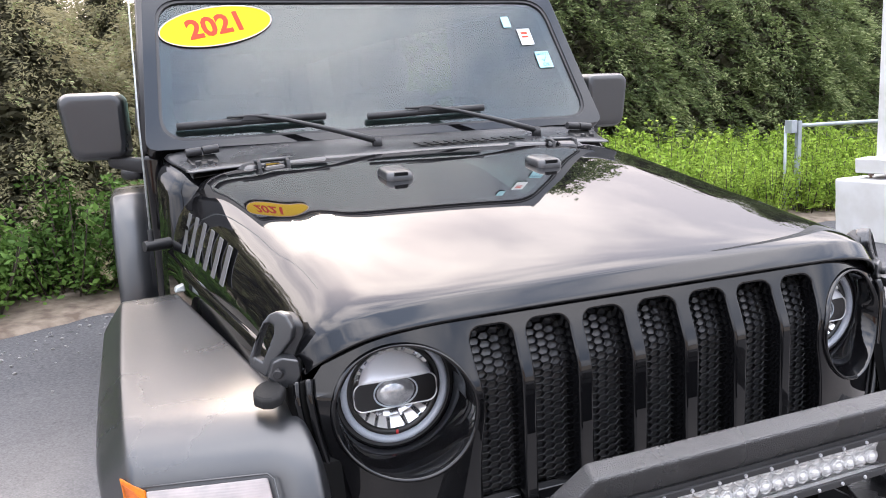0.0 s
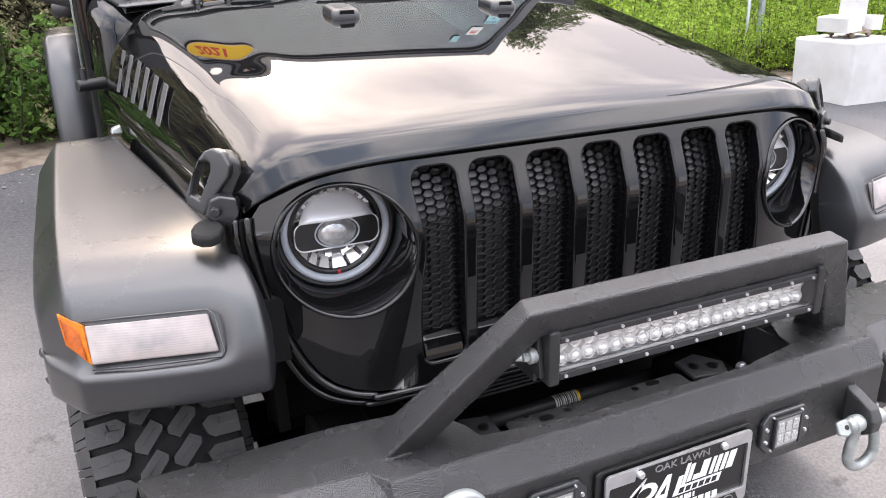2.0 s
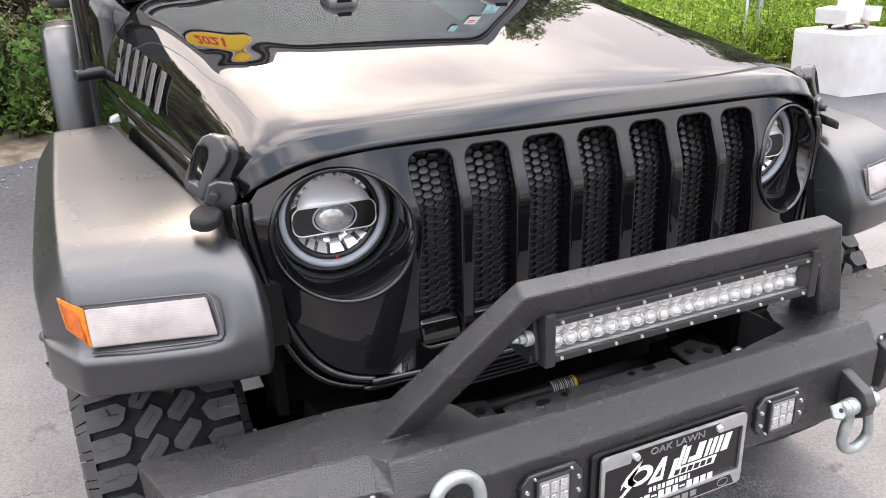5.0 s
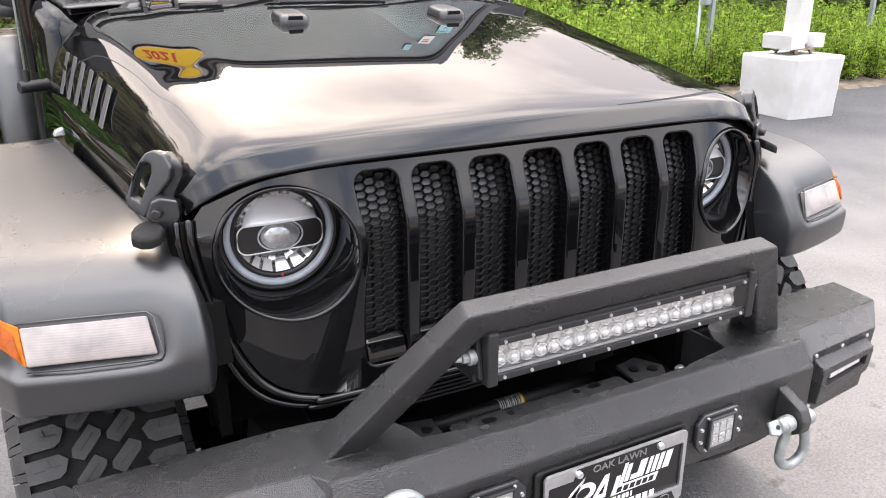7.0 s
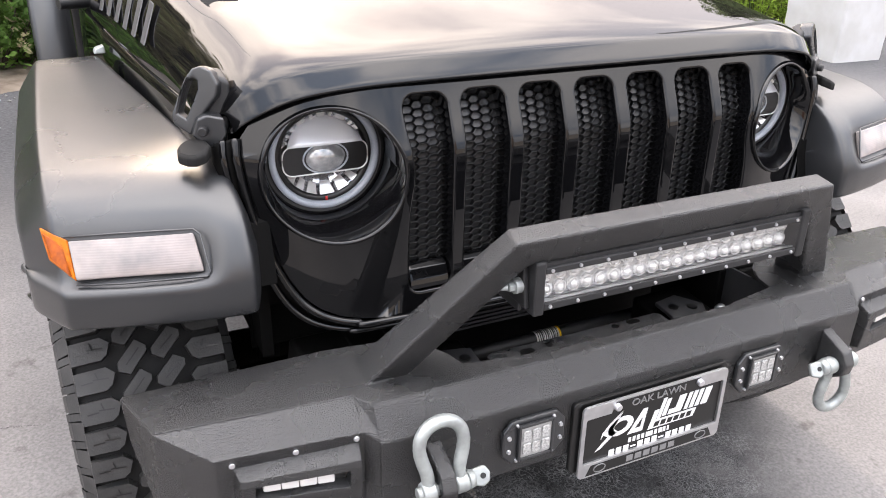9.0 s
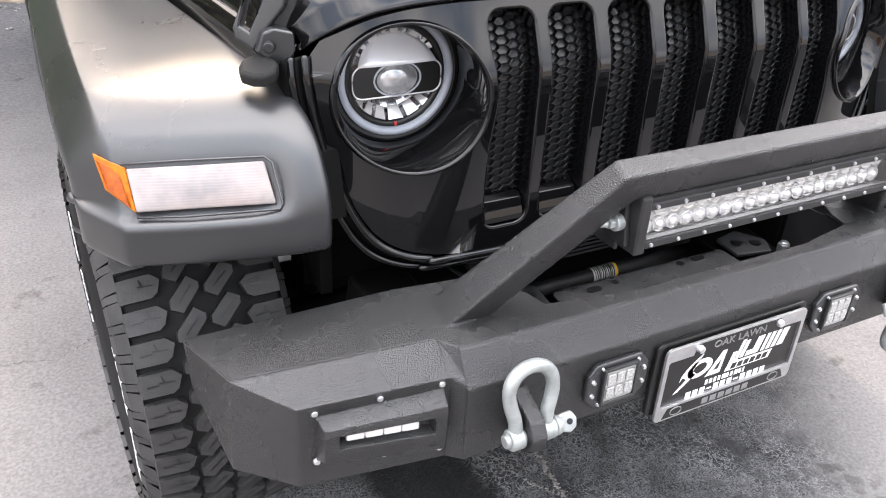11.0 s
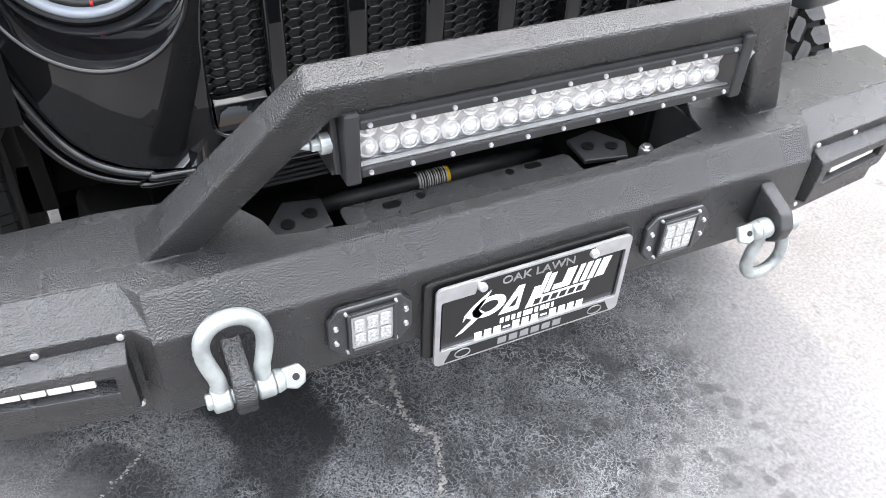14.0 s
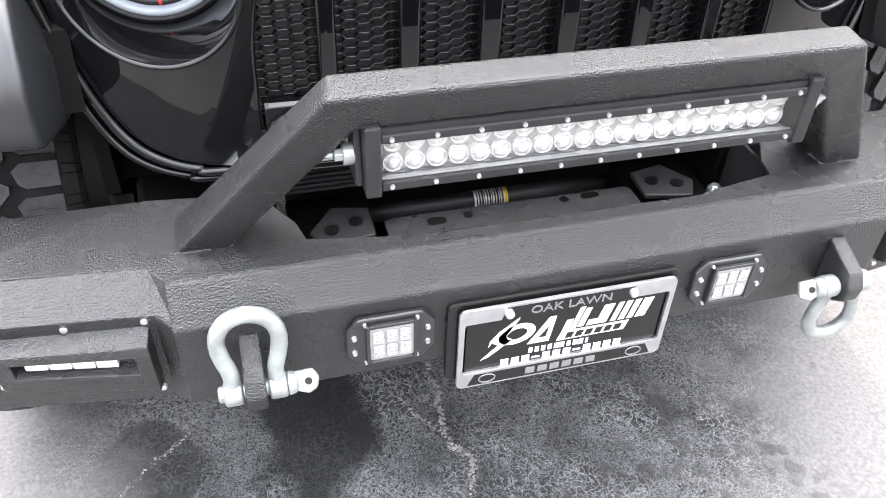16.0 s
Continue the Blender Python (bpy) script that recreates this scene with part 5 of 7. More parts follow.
# body sides, doors, roof
for s in (-1, 1):
    bm = slab(bmesh.new(), [(0.60, 1.40, 0.70), (0.762, 1.40, 0.70), (0.80, 1.64, 0.70), (0.60, 1.80, 0.70), (0.56, 1.46, 1.318), (0.715, 1.47, 1.295), (0.795, 1.645, 1.372), (0.56, 1.66, 1.372)])
    part("cowl_side", mir(bm, s), M_PAINT, jeep, "gloss black body corner", bevel=0.075, seg=7)
    # engine bay side, from the bonnet's lower edge down behind the fender
    seam = [(0.612, 0.375, 1.034), (0.640, 0.43, 1.040), (0.652, 0.50, 1.044), (0.676, 0.72, 1.048), (0.702, 0.95, 1.055), (0.735, 1.22, 1.072), (0.764, 1.42, 1.100)]
    bm = loft(bmesh.new(), [[(x - 0.05, y, z + 0.004), (x - 0.006, y, z + 0.003), (x, y, z - 0.002), (x + 0.004, y, z - 0.05), (x + 0.004, y, 0.80)] for x, y, z in seam])
    bmesh.ops.recalc_face_normals(bm, faces=bm.faces)
    part("inner_fender", mir(bm, s), M_PAINT, jeep, "gloss black body side below the bonnet seam", solid=-0.004)
    bm = sweep(bmesh.new(), [(x + 0.001, y, z - 0.001) for x, y, z in seam[2:]], 0.0022, 6)
    part("seam_edge", mir(bm, s), M_REFL, jeep, "thin bright panel edge under the bonnet")
    bm = slab(bmesh.new(), [(0.742, 1.155, 1.034), (0.768, 1.150, 1.034), (0.770, 1.185, 1.034), (0.744, 1.190, 1.034), (0.744, 1.158, 1.052), (0.764, 1.154, 1.046), (0.766, 1.182, 1.046), (0.746, 1.187, 1.052)])
    part("fender_clip", mir(bm, s), M_ZINC, jeep, "small silver fender clip", bevel=0.003)
    bm = slab(bmesh.new(), [(0.74, 1.68, 0.62), (0.80, 1.68, 0.62), (0.80, 2.78, 0.66), (0.74, 2.78, 0.66), (0.74, 1.68, 1.36), (0.80, 1.68, 1.365), (0.80, 2.78, 1.41), (0.74, 2.78, 1.40)])
    door = part("front_door", mir(bm, s), M_PAINT, jeep, "gloss black front door", bevel=0.02, seg=3)
    bm = slab(bmesh.new(), [(0.73, 2.80, 0.66), (0.80, 2.80, 0.66), (0.80, 3.40, 0.68), (0.73, 3.40, 0.68), (0.73, 2.80, 1.41), (0.80, 2.80, 1.41), (0.80, 3.66, 1.44), (0.73, 3.66, 1.44)])
    part("rear_door", mir(bm, s), M_PAINT, jeep, "gloss black rear door", bevel=0.02, seg=3)
    bm = slab(bmesh.new(), [(0.60, 3.40, 0.80), (0.79, 3.40, 0.80), (0.79, 4.55, 0.80), (0.60, 4.55, 0.80), (0.60, 3.68, 1.44), (0.79, 3.68, 1.44), (0.79, 4.55, 1.47), (0.60, 4.55, 1.47)])
    part("rear_quarter", mir(bm, s), M_PAINT, jeep, "gloss black rear quarter panel", bevel=0.02, seg=3)
    # pillars and side glass
    bm = sweep(bmesh.new(), [(0.775, 1.70, 1.37), (0.735, 1.97, 1.87)], 0.028, 8)
    part("door_pillar", mir(bm, s), M_TRIM, jeep)
    bm = slab(bmesh.new(), [(0.775, 1.74, 1.36), (0.781, 1.74, 1.36), (0.781, 2.76, 1.41), (0.775, 2.76, 1.41), (0.725, 2.0, 1.86), (0.731, 2.0, 1.86), (0.731, 2.74, 1.88), (0.725, 2.74, 1.88)])
    part("side_glass", mir(bm, s), M_WSGLASS, door, "tinted side window", smooth=False).visible_shadow = False
    bm = slab(bmesh.new(), [(0.73, 2.78, 1.38), (0.79, 2.78, 1.38), (0.79, 2.88, 1.40), (0.73, 2.88, 1.40), (0.69, 2.76, 1.88), (0.74, 2.76, 1.88), (0.74, 2.86, 1.88), (0.69, 2.86, 1.88)])
    part("roof_pillar", mir(bm, s), M_TRIM, jeep, "matte black hard-top pillar", bevel=0.01)
    bm = slab(bmesh.new(), [(0.72, 3.70, 1.42), (0.78, 3.70, 1.42), (0.78, 4.55, 1.46), (0.72, 4.55, 1.46), (0.69, 3.66, 1.90), (0.735, 3.66, 1.90), (0.735, 4.50, 1.90), (0.69, 4.50, 1.90)])
    part("roof_pillar", mir(bm, s), M_TRIM, jeep, "matte black hard-top pillar", bevel=0.01)
    # handle
    bm = sweep(bmesh.new(), [(0.80, 2.50, 1.265), (0.845, 2.53, 1.265), (0.858, 2.58, 1.262), (0.858, 2.66, 1.262), (0.84, 2.71, 1.265), (0.80, 2.73, 1.265)], 0.019, 10, squash=1.4)
    part("door_handle", mir(bm, s), M_TRIM, door, "black door handle")
    # mirror
    bm = loft(bmesh.new(), [[(x - (0.13 * max(0.0, 1.52 - z) if x > cx else 0.0), y, z) for x, z in round_rect(cx, 1.452, hw, hh, min(hw, hh) * 0.34, 4)] for y, cx, hw, hh in
                            ((1.788, 0.926, 0.072, 0.078), (1.796, 0.928, 0.087, 0.094), (1.815, 0.928, 0.095, 0.102), (1.875, 0.925, 0.101, 0.106), (1.905, 0.924, 0.102, 0.106))], True, True)
    bmesh.ops.recalc_face_normals(bm, faces=bm.faces)
    side_mirror = part("side_mirror", mir(bm, s), M_FENDER, jeep, "grey-black square door mirror", bevel=0.004)
    bm = slab(bmesh.new(), [(0.79, 1.80, 1.295), (0.90, 1.82, 1.325), (0.90, 1.89, 1.325), (0.79, 1.89, 1.295), (0.79, 1.80, 1.345), (0.90, 1.82, 1.365), (0.90, 1.89, 1.365), (0.79, 1.89, 1.345)])
    part("mirror_arm", mir(bm, s), M_TRIM, side_mirror, "black mirror arm", bevel=0.012)
    # bonnet hinge, hold-down latch, rubber stop, washer jet
    bm = slab(bmesh.new(), [(0.585, 1.455, 1.300), (0.680, 1.455, 1.290), (0.690, 1.56, 1.325), (0.590, 1.56, 1.330), (0.595, 1.475, 1.328), (0.668, 1.475, 1.322), (0.680, 1.55, 1.352), (0.600, 1.55, 1.358)])
    hinge = part("bonnet_hinge", mir(bm, s), M_PLATEBLACK, jeep, "black exposed windscreen hinge", bevel=0.005)
    for x0, x1 in ((0.590, 0.636), (0.639, 0.684)):
        bm = rod(bmesh.new(), (x0, 1.542, 1.371 - 0.1 * (x0 - 0.59)), (x1, 1.542, 1.371 - 0.1 * (x1 - 0.59)), 0.0125, seg=16)
        part("knuckle", mir(bm, s), M_TRIM, hinge, bevel=0.002)
    for x in (0.622, 0.655):
        bm = rod(bmesh.new(), (x, 1.492, 1.326), (x, 1.489, 1.341), 0.011, 0.009, 6)
        part("hinge_bolt", mir(bm, s), M_TRIM, hinge, bevel=0.002)
    zt = hood_top(1.38) - 0.012
    bm = slab(bmesh.new(), [(0.30, 1.375, zt), (0.555, 1.365, zt - 0.012), (0.565, 1.430, zt - 0.006), (0.30, 1.440, zt + 0.006), (0.31, 1.390, zt + 0.018), (0.535, 1.382, zt + 0.008), (0.540, 1.425, zt + 0.012), (0.31, 1.435, zt + 0.022)])
    jet = part("washer_jet", mir(bm, s), M_FENDER, jeep, "grey plastic washer base at the bonnet's rear edge", bevel=0.005)
    for x in (0.425, 0.505):
        bm = sweep(bmesh.new(), [(x, 1.345, zt - 0.004), (x, 1.352, zt + 0.014), (x, 1.380, zt + 0.021), (x, 1.402, zt + 0.014)], 0.0055, 8)
        part("bracket_arm", mir(bm, s), M_TRIM, jet, bevel=0.001)
    bm = rod(bmesh.new(), (0.415, 1.376, zt + 0.021), (0.515, 1.376, zt + 0.018), 0.006, seg=12)
    part("bracket_bar", mir(bm, s), M_FENDER, jet)
    bm = slab(bmesh.new(), [(0.432, 1.322, zt - 0.006), (0.500, 1.320, zt - 0.010), (0.492, 1.362, zt + 0.004), (0.438, 1.364, zt + 0.006), (0.440, 1.328, zt + 0.006), (0.492, 1.326, zt + 0.002), (0.488, 1.358, zt + 0.014), (0.442, 1.360, zt + 0.016)])
    part("bracket_plate", mir(bm, s), M_GRILLE, jet, "glossy hinge plate", bevel=0.003)
    zt = hood_top(1.05) - 0.002
    bm = loft(bmesh.new(), [[(x, y, zt + h + (y - 1.05) * 0.13) for x, y in round_rect(0.213, 1.05, hw, hh, hw * 0.5, 4)] for h, hw, hh in ((-0.006, 0.036, 0.050), (0.008, 0.036, 0.050), (0.018, 0.032, 0.045), (0.022, 0.022, 0.036))], True, True)
    bmesh.ops.recalc_face_normals(bm, faces=bm.faces)
    stop = part("bonnet_stop", mir(bm, s), M_FENDER, jeep, "black rubber bonnet bumper", bevel=0.003)
    bm = slab(bmesh.new(), [(0.193, 1.002, zt + 0.002), (0.233, 1.002, zt + 0.002), (0.231, 1.016, zt + 0.002), (0.195, 1.016, zt + 0.002), (0.196, 0.998, zt + 0.014), (0.230, 0.998, zt + 0.014), (0.229, 1.016, zt + 0.016), (0.197, 1.016, zt + 0.016)])
    part("stop_pad", mir(bm, s), M_PLATEBLACK, stop, bevel=0.002)
    # latch: looped handle on a pivot, in front of its base
    outer = [(0.669, 1.034), (0.690, 1.050), (0.692, 1.064), (0.678, 1.096), (0.664, 1.124), (0.655, 1.135), (0.643, 1.140), (0.630, 1.133), (0.622, 1.113), (0.626, 1.096), (0.642, 1.075), (0.656, 1.058)]
    inner = [(0.672, 1.060), (0.682, 1.067), (0.673, 1.096), (0.663, 1.118), (0.655, 1.121), (0.650, 1.117), (0.651, 1.104), (0.661, 1.082)]
    bm = holed([outer, inner], None)
    for v in bm.verts:
        v.co.y = 0.362 + 0.20 * (v.co.z - 1.03) + 0.60 * (v.co.x - 0.64)
    bmesh.ops.recalc_face_normals(bm, faces=bm.faces)
    if sum(f.normal.y for f in bm.faces) > 0:
        bmesh.ops.reverse_faces(bm, faces=bm.faces)
    latch = part("bonnet_latch", mir(bm, s), M_FENDER, jeep, "moulded black bonnet hold-down latch", solid=0.026, bevel=0.005, seg=3)
    bm = slab(bmesh.new(), [(0.612, 0.372, 1.015), (0.650, 0.385, 1.015), (0.655, 0.425, 1.015), (0.612, 0.420, 1.015), (0.600, 0.378, 1.112), (0.632, 0.386, 1.128), (0.640, 0.420, 1.136), (0.606, 0.414, 1.130)])
    part("latch_base", mir(bm, s), M_TRIM, latch, bevel=0.007)
    bm = prism(bmesh.new(), [(x, 0.353 + 0.55 * (x - 0.64), z) for x, z in ((0.659, 1.063), (0.645, 1.070), (0.622, 1.066), (0.620, 1.040), (0.632, 1.018), (0.650, 1.020), (0.668, 1.036))], (0, 0.035, 0))
    part("latch_plate", mir(bm, s), M_FENDER, latch, "moulded pivot plate", bevel=0.004, seg=3)
    bm = rod(bmesh.new(), (0.650, 0.364, 1.045), (0.656, 0.350, 1.045), 0.0085, 0.0075, 20)
    part("latch_pivot", mir(bm, s), M_TRIM, latch, bevel=0.002)
    leaf = [(0.645, 0.335), (0.656, 0.318), (0.672, 0.320), (0.686, 0.336), (0.697, 0.362), (0.694, 0.385), (0.688, 0.395), (0.678, 0.398), (0.664, 0.390), (0.650, 0.370)]
    bm = loft(bmesh.new(), [[(0.664 + (x - 0.664) * k, 0.352 + (y - 0.352) * k, h + 0.12 * (y - 0.335) - 0.35 * (x - 0.664)) for x, y in leaf] for h, k in ((1.004, 0.90), (1.018, 0.92), (1.023, 0.76))], True, True)
    bmesh.ops.recalc_face_normals(bm, faces=bm.faces)
    part("latch_foot", mir(bm, s), M_RUBBER, latch, "leaf-shaped foot", smooth=False, bevel=0.003)
    # rear flare
    rows = []
    for i in range(15):
        a = radians(-28 + 236 * i / 14)
        y, z = 3.735 - 0.58 * math.cos(a) * (1.0 if math.cos(a) < 0 else 1.02), 0.50 + 0.60 * min(1.0, 1.25 * math.sin(a)) if math.sin(a) > 0 else 0.50 + 0.60 * math.sin(a)
        rows.append([(0.78, y, z), (0.86, y, z), (0.925, y, z - 0.004), (0.945, y + 0.012, z - 0.025), (0.942, y + 0.03, z - 0.07)])
    bm = loft(bmesh.new(), rows)
    bmesh.ops.recalc_face_normals(bm, faces=bm.faces)
    part("rear_fender", mir(bm, s), M_FENDER, jeep, "moulded grey-black rear fender flare", solid=0.012)

bm = slab(bmesh.new(), [(-0.74, 1.94, 1.845), (0.74, 1.94, 1.845), (0.74, 4.55, 1.90), (-0.74, 4.55, 1.90), (-0.70, 2.02, 1.885), (0.70, 2.02, 1.885), (0.70, 4.50, 1.96), (-0.70, 4.50, 1.96)])
part("roof", bm, M_TRIM, jeep, "matte black hard top", bevel=0.02, seg=3)
bm = slab(bmesh.new(), [(-0.79, 4.50, 0.75), (0.79, 4.50, 0.75), (0.79, 4.57, 0.75), (-0.79, 4.57, 0.75), (-0.735, 4.48, 1.92), (0.735, 4.48, 1.92), (0.735, 4.54, 1.92), (-0.735, 4.54, 1.92)])
part("tailgate", bm, M_PAINT, jeep, bevel=0.01)
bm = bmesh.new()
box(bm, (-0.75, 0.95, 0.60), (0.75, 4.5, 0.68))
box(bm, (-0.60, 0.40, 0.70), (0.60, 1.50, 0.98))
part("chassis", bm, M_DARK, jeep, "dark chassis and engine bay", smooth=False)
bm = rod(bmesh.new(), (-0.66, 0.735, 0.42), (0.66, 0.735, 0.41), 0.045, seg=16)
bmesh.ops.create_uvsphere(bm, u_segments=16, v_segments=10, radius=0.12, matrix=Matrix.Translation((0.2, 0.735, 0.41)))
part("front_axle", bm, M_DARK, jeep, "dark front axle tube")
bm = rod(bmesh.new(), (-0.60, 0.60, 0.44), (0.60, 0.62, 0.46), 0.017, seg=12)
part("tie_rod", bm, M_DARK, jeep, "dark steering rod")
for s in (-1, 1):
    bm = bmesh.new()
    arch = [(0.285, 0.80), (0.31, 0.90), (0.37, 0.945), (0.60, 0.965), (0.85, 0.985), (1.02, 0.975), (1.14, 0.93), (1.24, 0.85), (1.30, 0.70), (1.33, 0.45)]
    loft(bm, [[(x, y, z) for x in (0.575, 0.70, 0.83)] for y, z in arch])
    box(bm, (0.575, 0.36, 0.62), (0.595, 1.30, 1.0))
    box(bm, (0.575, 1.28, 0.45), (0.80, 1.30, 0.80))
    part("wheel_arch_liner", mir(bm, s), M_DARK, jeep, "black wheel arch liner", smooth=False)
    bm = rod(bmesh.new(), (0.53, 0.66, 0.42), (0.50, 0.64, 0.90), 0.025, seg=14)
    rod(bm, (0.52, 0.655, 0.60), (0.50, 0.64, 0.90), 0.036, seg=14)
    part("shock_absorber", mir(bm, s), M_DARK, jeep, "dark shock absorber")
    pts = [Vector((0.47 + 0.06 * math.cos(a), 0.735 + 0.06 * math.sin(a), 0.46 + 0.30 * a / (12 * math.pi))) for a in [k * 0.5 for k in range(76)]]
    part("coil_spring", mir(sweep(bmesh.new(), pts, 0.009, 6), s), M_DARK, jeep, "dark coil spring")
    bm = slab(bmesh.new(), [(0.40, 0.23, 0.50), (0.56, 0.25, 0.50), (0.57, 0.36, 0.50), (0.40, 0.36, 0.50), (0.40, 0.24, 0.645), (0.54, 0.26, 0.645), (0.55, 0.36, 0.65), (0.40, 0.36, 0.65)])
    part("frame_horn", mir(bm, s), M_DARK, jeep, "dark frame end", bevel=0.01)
    bm = rod(bmesh.new(), (0.505, 0.255, 0.620), (0.505, 0.235, 0.620), 0.016, 0.014, 6)
    part("frame_bolt", mir(bm, s), mat("dull_bolt", (0.16, 0.16, 0.16), 0.5, metal=0.6), jeep, "dull hexagon bolt head", bevel=0.002)
bm = slab(bmesh.new(), [(-0.70, 1.70, 1.10), (0.70, 1.70, 1.10), (0.70, 2.10, 1.05), (-0.70, 2.10, 1.05), (-0.70, 1.68, 1.365), (0.70, 1.68, 1.365), (0.70, 2.08, 1.40), (-0.70, 2.08, 1.40)])
part("dashboard", bm, M_INTERIOR, jeep, "dark dashboard", bevel=0.03)
bm = sweep(bmesh.new(), [Vector((0.47, 2.22, 1.345)) + 0.185 * Vector((math.cos(a), 0.35 * math.sin(a), 0.93 * math.sin(a))) for a in [2 * math.pi * k / 32 for k in range(32)]], 0.014, 8, True)
part("steering_wheel", bm, M_TRIM, jeep, "black steering wheel")
for x in (-0.36, 0.36):
    bm = slab(bmesh.new(), [(x - 0.25, 2.65, 0.95), (x + 0.25, 2.65, 0.95), (x + 0.25, 2.85, 0.95), (x - 0.25, 2.85, 0.95), (x - 0.22, 2.80, 1.55), (x + 0.22, 2.80, 1.55), (x + 0.22, 2.92, 1.55), (x - 0.22, 2.92, 1.55)])
    slab(bm, [(x - 0.13, 2.83, 1.57), (x + 0.13, 2.83, 1.57), (x + 0.13, 2.93, 1.57), (x - 0.13, 2.93, 1.57), (x - 0.12, 2.85, 1.75), (x + 0.12, 2.85, 1.75), (x + 0.12, 2.93, 1.75), (x - 0.12, 2.93, 1.75)])
    part("seat", bm, M_INTERIOR, jeep, "dark cloth front seat", bevel=0.04, seg=3)
bm = slab(bmesh.new(), [(-0.7835, 2.05, 1.43), (-0.7825, 2.05, 1.43), (-0.7825, 2.45, 1.45), (-0.7835, 2.45, 1.45), (-0.7525, 2.12, 1.70), (-0.7515, 2.12, 1.70), (-0.7515, 2.45, 1.72), (-0.7525, 2.45, 1.72)])
part("window_sticker", bm, M_GREENST, jeep, "pale green price sticker in the side window", smooth=False)

# wipers
for x0, x1, xa, za in ((-0.695, -0.235, -0.105, 0.0), (-0.095, 0.325, 0.465, 0.0)):
    bm = sweep(bmesh.new(), [ws(x0, 0.072, 0.010), ws(lerp(x0, x1, 0.5), 0.077, 0.014), ws(x1, 0.083, 0.010)], 0.0115, 8)
    wiper = part("wiper", bm, M_TRIM, jeep, "black wiper resting on the windscreen")
    mid = lerp(x0, x1, 0.52)
    a, b = ws(mid, 0.086, 0.026), Vector((xa, 1.535, 1.362))
    bm = sweep(bmesh.new(), [a + Vector((-0.09, 0, 0.0)), a, lerp(a, b, 0.25) + Vector((0, 0, 0.008)), lerp(a, b, 0.7) + Vector((0, 0, 0.006)), b], [0.005, 0.008, 0.009, 0.013, 0.015], 8, squash=0.7)
    part("wiper_arm", bm, M_TRIM, wiper, "black wiper arm")
    bm = rod(bmesh.new(), b + Vector((0, 0, -0.02)), b + Vector((0, 0, 0.012)), 0.017, 0.014, 14)
    part("wiper_pivot", bm, M_TRIM, wiper)
    bm = slab(bmesh.new(), [a + Vector(p) for p in ((-0.05, -0.008, -0.014), (0.05, -0.008, -0.014), (0.05, 0.01, -0.014), (-0.05, 0.01, -0.014), (-0.035, -0.006, 0.006), (0.035, -0.006, 0.006), (0.035, 0.008, 0.006), (-0.035, 0.008, 0.006))])
    part("blade_clip", bm, M_TRIM, wiper, bevel=0.003)

# aerial on the passenger side
AB = Vector((-0.806, 1.44, 1.118))
bm = sweep(bmesh.new(), [AB + Vector((0, 0, 0.03)), AB + Vector((0.004, 0.03, 0.35)), AB + Vector((0.020, 0.10, 0.80))], [0.003, 0.0026, 0.002], 8)
aerial = part("aerial", bm, M_ZINC, jeep, "thin whip aerial")
bm = rod(bmesh.new(), AB + Vector((0.05, 0.02, 0.0)), AB + Vector((-0.02, -0.01, 0.0)), 0.017, 0.015, 16)
rod(bm, AB + Vector((0, 0, -0.015)), AB + Vector((0, 0, 0.045)), 0.010, 0.007, 12)
part("aerial_base", bm, M_TRIM, aerial, "black aerial base", bevel=0.003)

# side decal: grey slanted bars along the bonnet side
for s in (-1, 1):
    for i in range(6):
        y0 = 1.235 - i * 0.080
        quad = []
        for dy, k in ((0.0, 0.0), (-0.030, 0.0), (-0.024, 1.0), (0.006, 1.0)):
            y = y0 + dy + 0.045 * k
            back = (y - 0.80) / 0.45
            z = hood_top(y) - lerp(lerp(0.142, 0.190, back), lerp(0.076, 0.100, back), k)
            side = sorted((p.z, p.x) for p in hood_ring(y, hood_top(y), 1.0, 0)[8:])
            quad.append((table(z, side) + 0.004, y, z))
        part("side_decal", mir(prism(bmesh.new(), quad, (0.002, 0, 0)), s), M_DECAL, jeep, "grey slanted lettering bar on the bonnet side", smooth=False)


NOSE = False


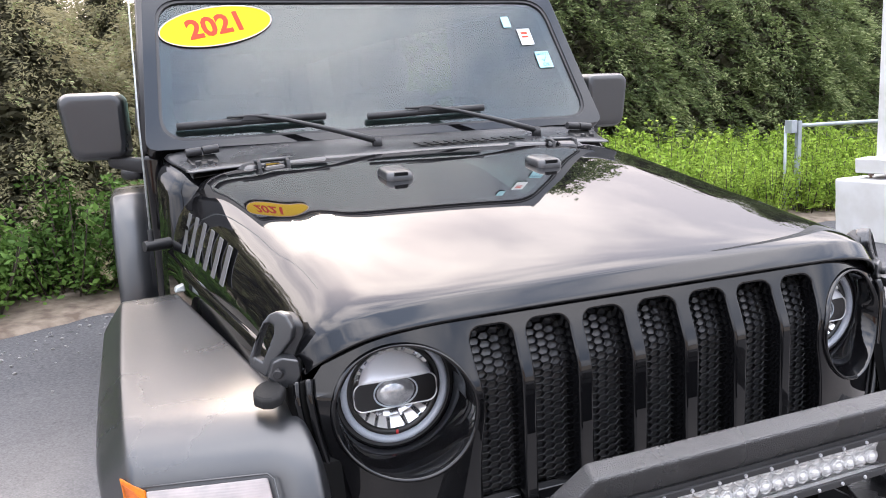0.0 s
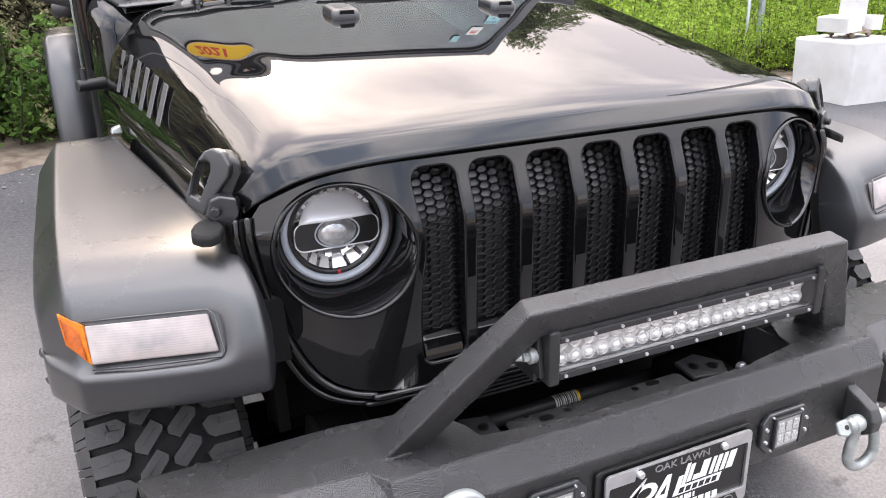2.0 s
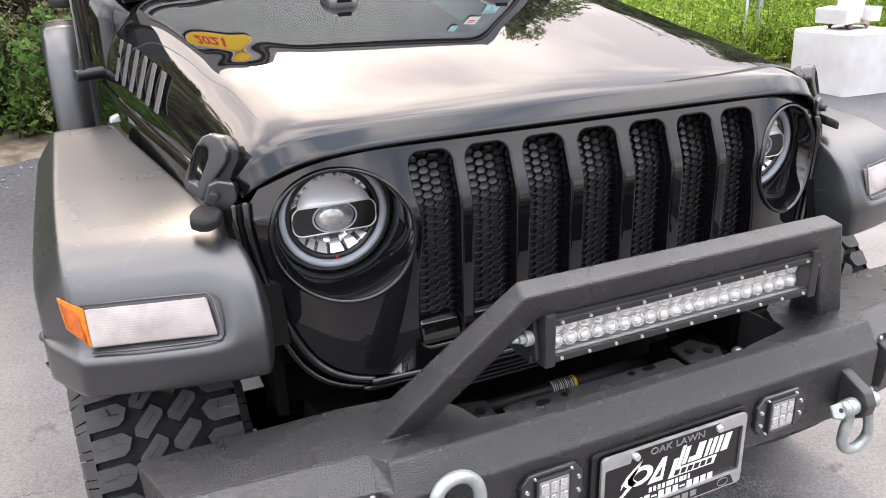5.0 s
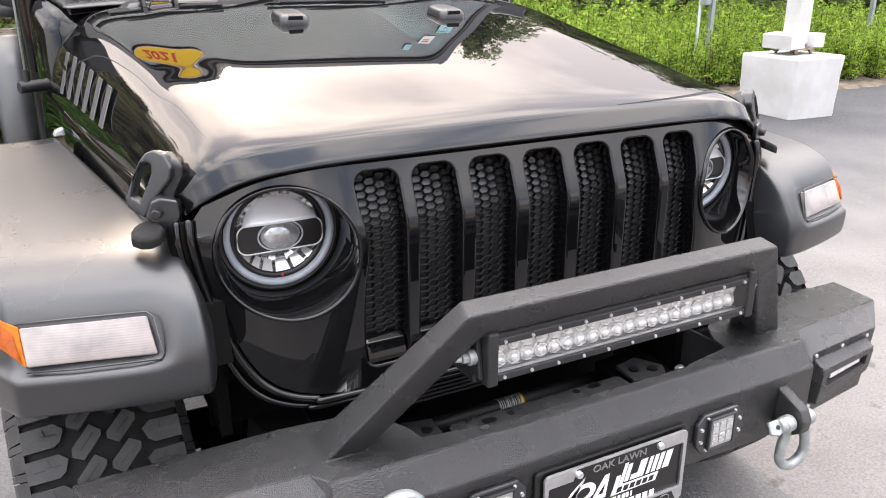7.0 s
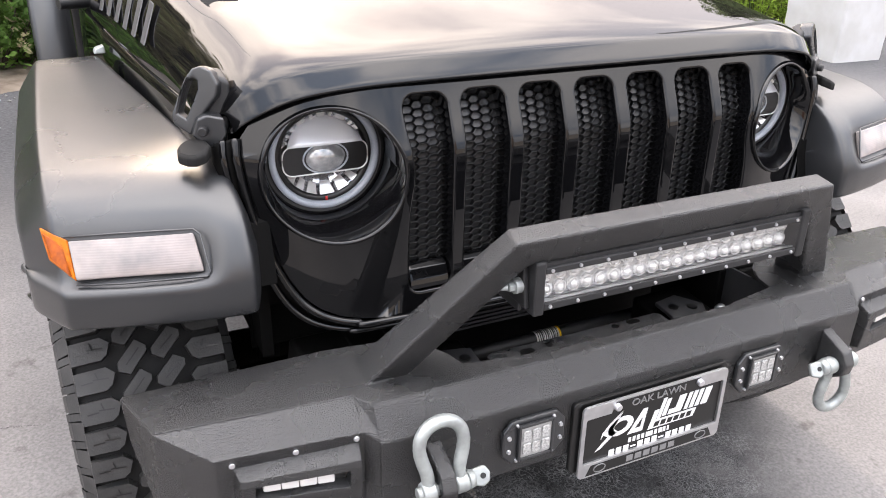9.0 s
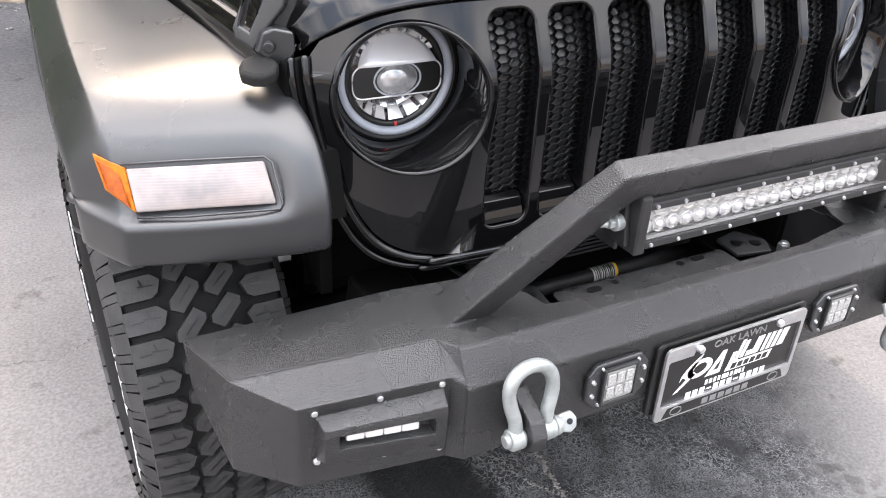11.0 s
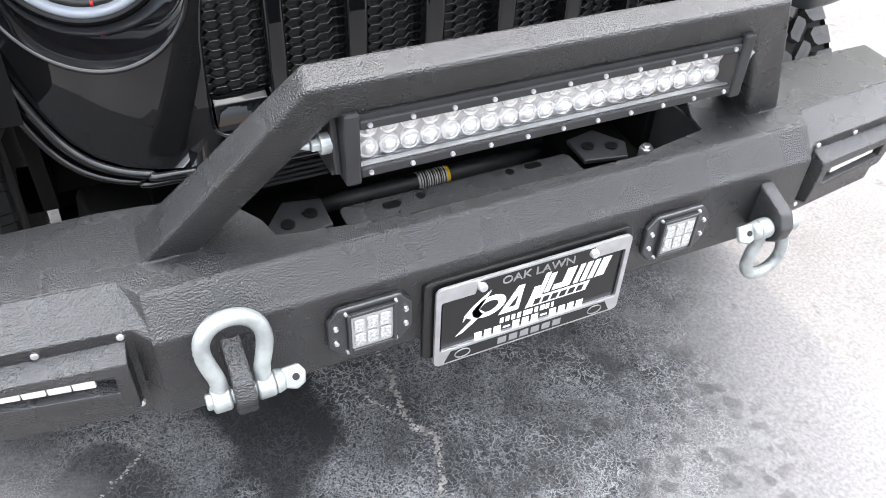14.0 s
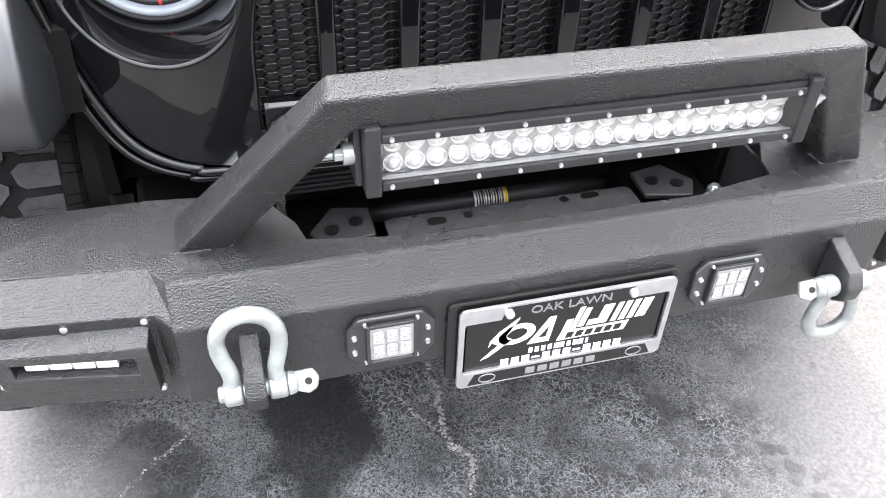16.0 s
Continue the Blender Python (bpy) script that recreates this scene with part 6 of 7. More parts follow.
# ---- ground ----
def ground_material():
    m = mat("worn_asphalt", (0.30, 0.29, 0.29), 0.62)
    n, l = m.node_tree.nodes, m.node_tree.links
    b = n["Principled BSDF"]
    b.inputs["Specular IOR Level"].default_value = 0.25
    co = n.new("ShaderNodeTexCoord")

    def noise(scale, detail=6.0, rough=0.55, dist=0.0):
        t = n.new("ShaderNodeTexNoise")
        t.inputs["Scale"].default_value, t.inputs["Detail"].default_value, t.inputs["Roughness"].default_value, t.inputs["Distortion"].default_value = scale, detail, rough, dist
        l.new(co.outputs["Object"], t.inputs["Vector"])
        return t.outputs["Fac"]

    def ramp(src, stops):
        r = n.new("ShaderNodeValToRGB")
        e = r.color_ramp.elements
        e[0].position, e[0].color = stops[0][0], (*stops[0][1], 1)
        e[1].position, e[1].color = stops[-1][0], (*stops[-1][1], 1)
        for p, c in stops[1:-1]:
            x = e.new(p)
            x.color = (*c, 1)
        l.new(src, r.inputs["Fac"])
        return r.outputs["Color"]

    def math_node(op, a, bb=None, clamp=False):
        q = n.new("ShaderNodeMath")
        q.operation, q.use_clamp = op, clamp
        for i, v in enumerate((a, bb)):
            if v is None:
                continue
            if isinstance(v, (int, float)):
                q.inputs[i].default_value = v
            else:
                l.new(v, q.inputs[i])
        return q.outputs[0]

    def mix(f, a, bb, kind="MIX"):
        q = n.new("ShaderNodeMix")
        q.data_type, q.blend_type = "RGBA", kind
        if isinstance(f, (int, float)):
            q.inputs["Factor"].default_value = f
        else:
            l.new(f, q.inputs["Factor"])
        for k, v in (("A", a), ("B", bb)):
            if isinstance(v, tuple):
                q.inputs[k].default_value = (*v, 1)
            else:
                l.new(v, q.inputs[k])
        return q.outputs["Result"]
    pale = ramp(noise(1.7), [(0.3, (0.150, 0.143, 0.140)), (0.7, (0.205, 0.197, 0.193))])
    grain = ramp(noise(120, 3), [(0.32, (0.78, 0.78, 0.78)), (0.68, (1.16, 1.16, 1.16))])
    pale = mix(1.0, pale, grain, "MULTIPLY")
    # older dark asphalt further out
    sep = n.new("ShaderNodeSeparateXYZ")
    l.new(co.outputs["Object"], sep.inputs["Vector"])
    far = math_node("ADD", math_node("MULTIPLY", sep.outputs["Y"], 0.55), math_node("MULTIPLY", noise(0.8), 1.6))
    farm = ramp(far, [(0.0, (0, 0, 0)), (1.0, (1, 1, 1))])
    fr = n.new("ShaderNodeMapRange")
    fr.inputs["From Min"].default_value, fr.inputs["From Max"].default_value = 1.7, 3.0
    l.new(far, fr.inputs["Value"])
    asphalt = ramp(noise(60, 5), [(0.3, (0.050, 0.050, 0.053)), (0.7, (0.105, 0.105, 0.110))])
    # unseen ground in front, darkened to cut bounce light onto upright faces
    near = n.new("ShaderNodeMapRange")
    near.inputs["From Min"].default_value, near.inputs["From Max"].default_value = -1.2, -2.0
    l.new(sep.outputs["Y"], near.inputs["Value"])
    col = mix(math_node("MAXIMUM", fr.outputs["Result"], near.outputs["Result"]), pale, asphalt)
    # damp stain under the nose with the vehicle's shade painted in, ragged outline
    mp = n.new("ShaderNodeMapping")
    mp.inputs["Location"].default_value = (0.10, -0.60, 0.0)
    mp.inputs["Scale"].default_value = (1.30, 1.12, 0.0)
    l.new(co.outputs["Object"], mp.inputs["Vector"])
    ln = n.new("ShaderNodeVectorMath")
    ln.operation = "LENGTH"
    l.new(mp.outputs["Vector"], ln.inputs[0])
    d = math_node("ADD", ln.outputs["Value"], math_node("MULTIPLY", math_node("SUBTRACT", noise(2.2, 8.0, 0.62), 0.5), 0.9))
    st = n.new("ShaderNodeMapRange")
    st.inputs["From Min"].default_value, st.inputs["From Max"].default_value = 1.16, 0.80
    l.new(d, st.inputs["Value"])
    wob = n.new("ShaderNodeVectorMath")
    wob.operation = "ADD"
    nz = n.new("ShaderNodeTexNoise")
    nz.inputs["Scale"].default_value, nz.inputs["Detail"].default_value = 26, 5.0
    l.new(co.outputs["Object"], nz.inputs["Vector"])
    sc = n.new("ShaderNodeVectorMath")
    sc.operation = "SCALE"
    sc.inputs["Scale"].default_value = 0.075
    l.new(nz.outputs["Color"], sc.inputs[0])
    l.new(co.outputs["Object"], wob.inputs[0])
    l.new(sc.outputs["Vector"], wob.inputs[1])

    def veins(scale, width):
        v = n.new("ShaderNodeTexVoronoi")
        v.feature = "DISTANCE_TO_EDGE"
        v.inputs["Scale"].default_value = scale
        l.new(wob.outputs["Vector"], v.inputs["Vector"])
        return ramp(v.outputs["Distance"], [(0.0, (1, 1, 1)), (width, (0, 0, 0))])
    fine_veins = mix(1.0, veins(64, 0.12), ramp(noise(7.0, 5.0), [(0.38, (0.15, 0.15, 0.15)), (0.62, (1, 1, 1))]), "MULTIPLY")
    finer = mix(1.0, veins(130, 0.15), ramp(noise(4.0, 5.0), [(0.42, (0.1, 0.1, 0.1)), (0.62, (0.8, 0.8, 0.8))]), "MULTIPLY")
    net = math_node("MAXIMUM", fine_veins, finer)
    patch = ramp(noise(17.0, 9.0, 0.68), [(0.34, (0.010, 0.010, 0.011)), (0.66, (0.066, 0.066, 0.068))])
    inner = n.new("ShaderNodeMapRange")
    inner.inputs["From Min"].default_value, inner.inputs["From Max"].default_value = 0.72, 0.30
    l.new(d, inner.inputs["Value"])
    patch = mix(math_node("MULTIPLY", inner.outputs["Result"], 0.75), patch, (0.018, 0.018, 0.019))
    stain_shade = mix(math_node("MULTIPLY", net, 0.85), patch, (0.265, 0.265, 0.268))
    stain_shade = mix(1.0, stain_shade, ramp(noise(260, 3.0), [(0.36, (0.62, 0.62, 0.62)), (0.64, (1.4, 1.4, 1.4))]), "MULTIPLY")
    # darkest, still damp core, with shade painted into it too
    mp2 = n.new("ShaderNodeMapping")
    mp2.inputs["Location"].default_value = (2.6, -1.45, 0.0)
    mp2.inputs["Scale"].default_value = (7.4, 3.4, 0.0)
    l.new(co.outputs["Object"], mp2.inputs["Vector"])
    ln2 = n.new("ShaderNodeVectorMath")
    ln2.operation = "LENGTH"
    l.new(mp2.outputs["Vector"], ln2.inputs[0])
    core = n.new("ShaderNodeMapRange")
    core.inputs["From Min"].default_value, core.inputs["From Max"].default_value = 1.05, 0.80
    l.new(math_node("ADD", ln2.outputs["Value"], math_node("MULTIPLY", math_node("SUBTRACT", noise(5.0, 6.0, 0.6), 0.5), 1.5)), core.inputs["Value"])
    stain_shade = mix(math_node("MULTIPLY", core.outputs["Result"], 0.85), stain_shade, (0.012, 0.012, 0.013))
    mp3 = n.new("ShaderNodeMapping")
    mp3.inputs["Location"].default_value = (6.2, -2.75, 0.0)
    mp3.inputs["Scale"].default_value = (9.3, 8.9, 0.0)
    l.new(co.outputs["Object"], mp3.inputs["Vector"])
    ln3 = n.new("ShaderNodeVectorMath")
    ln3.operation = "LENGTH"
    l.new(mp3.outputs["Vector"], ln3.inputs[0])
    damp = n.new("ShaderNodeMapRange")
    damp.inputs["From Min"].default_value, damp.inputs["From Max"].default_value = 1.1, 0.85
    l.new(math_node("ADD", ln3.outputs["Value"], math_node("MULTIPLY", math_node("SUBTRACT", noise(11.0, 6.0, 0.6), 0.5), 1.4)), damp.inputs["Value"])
    stain_shade = mix(math_node("MULTIPLY", damp.outputs["Result"], 0.7), stain_shade, (0.022, 0.022, 0.023))
    col = mix(st.outputs["Result"], col, stain_shade)
    # smudged blocks of a tyre print that crosses the stain
    mp4 = n.new("ShaderNodeMapping")
    mp4.inputs["Rotation"].default_value = (0, 0, radians(14))
    l.new(wob.outputs["Vector"], mp4.inputs["Vector"])
    bk = n.new("ShaderNodeTexBrick")
    bk.inputs["Scale"].default_value, bk.inputs["Mortar Size"].default_value, bk.inputs["Mortar Smooth"].default_value = 10.0, 0.16, 0.7
    bk.inputs["Brick Width"].default_value, bk.inputs["Row Height"].default_value = 0.62, 0.56
    l.new(mp4.outputs["Vector"], bk.inputs["Vector"])
    mp5 = n.new("ShaderNodeMapping")
    mp5.inputs["Location"].default_value = (-1.59, -0.38, 0.0)
    mp5.inputs["Rotation"].default_value = (0, 0, radians(14))
    mp5.inputs["Scale"].default_value = (3.9, 2.5, 0.0)
    l.new(co.outputs["Object"], mp5.inputs["Vector"])
    ln5 = n.new("ShaderNodeVectorMath")
    ln5.operation = "LENGTH"
    l.new(mp5.outputs["Vector"], ln5.inputs[0])
    band = n.new("ShaderNodeMapRange")
    band.inputs["From Min"].default_value, band.inputs["From Max"].default_value = 1.0, 0.6
    l.new(ln5.outputs["Value"], band.inputs["Value"])
    some = n.new("ShaderNodeMapRange")
    some.inputs["From Min"].default_value, some.inputs["From Max"].default_value = 0.46, 0.56
    l.new(noise(9.0, 3.0), some.inputs["Value"])
    print_on = math_node("MULTIPLY", math_node("MULTIPLY", band.outputs["Result"], some.outputs["Result"]), math_node("SUBTRACT", 1.0, bk.outputs["Fac"]))
    col = mix(math_node("MULTIPLY", print_on, 0.55), col, (0.035, 0.034, 0.034))
    spots = ramp(noise(9.0, 4.0), [(0.66, (1, 1, 1)), (0.74, (0.66, 0.65, 0.64))])
    col = mix(1.0, col, spots, "MULTIPLY")
    l.new(col, b.inputs["Base Color"])
    rr = n.new("ShaderNodeMapRange")
    rr.inputs["To Min"].default_value, rr.inputs["To Max"].default_value = 0.85, 0.75
    l.new(st.outputs["Result"], rr.inputs["Value"])
    l.new(rr.outputs["Result"], b.inputs["Roughness"])
    bp = n.new("ShaderNodeBump")
    bp.inputs["Strength"].default_value, bp.inputs["Distance"].default_value = 0.4, 0.004
    l.new(noise(140, 4.0), bp.inputs["Height"])
    l.new(bp.outputs["Normal"], b.inputs["Normal"])
    return m


xs = [-600, -60, -20, -8, -5, -2, 0, 2, 5, 8, 20, 60, 600]
ys = [-600, -60, -20, -8, -4, -1, 0, 1, 2, 4, 6, 9, 20, 60, 600]
bm = loft(bmesh.new(), [[(x, y, ground_z(x, y)) for x in xs] for y in ys])
bmesh.ops.recalc_face_normals(bm, faces=bm.faces)
tagged(part("ground", bm, ground_material(), None), "worn pale asphalt lot, damp-stained and painted with shade under the nose", "ground", kind="structure")


# cracks: a broken line of small pale mineral crumbs and a dark joint under them
def crack_line(pts, w, material, seed, crumbs=3):
    rnd = random.Random(seed)
    bm = bmesh.new()
    offset = 0.0
    for a, b in zip(pts, pts[1:]):
        a, b = Vector((*a, 0)), Vector((*b, 0))
        d = (b - a).normalized()
        side = Vector((-d.y, d.x, 0))
        n = max(2, int((b - a).length / 0.0045))
        for k in range(n):
            offset = 0.8 * offset + rnd.gauss(0, 0.0018)
            dense = 0.55 + 0.45 * math.sin(37 * (a.x + a.y) + 0.21 * k + seed)
            for _ in range(crumbs):
                if rnd.random() > 0.35 + 0.6 * dense:
                    continue
                p = a.lerp(b, (k + rnd.random()) / n) + side * (offset + rnd.gauss(0, w * 0.8))
                r = w * rnd.uniform(0.25, 0.95)
                turn = rnd.uniform(0, 6.28)
                ring = []
                for q in range(5):
                    ang = turn + 1.2566 * q
                    rr = r * rnd.uniform(0.55, 1.25)
                    x, y = p.x + rr * math.cos(ang) * 1.2, p.y + rr * math.sin(ang)
                    ring.append((x, y, ground_z(x, y) + 0.0006))
                top = bm.verts.new((p.x, p.y, ground_z(p.x, p.y) + 0.0006 + 0.35 * r))
                vs = [bm.verts.new(q) for q in ring]
                for q in range(5):
                    bm.faces.new((vs[q], vs[(q + 1) % 5], top))
    ob = part("ground_crack", bm, material, None, smooth=False)
    return tagged(ob, "ragged crack in the asphalt with pale mineral crumbs", "crack", kind="structure")


M_CRACK = mat("crack_mineral", (0.30, 0.29, 0.275), 0.9, color2=(0.10, 0.085, 0.070), scale=60)
M_CRACKD = mat("crack_shadow", (0.05, 0.048, 0.045), 0.9, color2=(0.12, 0.115, 0.11), scale=25)
main_crack = [(-0.10, 0.56), (-0.084, 0.469), (-0.074, 0.380), (-0.087, 0.278), (-0.080, 0.228), (-0.046, 0.191), (-0.071, 0.143), (-0.076, 0.095), (-0.128, 0.024), (-0.132, -0.034), (-0.174, -0.099), (-0.224, -0.166), (-0.26, -0.26), (-0.29, -0.40)]
crack_line(main_crack, 0.0046, M_CRACK, 1, 4)
crack_line([(-0.20, 0.52), (-0.186, 0.441), (-0.159, 0.394), (-0.137, 0.328), (-0.09, 0.27)], 0.0032, M_CRACK, 2)
crack_line([(-0.583, 0.412), (-0.597, 0.366), (-0.648, 0.323), (-0.694, 0.280), (-0.723, 0.240), (-0.749, 0.202)], 0.0030, M_CRACK, 3, 4)
crack_line([(-0.749, 0.202), (-0.773, 0.124), (-0.804, 0.038), (-0.85, -0.10)], 0.0056, M_CRACK, 4, 5)
crack_line([(-0.12, 0.03), (-0.18, -0.03), (-0.21, -0.12)], 0.0028, M_CRACK, 6)
crack_line([(-0.13, -0.03), (-0.08, -0.10), (-0.10, -0.20)], 0.0024, M_CRACK, 7)
crack_line([(-1.9, 1.12), (-1.35, 1.22), (-1.187, 1.204), (-1.057, 1.179), (-0.969, 1.231), (-0.92, 1.30)], 0.0024, M_CRACKD, 5)


# ---- verge, shrubs, trees, fence and lamp post ----
M_DIRT = mat("verge_dirt", (0.10, 0.075, 0.055), 0.95, color2=(0.22, 0.18, 0.14), scale=9, bump=0.8, bscale=60)
rnd = random.Random(7)
edge = [(-40.0, 2.6), (-8.0, 3.1), (-4.0, 3.9), (-1.73, 4.62), (-1.1, 5.0), (0.5, 5.2), (2.5, 5.3), (5.0, 5.35), (7.0, 5.25), (9.0, 5.1), (40.0, 4.4)]
rows = []
for (x0, y0), (x1, y1) in zip(edge, edge[1:]):
    n = max(2, min(40, int((x1 - x0) / 0.12)))
    for k in range(n):
        x, y = lerp(x0, x1, k / n), lerp(y0, y1, k / n) + rnd.uniform(-0.05, 0.05)
        rows.append([(x, y, ground_z(x, y) + 0.001), (x, y + 0.06, ground_z(x, y) + 0.018 + rnd.uniform(0, 0.012)), (x, y + 0.5, ground_z(x, y) + 0.05 + rnd.uniform(0, 0.03)),
                     (x, y + 1.5, ground_z(x, y + 1.5) + 0.10), (x, 60.0, ground_z(x, 60) + 0.15)])
bm = loft(bmesh.new(), rows)
bmesh.ops.recalc_face_normals(bm, faces=bm.faces)
tagged(part("verge", bm, M_DIRT, None), "bare brown earth verge beside the asphalt", "verge", kind="structure")


def quads_object(name, verts, material):
    """verts: an array of n x 4 x 3 corners."""
    n = len(verts)
    me = bpy.data.meshes.new(name)
    me.from_pydata(verts.reshape(-1, 3).tolist(), [], np.arange(n * 4).reshape(-1, 4).tolist())
    me.materials.append(material)
    return me


def leaves(points, size, rs, long=1.0, droop=0.0):
    """Small bent leaves at random turns round the points."""
    n = len(points)
    a = rs.normal(size=(n, 3))
    a[:, 2] = a[:, 2] * 0.6 - droop
    a /= np.linalg.norm(a, axis=1)[:, None]
    b = np.cross(a, rs.normal(size=(n, 3)))
    b /= np.linalg.norm(b, axis=1)[:, None]
    s = size * rs.uniform(0.6, 1.3, size=(n, 1))
    la, lb = a * s * long, b * s * 0.5
    return np.stack([points - la, points + lb, points + la, points - lb], axis=1)


def sprays(points, axes, size, rs):
    """Narrow leaflets laid along given directions."""
    n = len(points)
    a = axes / np.linalg.norm(axes, axis=1)[:, None]
    b = np.cross(a, rs.normal(size=(n, 3)))
    b /= np.linalg.norm(b, axis=1)[:, None]
    s = size * rs.uniform(0.6, 1.3, size=(n, 1))
    return np.stack([points - a * s, points + b * s * 0.30, points + a * s, points - b * s * 0.30], axis=1)


def leaf_mat(name, c1, c2, scale, island=0.3, rough=0.7):
    m = mat(name, c1, rough, color2=c2, scale=scale, island=island, spec=0.22)
    b = m.node_tree.nodes["Principled BSDF"]
    n, l = m.node_tree.nodes, m.node_tree.links
    thin, mixer = n.new("ShaderNodeBsdfTranslucent"), n.new("ShaderNodeMixShader")
    mixer.inputs["Fac"].default_value = 0.42
    l.new(b.inputs["Base Color"].links[0].from_socket, thin.inputs["Color"])
    l.new(b.outputs["BSDF"], mixer.inputs[1])
    l.new(thin.outputs["BSDF"], mixer.inputs[2])
    l.new(mixer.outputs["Shader"], n["Material Output"].inputs["Surface"])
    return m


M_CONIFER = leaf_mat("conifer_foliage", (0.078, 0.106, 0.044), (0.176, 0.218, 0.082), 2.5, 0.18)
# inner leaves get a darker colour that paints the shade within the crown
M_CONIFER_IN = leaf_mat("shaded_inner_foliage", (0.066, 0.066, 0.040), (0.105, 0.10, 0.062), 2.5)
M_CONIFER_B = leaf_mat("brownish_conifer_foliage", (0.180, 0.168, 0.096), (0.295, 0.272, 0.155), 2.5, 0.18)
M_SHRUB = leaf_mat("bright_shrub_leaves", (0.21, 0.33, 0.042), (0.36, 0.48, 0.08), 3.0, 0.4)
M_SHRUB_D = leaf_mat("green_shrub_leaves", (0.075, 0.15, 0.033), (0.16, 0.27, 0.06), 3.0, 0.3)


def conifer(seed, height, radius, bare, material, tips):
    """A juniper: trunk, limbs and a crown of many drooping sprays."""
    rs = np.random.RandomState(seed)
    tree = empty("conifer", 0, 0, 0)
    bm = bmesh.new()
    sweep(bm, [(0, 0, -0.2), (0.04, 0.02, height * 0.3), (0.0, 0.05, height * 0.65), (0.02, 0.0, height * 0.95)], [0.13, 0.10, 0.06, 0.015], 9)
    part("trunk", bm, M_BARK, tree, "brown fibrous trunk")
    for k in range(7):
        a, h = rs.uniform(0, 6.28), rs.uniform(0.12 * height, 0.8 * height)
        ln = radius * (1.0 - 0.7 * h / height) * rs.uniform(0.6, 0.95)
        p = Vector((0.01, 0.03, h))
        d = Vector((math.cos(a), math.sin(a), 0.25))
        part("limb", sweep(bmesh.new(), [p, p + d * ln * 0.5, p + d * ln + Vector((0, 0, -0.05))], [0.03, 0.02, 0.006], 5), M_BARK, tree)
    pts, axes, ends = [], [], []
    for k in range(230):
        h = height * (bare + (1 - bare) * rs.beta(1.1, 1.4))
        prof = (1.0 - ((h / height - bare) / (1 - bare)) ** 1.6) ** 0.8
        a = rs.uniform(0, 6.28)
        r = radius * max(0.08, prof) * (0.35 + 0.4 * math.sqrt(rs.uniform()))
        out = np.array([math.cos(a), math.sin(a), rs.uniform(-0.35, 0.25)])
        c = np.array([r * math.cos(a), r * math.sin(a), h])
        ln = rs.uniform(0.35, 0.85)
        m = int(200 * ln)
        t = rs.uniform(size=(m, 1)) ** 0.8
        side = np.cross(out, (0, 0, 1.0))
        p = c + out * t * ln - np.array([0, 0, 0.30]) * (t * ln) ** 2 / 0.3 + side * rs.normal(size=(m, 1)) * 0.10 * (1.15 - t) + rs.normal(size=(m, 3)) * 0.022
        d = out + side * rs.normal(size=(m, 1)) * 0.7 + rs.normal(size=(m, 3)) * 0.25 - np.array([0, 0, 0.25])
        pts.append(p)
        axes.append(d)
        ends.append((t > 0.8)[:, 0])
    pts, axes, ends = np.concatenate(pts), np.concatenate(axes), np.concatenate(ends)
    ob = new("crown", quads_object("crown", sprays(pts, axes, 0.030, rs), material))
    ob.parent = tree
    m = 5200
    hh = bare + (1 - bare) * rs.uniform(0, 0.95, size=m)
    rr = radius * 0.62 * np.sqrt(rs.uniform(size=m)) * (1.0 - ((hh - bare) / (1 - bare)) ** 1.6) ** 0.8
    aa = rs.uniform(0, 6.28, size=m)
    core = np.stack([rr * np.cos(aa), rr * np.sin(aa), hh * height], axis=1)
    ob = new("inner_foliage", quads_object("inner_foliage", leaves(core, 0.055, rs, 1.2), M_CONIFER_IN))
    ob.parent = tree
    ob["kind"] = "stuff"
    if tips:
        ends &= rs.uniform(size=len(pts)) < 0.75
        ob = new("tip_growth", quads_object("tip_growth", sprays(pts[ends] + 0.012, axes[ends], 0.027, rs), tips))
        ob.parent = tree
        ob["kind"] = "stuff"
    return tree


M_TIPS = leaf_mat("light_conifer_tips", (0.20, 0.235, 0.105), (0.32, 0.35, 0.17), 4.0)
firs = [conifer(11, 3.1, 1.25, 0.03, M_CONIFER, M_TIPS), conifer(12, 3.4, 1.15, 0.05, M_CONIFER, M_TIPS), conifer(13, 2.9, 1.35, 0.02, M_CONIFER, M_TIPS)]
browns = [conifer(21, 3.0, 1.3, 0.22, M_CONIFER_B, M_TIPS), conifer(22, 2.8, 1.3, 0.16, M_CONIFER_B, M_TIPS)]
used = set()


def plant(kind, x, y, turn, k, label, category, group):
    m = Matrix.Translation((x, y, ground_z(x, y) + 0.05)) @ Euler((0, 0, turn)).to_matrix().to_4x4()
    if kind.name not in used:
        used.add(kind.name)
        kind.matrix_basis = m @ Matrix.Diagonal((k, k, k, 1))
        ob = kind
    else:
        keep = kind.scale.copy()
        kind.scale = (k, k, k)
        ob = copy_thing(kind, m)
        kind.scale = keep
    return tagged(ob, label, category, group)


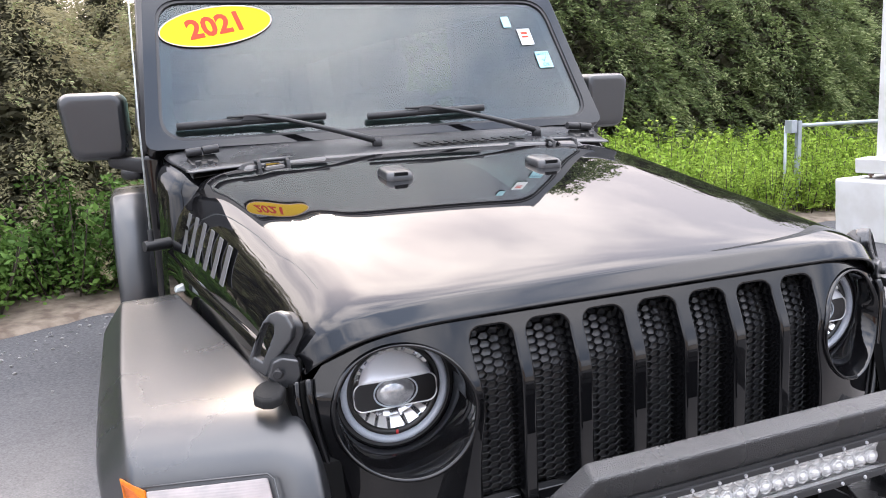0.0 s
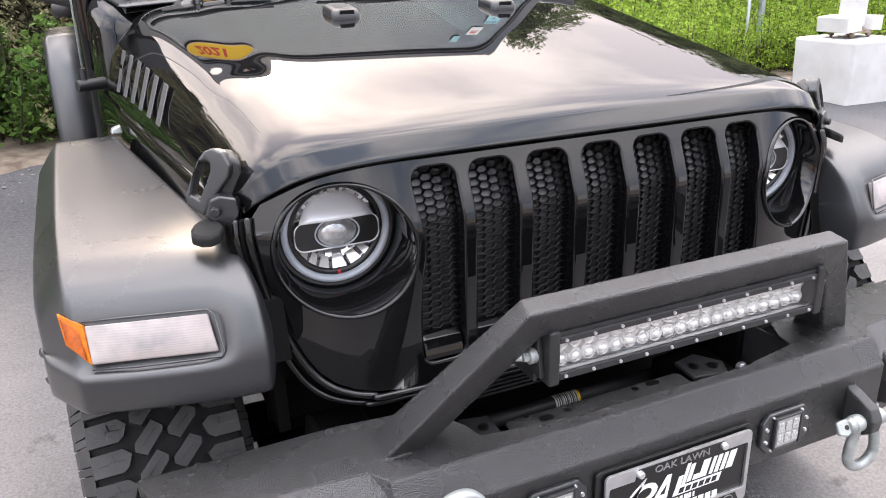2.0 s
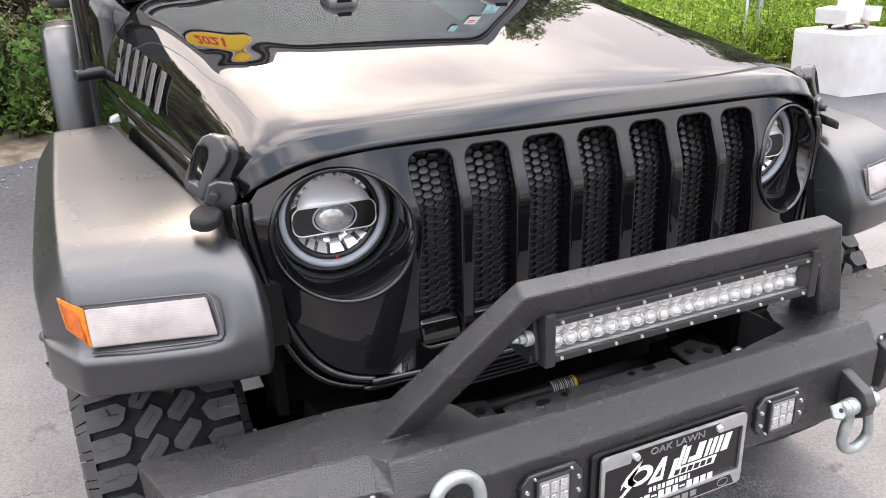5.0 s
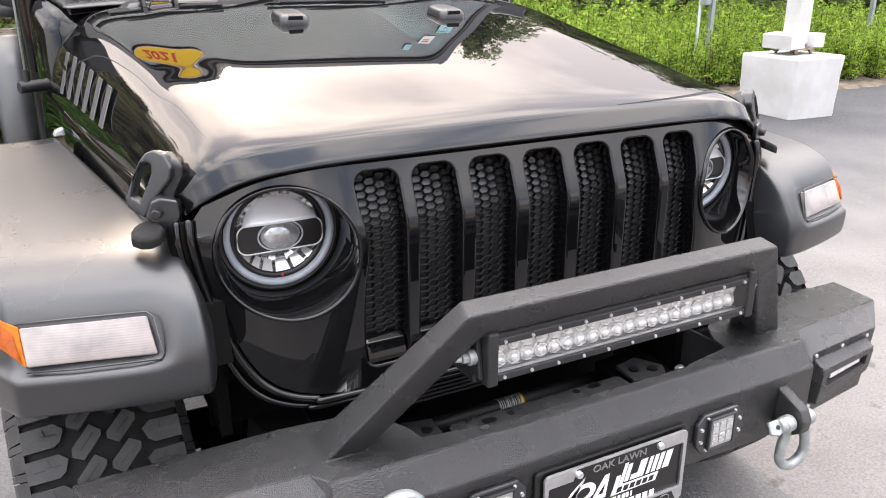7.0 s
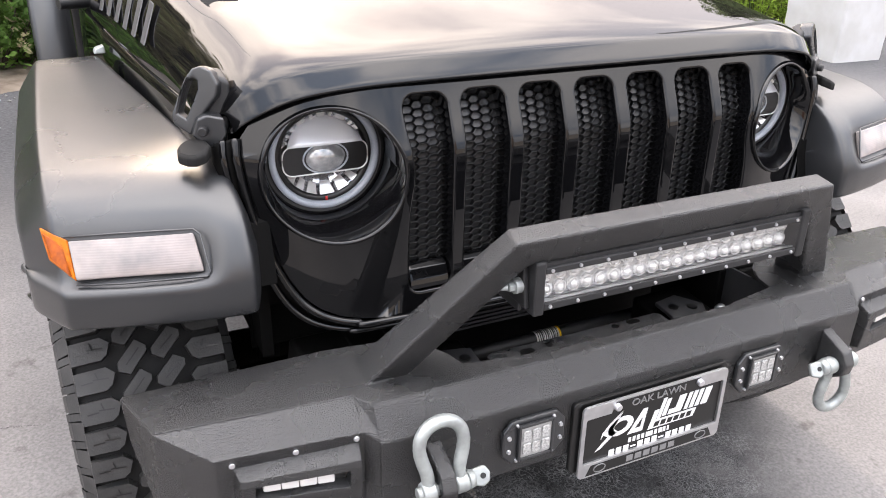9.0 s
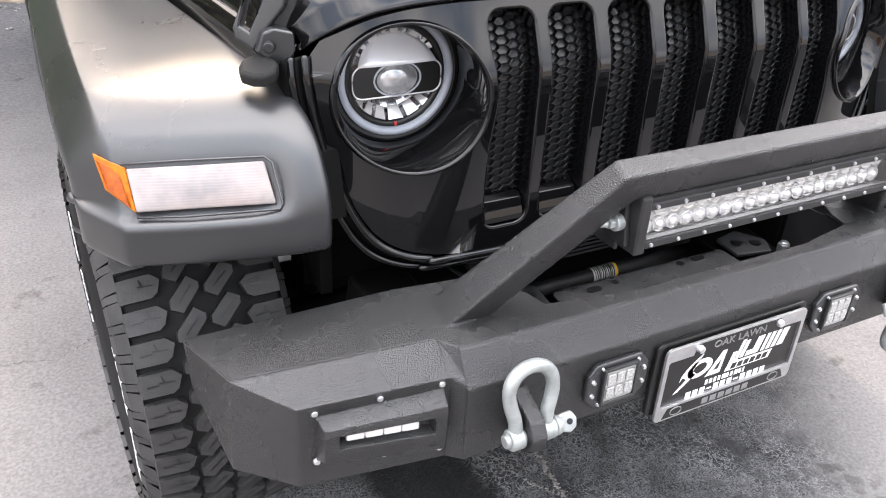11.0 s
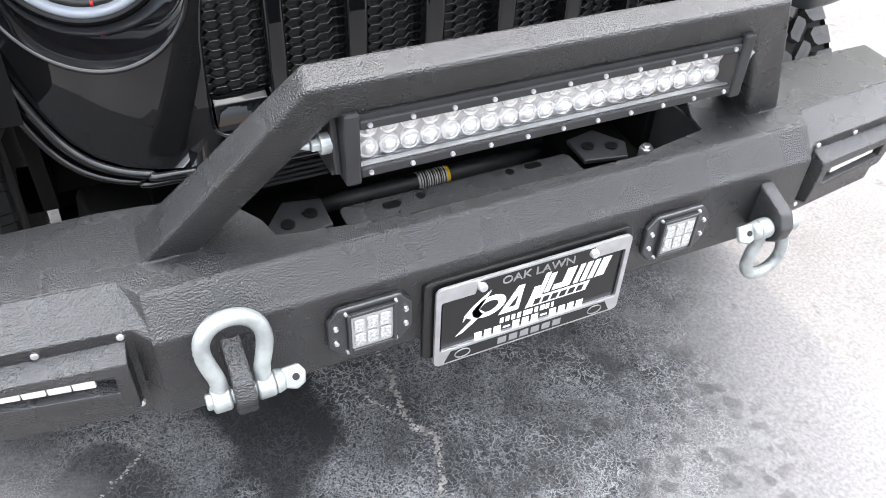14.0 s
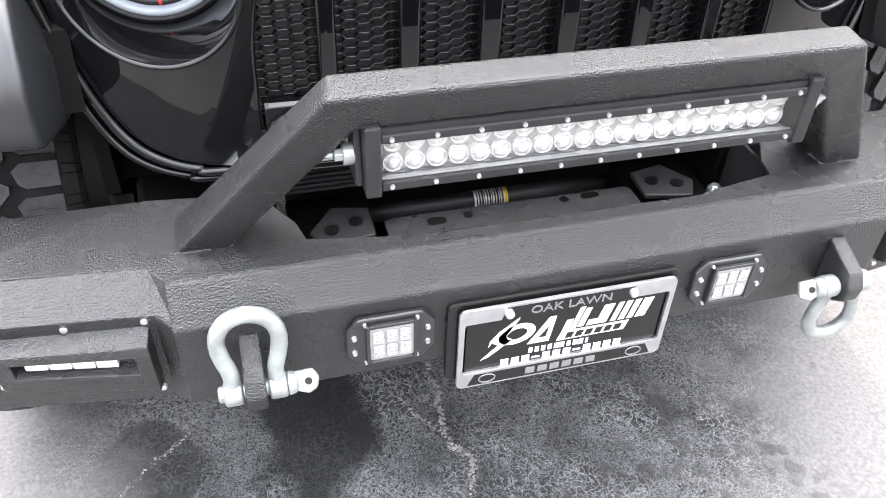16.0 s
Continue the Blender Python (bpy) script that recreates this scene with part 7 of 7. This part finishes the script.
rt = random.Random(5)
for i in range(14):
    plant(firs[i % 3], 1.6 + i * 0.95 + rt.uniform(-0.2, 0.2), 8.7 - 0.04 * i + rt.uniform(-0.3, 0.3), rt.uniform(0, 6), rt.uniform(1.02, 1.2), "dense dark green juniper tree with drooping sprays", "tree", "trees behind the lot")
for i in range(8):
    plant(firs[(i + 1) % 3], 1.2 + i * 1.8 + rt.uniform(-0.3, 0.3), 10.4 + rt.uniform(-0.4, 0.4), rt.uniform(0, 6), rt.uniform(1.5, 1.8), "dense dark green juniper tree with drooping sprays", "tree", "trees behind the lot")
for x, y, k in ((-1.55, 6.5, 1.0), (-3.0, 6.9, 0.95), (-0.3, 7.2, 1.05), (-4.6, 6.6, 1.1), (-2.2, 8.4, 1.1), (-0.9, 9.0, 1.1), (-3.9, 8.7, 1.1), (-6.3, 7.4, 1.0), (0.7, 8.6, 1.0), (-8.2, 7.9, 1.0), (-5.6, 9.4, 1.1), (-10.2, 8.4, 1.0), (-1.6, 10.2, 1.2), (-3.2, 10.4, 1.2), (-7.2, 10.0, 1.2)):
    plant(browns[rt.randrange(2)], x, y, rt.uniform(0, 6), k * (0.84 if -3.5 < x < 0.2 else 1.2 if x < -2.0 else 1.0), "thin brownish green juniper tree with a bare lower trunk", "tree", "trees behind the lot")


def shrub(seed, height, radius, material, size, count):
    rs = np.random.RandomState(seed)
    bush = empty("shrub", 0, 0, 0)
    bm = bmesh.new()
    tips = []
    for k in range(34):
        a, r = rs.uniform(0, 6.28), radius * math.sqrt(rs.uniform()) * 0.9
        top = Vector((r * math.cos(a), r * math.sin(a), height * rs.uniform(0.62, 1.22) * (1 - 0.3 * (r / radius) ** 2)))
        base = Vector((top.x * 0.35, top.y * 0.35, -0.05))
        sweep(bm, [base, base.lerp(top, 0.5) + Vector((0.02, 0, 0.03)), top], [0.008, 0.006, 0.003], 5)
        tips.append((base, top))
    part("woody_base", bm, M_BARK, bush, "thin brown stems")
    pts = []
    for base, top in tips:
        m = count // 34
        t = rs.uniform(0.15, 1.03, size=(m, 1))
        p = np.array(base) * (1 - t) + np.array(top) * t
        pts.append(p + rs.normal(size=(m, 3)) * np.array([0.080, 0.080, 0.05]) * (1.25 - 0.98 * t))
    pts = np.concatenate(pts)
    ob = new("foliage", quads_object("foliage", leaves(pts, size, rs, 1.0), material))
    ob.parent = bush
    return bush


brights = [shrub(31, 0.95, 0.62, M_SHRUB, 0.032, 4200), shrub(32, 1.05, 0.55, M_SHRUB, 0.030, 3900)]
greens = [shrub(41, 0.62, 0.55, M_SHRUB_D, 0.028, 3400), shrub(42, 0.75, 0.6, M_SHRUB_D, 0.03, 3400)]
for row, (dy, n) in enumerate(((0.42, 18), (1.0, 17), (1.5, 15), (2.1, 13))):
    for i in range(n):
        x = 2.4 + i * 0.52 + rt.uniform(-0.12, 0.12) + 0.2 * row
        y = table(x, edge) + dy + rt.uniform(-0.1, 0.1)
        plant(brights[rt.randrange(2)], x, y, rt.uniform(0, 6), (rt.uniform(0.56, 0.72) if x > 4.9 else rt.uniform(0.66, 0.85)) if row == 0 else rt.uniform(0.76, 0.96) * (0.95 if x > 5.5 else 1.0), "bright yellow-green leafy shrub", "shrub", "shrubs along the fence")
for row, (dy, n) in enumerate(((0.75, 13), (1.4, 13))):
    for i in range(n):
        x = -6.6 + i * 0.52 + rt.uniform(-0.12, 0.12) + 0.25 * row
        y = table(x, edge) + dy + rt.uniform(-0.12, 0.12)
        plant(greens[rt.randrange(2)], x, y, rt.uniform(0, 6), rt.uniform(0.8, 1.15), "low green leafy shrub under the trees", "shrub", "shrubs under the trees")

# fence: steel posts, end box and top rail
fence = tagged(empty("fence", 6.0, 5.9, ground_z(6.0, 5.9)), "galvanised steel fence with a tubular top rail", "fence")
FX, FY = 6.02, 5.82
for dx, h in ((0.10, 1.13), (2.9, 1.08), (5.7, 1.03)):
    x = FX + dx
    z = ground_z(x, FY)
    bm = bmesh.new()
    box(bm, (x - 0.024, FY, z - 0.1), (x + 0.024, FY + 0.015, h))
    box(bm, (x - 0.024, FY + 0.015, z - 0.1), (x - 0.014, FY + 0.05, h))
    box(bm, (x + 0.014, FY + 0.015, z - 0.1), (x + 0.024, FY + 0.05, h))
    part("post", bm, M_GALV, fence, "slotted channel post", smooth=False)
bm = rod(bmesh.new(), (FX - 0.03, FY + 0.08, -0.1), (FX - 0.03, FY + 0.08, 1.08), 0.017, seg=12)
part("pipe_post", bm, M_GALV, fence, "round pipe post")
bm = rod(bmesh.new(), (FX - 0.04, FY + 0.05, 1.075), (FX + 7.0, FY, 1.0), 0.022, seg=12)
part("top_rail", bm, M_GALV, fence, "tubular top rail")
bm = box(bmesh.new(), (FX - 0.045, FY - 0.02, 1.00), (FX + 0.035, FY + 0.08, 1.14))
part("end_box", bm, M_GALV, fence, "grey steel end box", smooth=False, bevel=0.005)

# lamp post on its concrete plinth
px, py = 5.785, 4.42
pz = ground_z(px, py)
bm = slab(bmesh.new(), [(px - 0.31, py - 0.31, pz - 0.1), (px + 0.31, py - 0.31, pz - 0.1), (px + 0.31, py + 0.31, pz - 0.1), (px - 0.31, py + 0.31, pz - 0.1),
                        (px - 0.335, py - 0.335, 0.606), (px + 0.335, py - 0.335, 0.606), (px + 0.335, py + 0.335, 0.606), (px - 0.335, py + 0.335, 0.606)])
cut(bm, 2, [0.0, 0.06, 0.12, 0.2, 0.3, 0.4])
for v in bm.verts:
    v.co += Vector((rnd.uniform(-1, 1), rnd.uniform(-1, 1), 0)) * 0.006
tagged(part("concrete_plinth", bm, M_PLINTH, None, bevel=0.03, seg=3), "white painted square concrete plinth of a lamp post", "plinth", kind="structure")
post = tagged(empty("lamp_post", px, py, 0.606), "white steel lamp post bolted on a concrete plinth", "lamp post")
bm = box(bmesh.new(), (px - 0.085, py - 0.085, 0.695), (px + 0.085, py + 0.085, 6.2))
part("pole", bm, M_PLINTH, post, "white square pole", smooth=False, bevel=0.01)
for s, ang in ((-1, 0.0), (1, 12.0)):
    m = Matrix.Translation((px, py, 0)) @ Euler((0, radians(4 * s), radians(ang))).to_matrix().to_4x4()
    bm = box(bmesh.new(), (s * 0.01, -0.17, 0.675), (s * 0.20, 0.17, 0.810), m)
    part("base_cover", bm, M_PLINTH, post, "loose half of the white base cover", smooth=False, bevel=0.008)
bm = box(bmesh.new(), (px - 0.13, py - 0.13, 0.650), (px + 0.13, py + 0.13, 0.675))
M_RUST = mat("rusty_plate", (0.16, 0.09, 0.05), 0.8, color2=(0.32, 0.27, 0.22), scale=18)
part("base_plate", bm, M_RUST, post, "rusty base plate", smooth=False)
for dx in (-0.11, 0.11):
    for dy in (-0.11, 0.11):
        bm = rod(bmesh.new(), (px + dx, py + dy, 0.600), (px + dx, py + dy, 0.695), 0.014, seg=8)
        rod(bm, (px + dx, py + dy, 0.625), (px + dx, py + dy, 0.649), 0.028, seg=6)
        part("anchor_bolt", bm, M_RUST, post, "rusty anchor bolt", smooth=False)

# gravel crumbs on the asphalt edge
rg = random.Random(9)
bm = bmesh.new()
for i in range(150):
    x = rg.uniform(-3.0, -0.95)
    y = table(x, edge) - abs(rg.gauss(0.0, 0.45)) - 0.05
    r = rg.uniform(0.005, 0.014)
    ret = bmesh.ops.create_icosphere(bm, subdivisions=1, radius=r)
    for v in ret["verts"]:
        v.co = Vector((v.co.x * rg.uniform(0.8, 1.3) + x, v.co.y + y, v.co.z * 0.7 + ground_z(x, y) + r * 0.4))
tagged(part("gravel", bm, mat("gravel_stone", (0.14, 0.135, 0.13), 0.9, color2=(0.32, 0.31, 0.30), scale=40), None, smooth=False), "loose gravel crumbs along the asphalt edge", "gravel", kind="stuff")

# weed in the crack
weed = tagged(empty("grass_tuft", -0.247, -0.202, ground_z(-0.247, -0.202)), "small yellow-green grass tuft growing in a crack", "grass")
M_WEED = leaf_mat("weed_leaves", (0.19, 0.20, 0.07), (0.33, 0.32, 0.14), 30.0)
for i in range(16):
    a, ln = rg.uniform(0, 6.28), rg.uniform(0.008, 0.025)
    base = Vector((-0.247 + rg.uniform(-0.008, 0.008), -0.202 + rg.uniform(-0.008, 0.008), ground_z(-0.247, -0.202)))
    tip = base + Vector((math.cos(a) * ln, math.sin(a) * ln, ln * rg.uniform(0.3, 0.9)))
    side = Vector((-math.sin(a), math.cos(a), 0)) * 0.0012
    mid = base.lerp(tip, 0.5) + Vector((0, 0, 0.003))
    part("blade", loft(bmesh.new(), [[base - side, base + side], [mid - side * 1.2, mid + side * 1.2], [tip - side * 0.2, tip + side * 0.2]]), M_WEED, weed, solid=0.0006)

# low pale building with a brick gable across the lot, which closes the place behind the camera
bm = box(bmesh.new(), (-30.0, -19.0, -1.0), (30.0, -18.0, 3.4))
tagged(part("wall_south", bm, mat("pale_rendered_wall", (0.38, 0.37, 0.35), 0.85, color2=(0.46, 0.45, 0.43), scale=1.5), None, smooth=False), "plain pale wall across the lot", "wall", kind="structure")
bm = prism(bmesh.new(), [(-7.0, -17.6, -1.0), (-2.6, -17.6, -1.0), (-2.6, -17.6, 3.6), (-4.8, -17.6, 5.4), (-7.0, -17.6, 3.6)], (0, -3.0, 0))
tagged(part("wall_gable", bm, mat("red_brown_brick", (0.20, 0.10, 0.07), 0.85, color2=(0.28, 0.16, 0.11), scale=4), None, smooth=False), "plain red-brown brick gable across the lot", "wall", kind="structure")
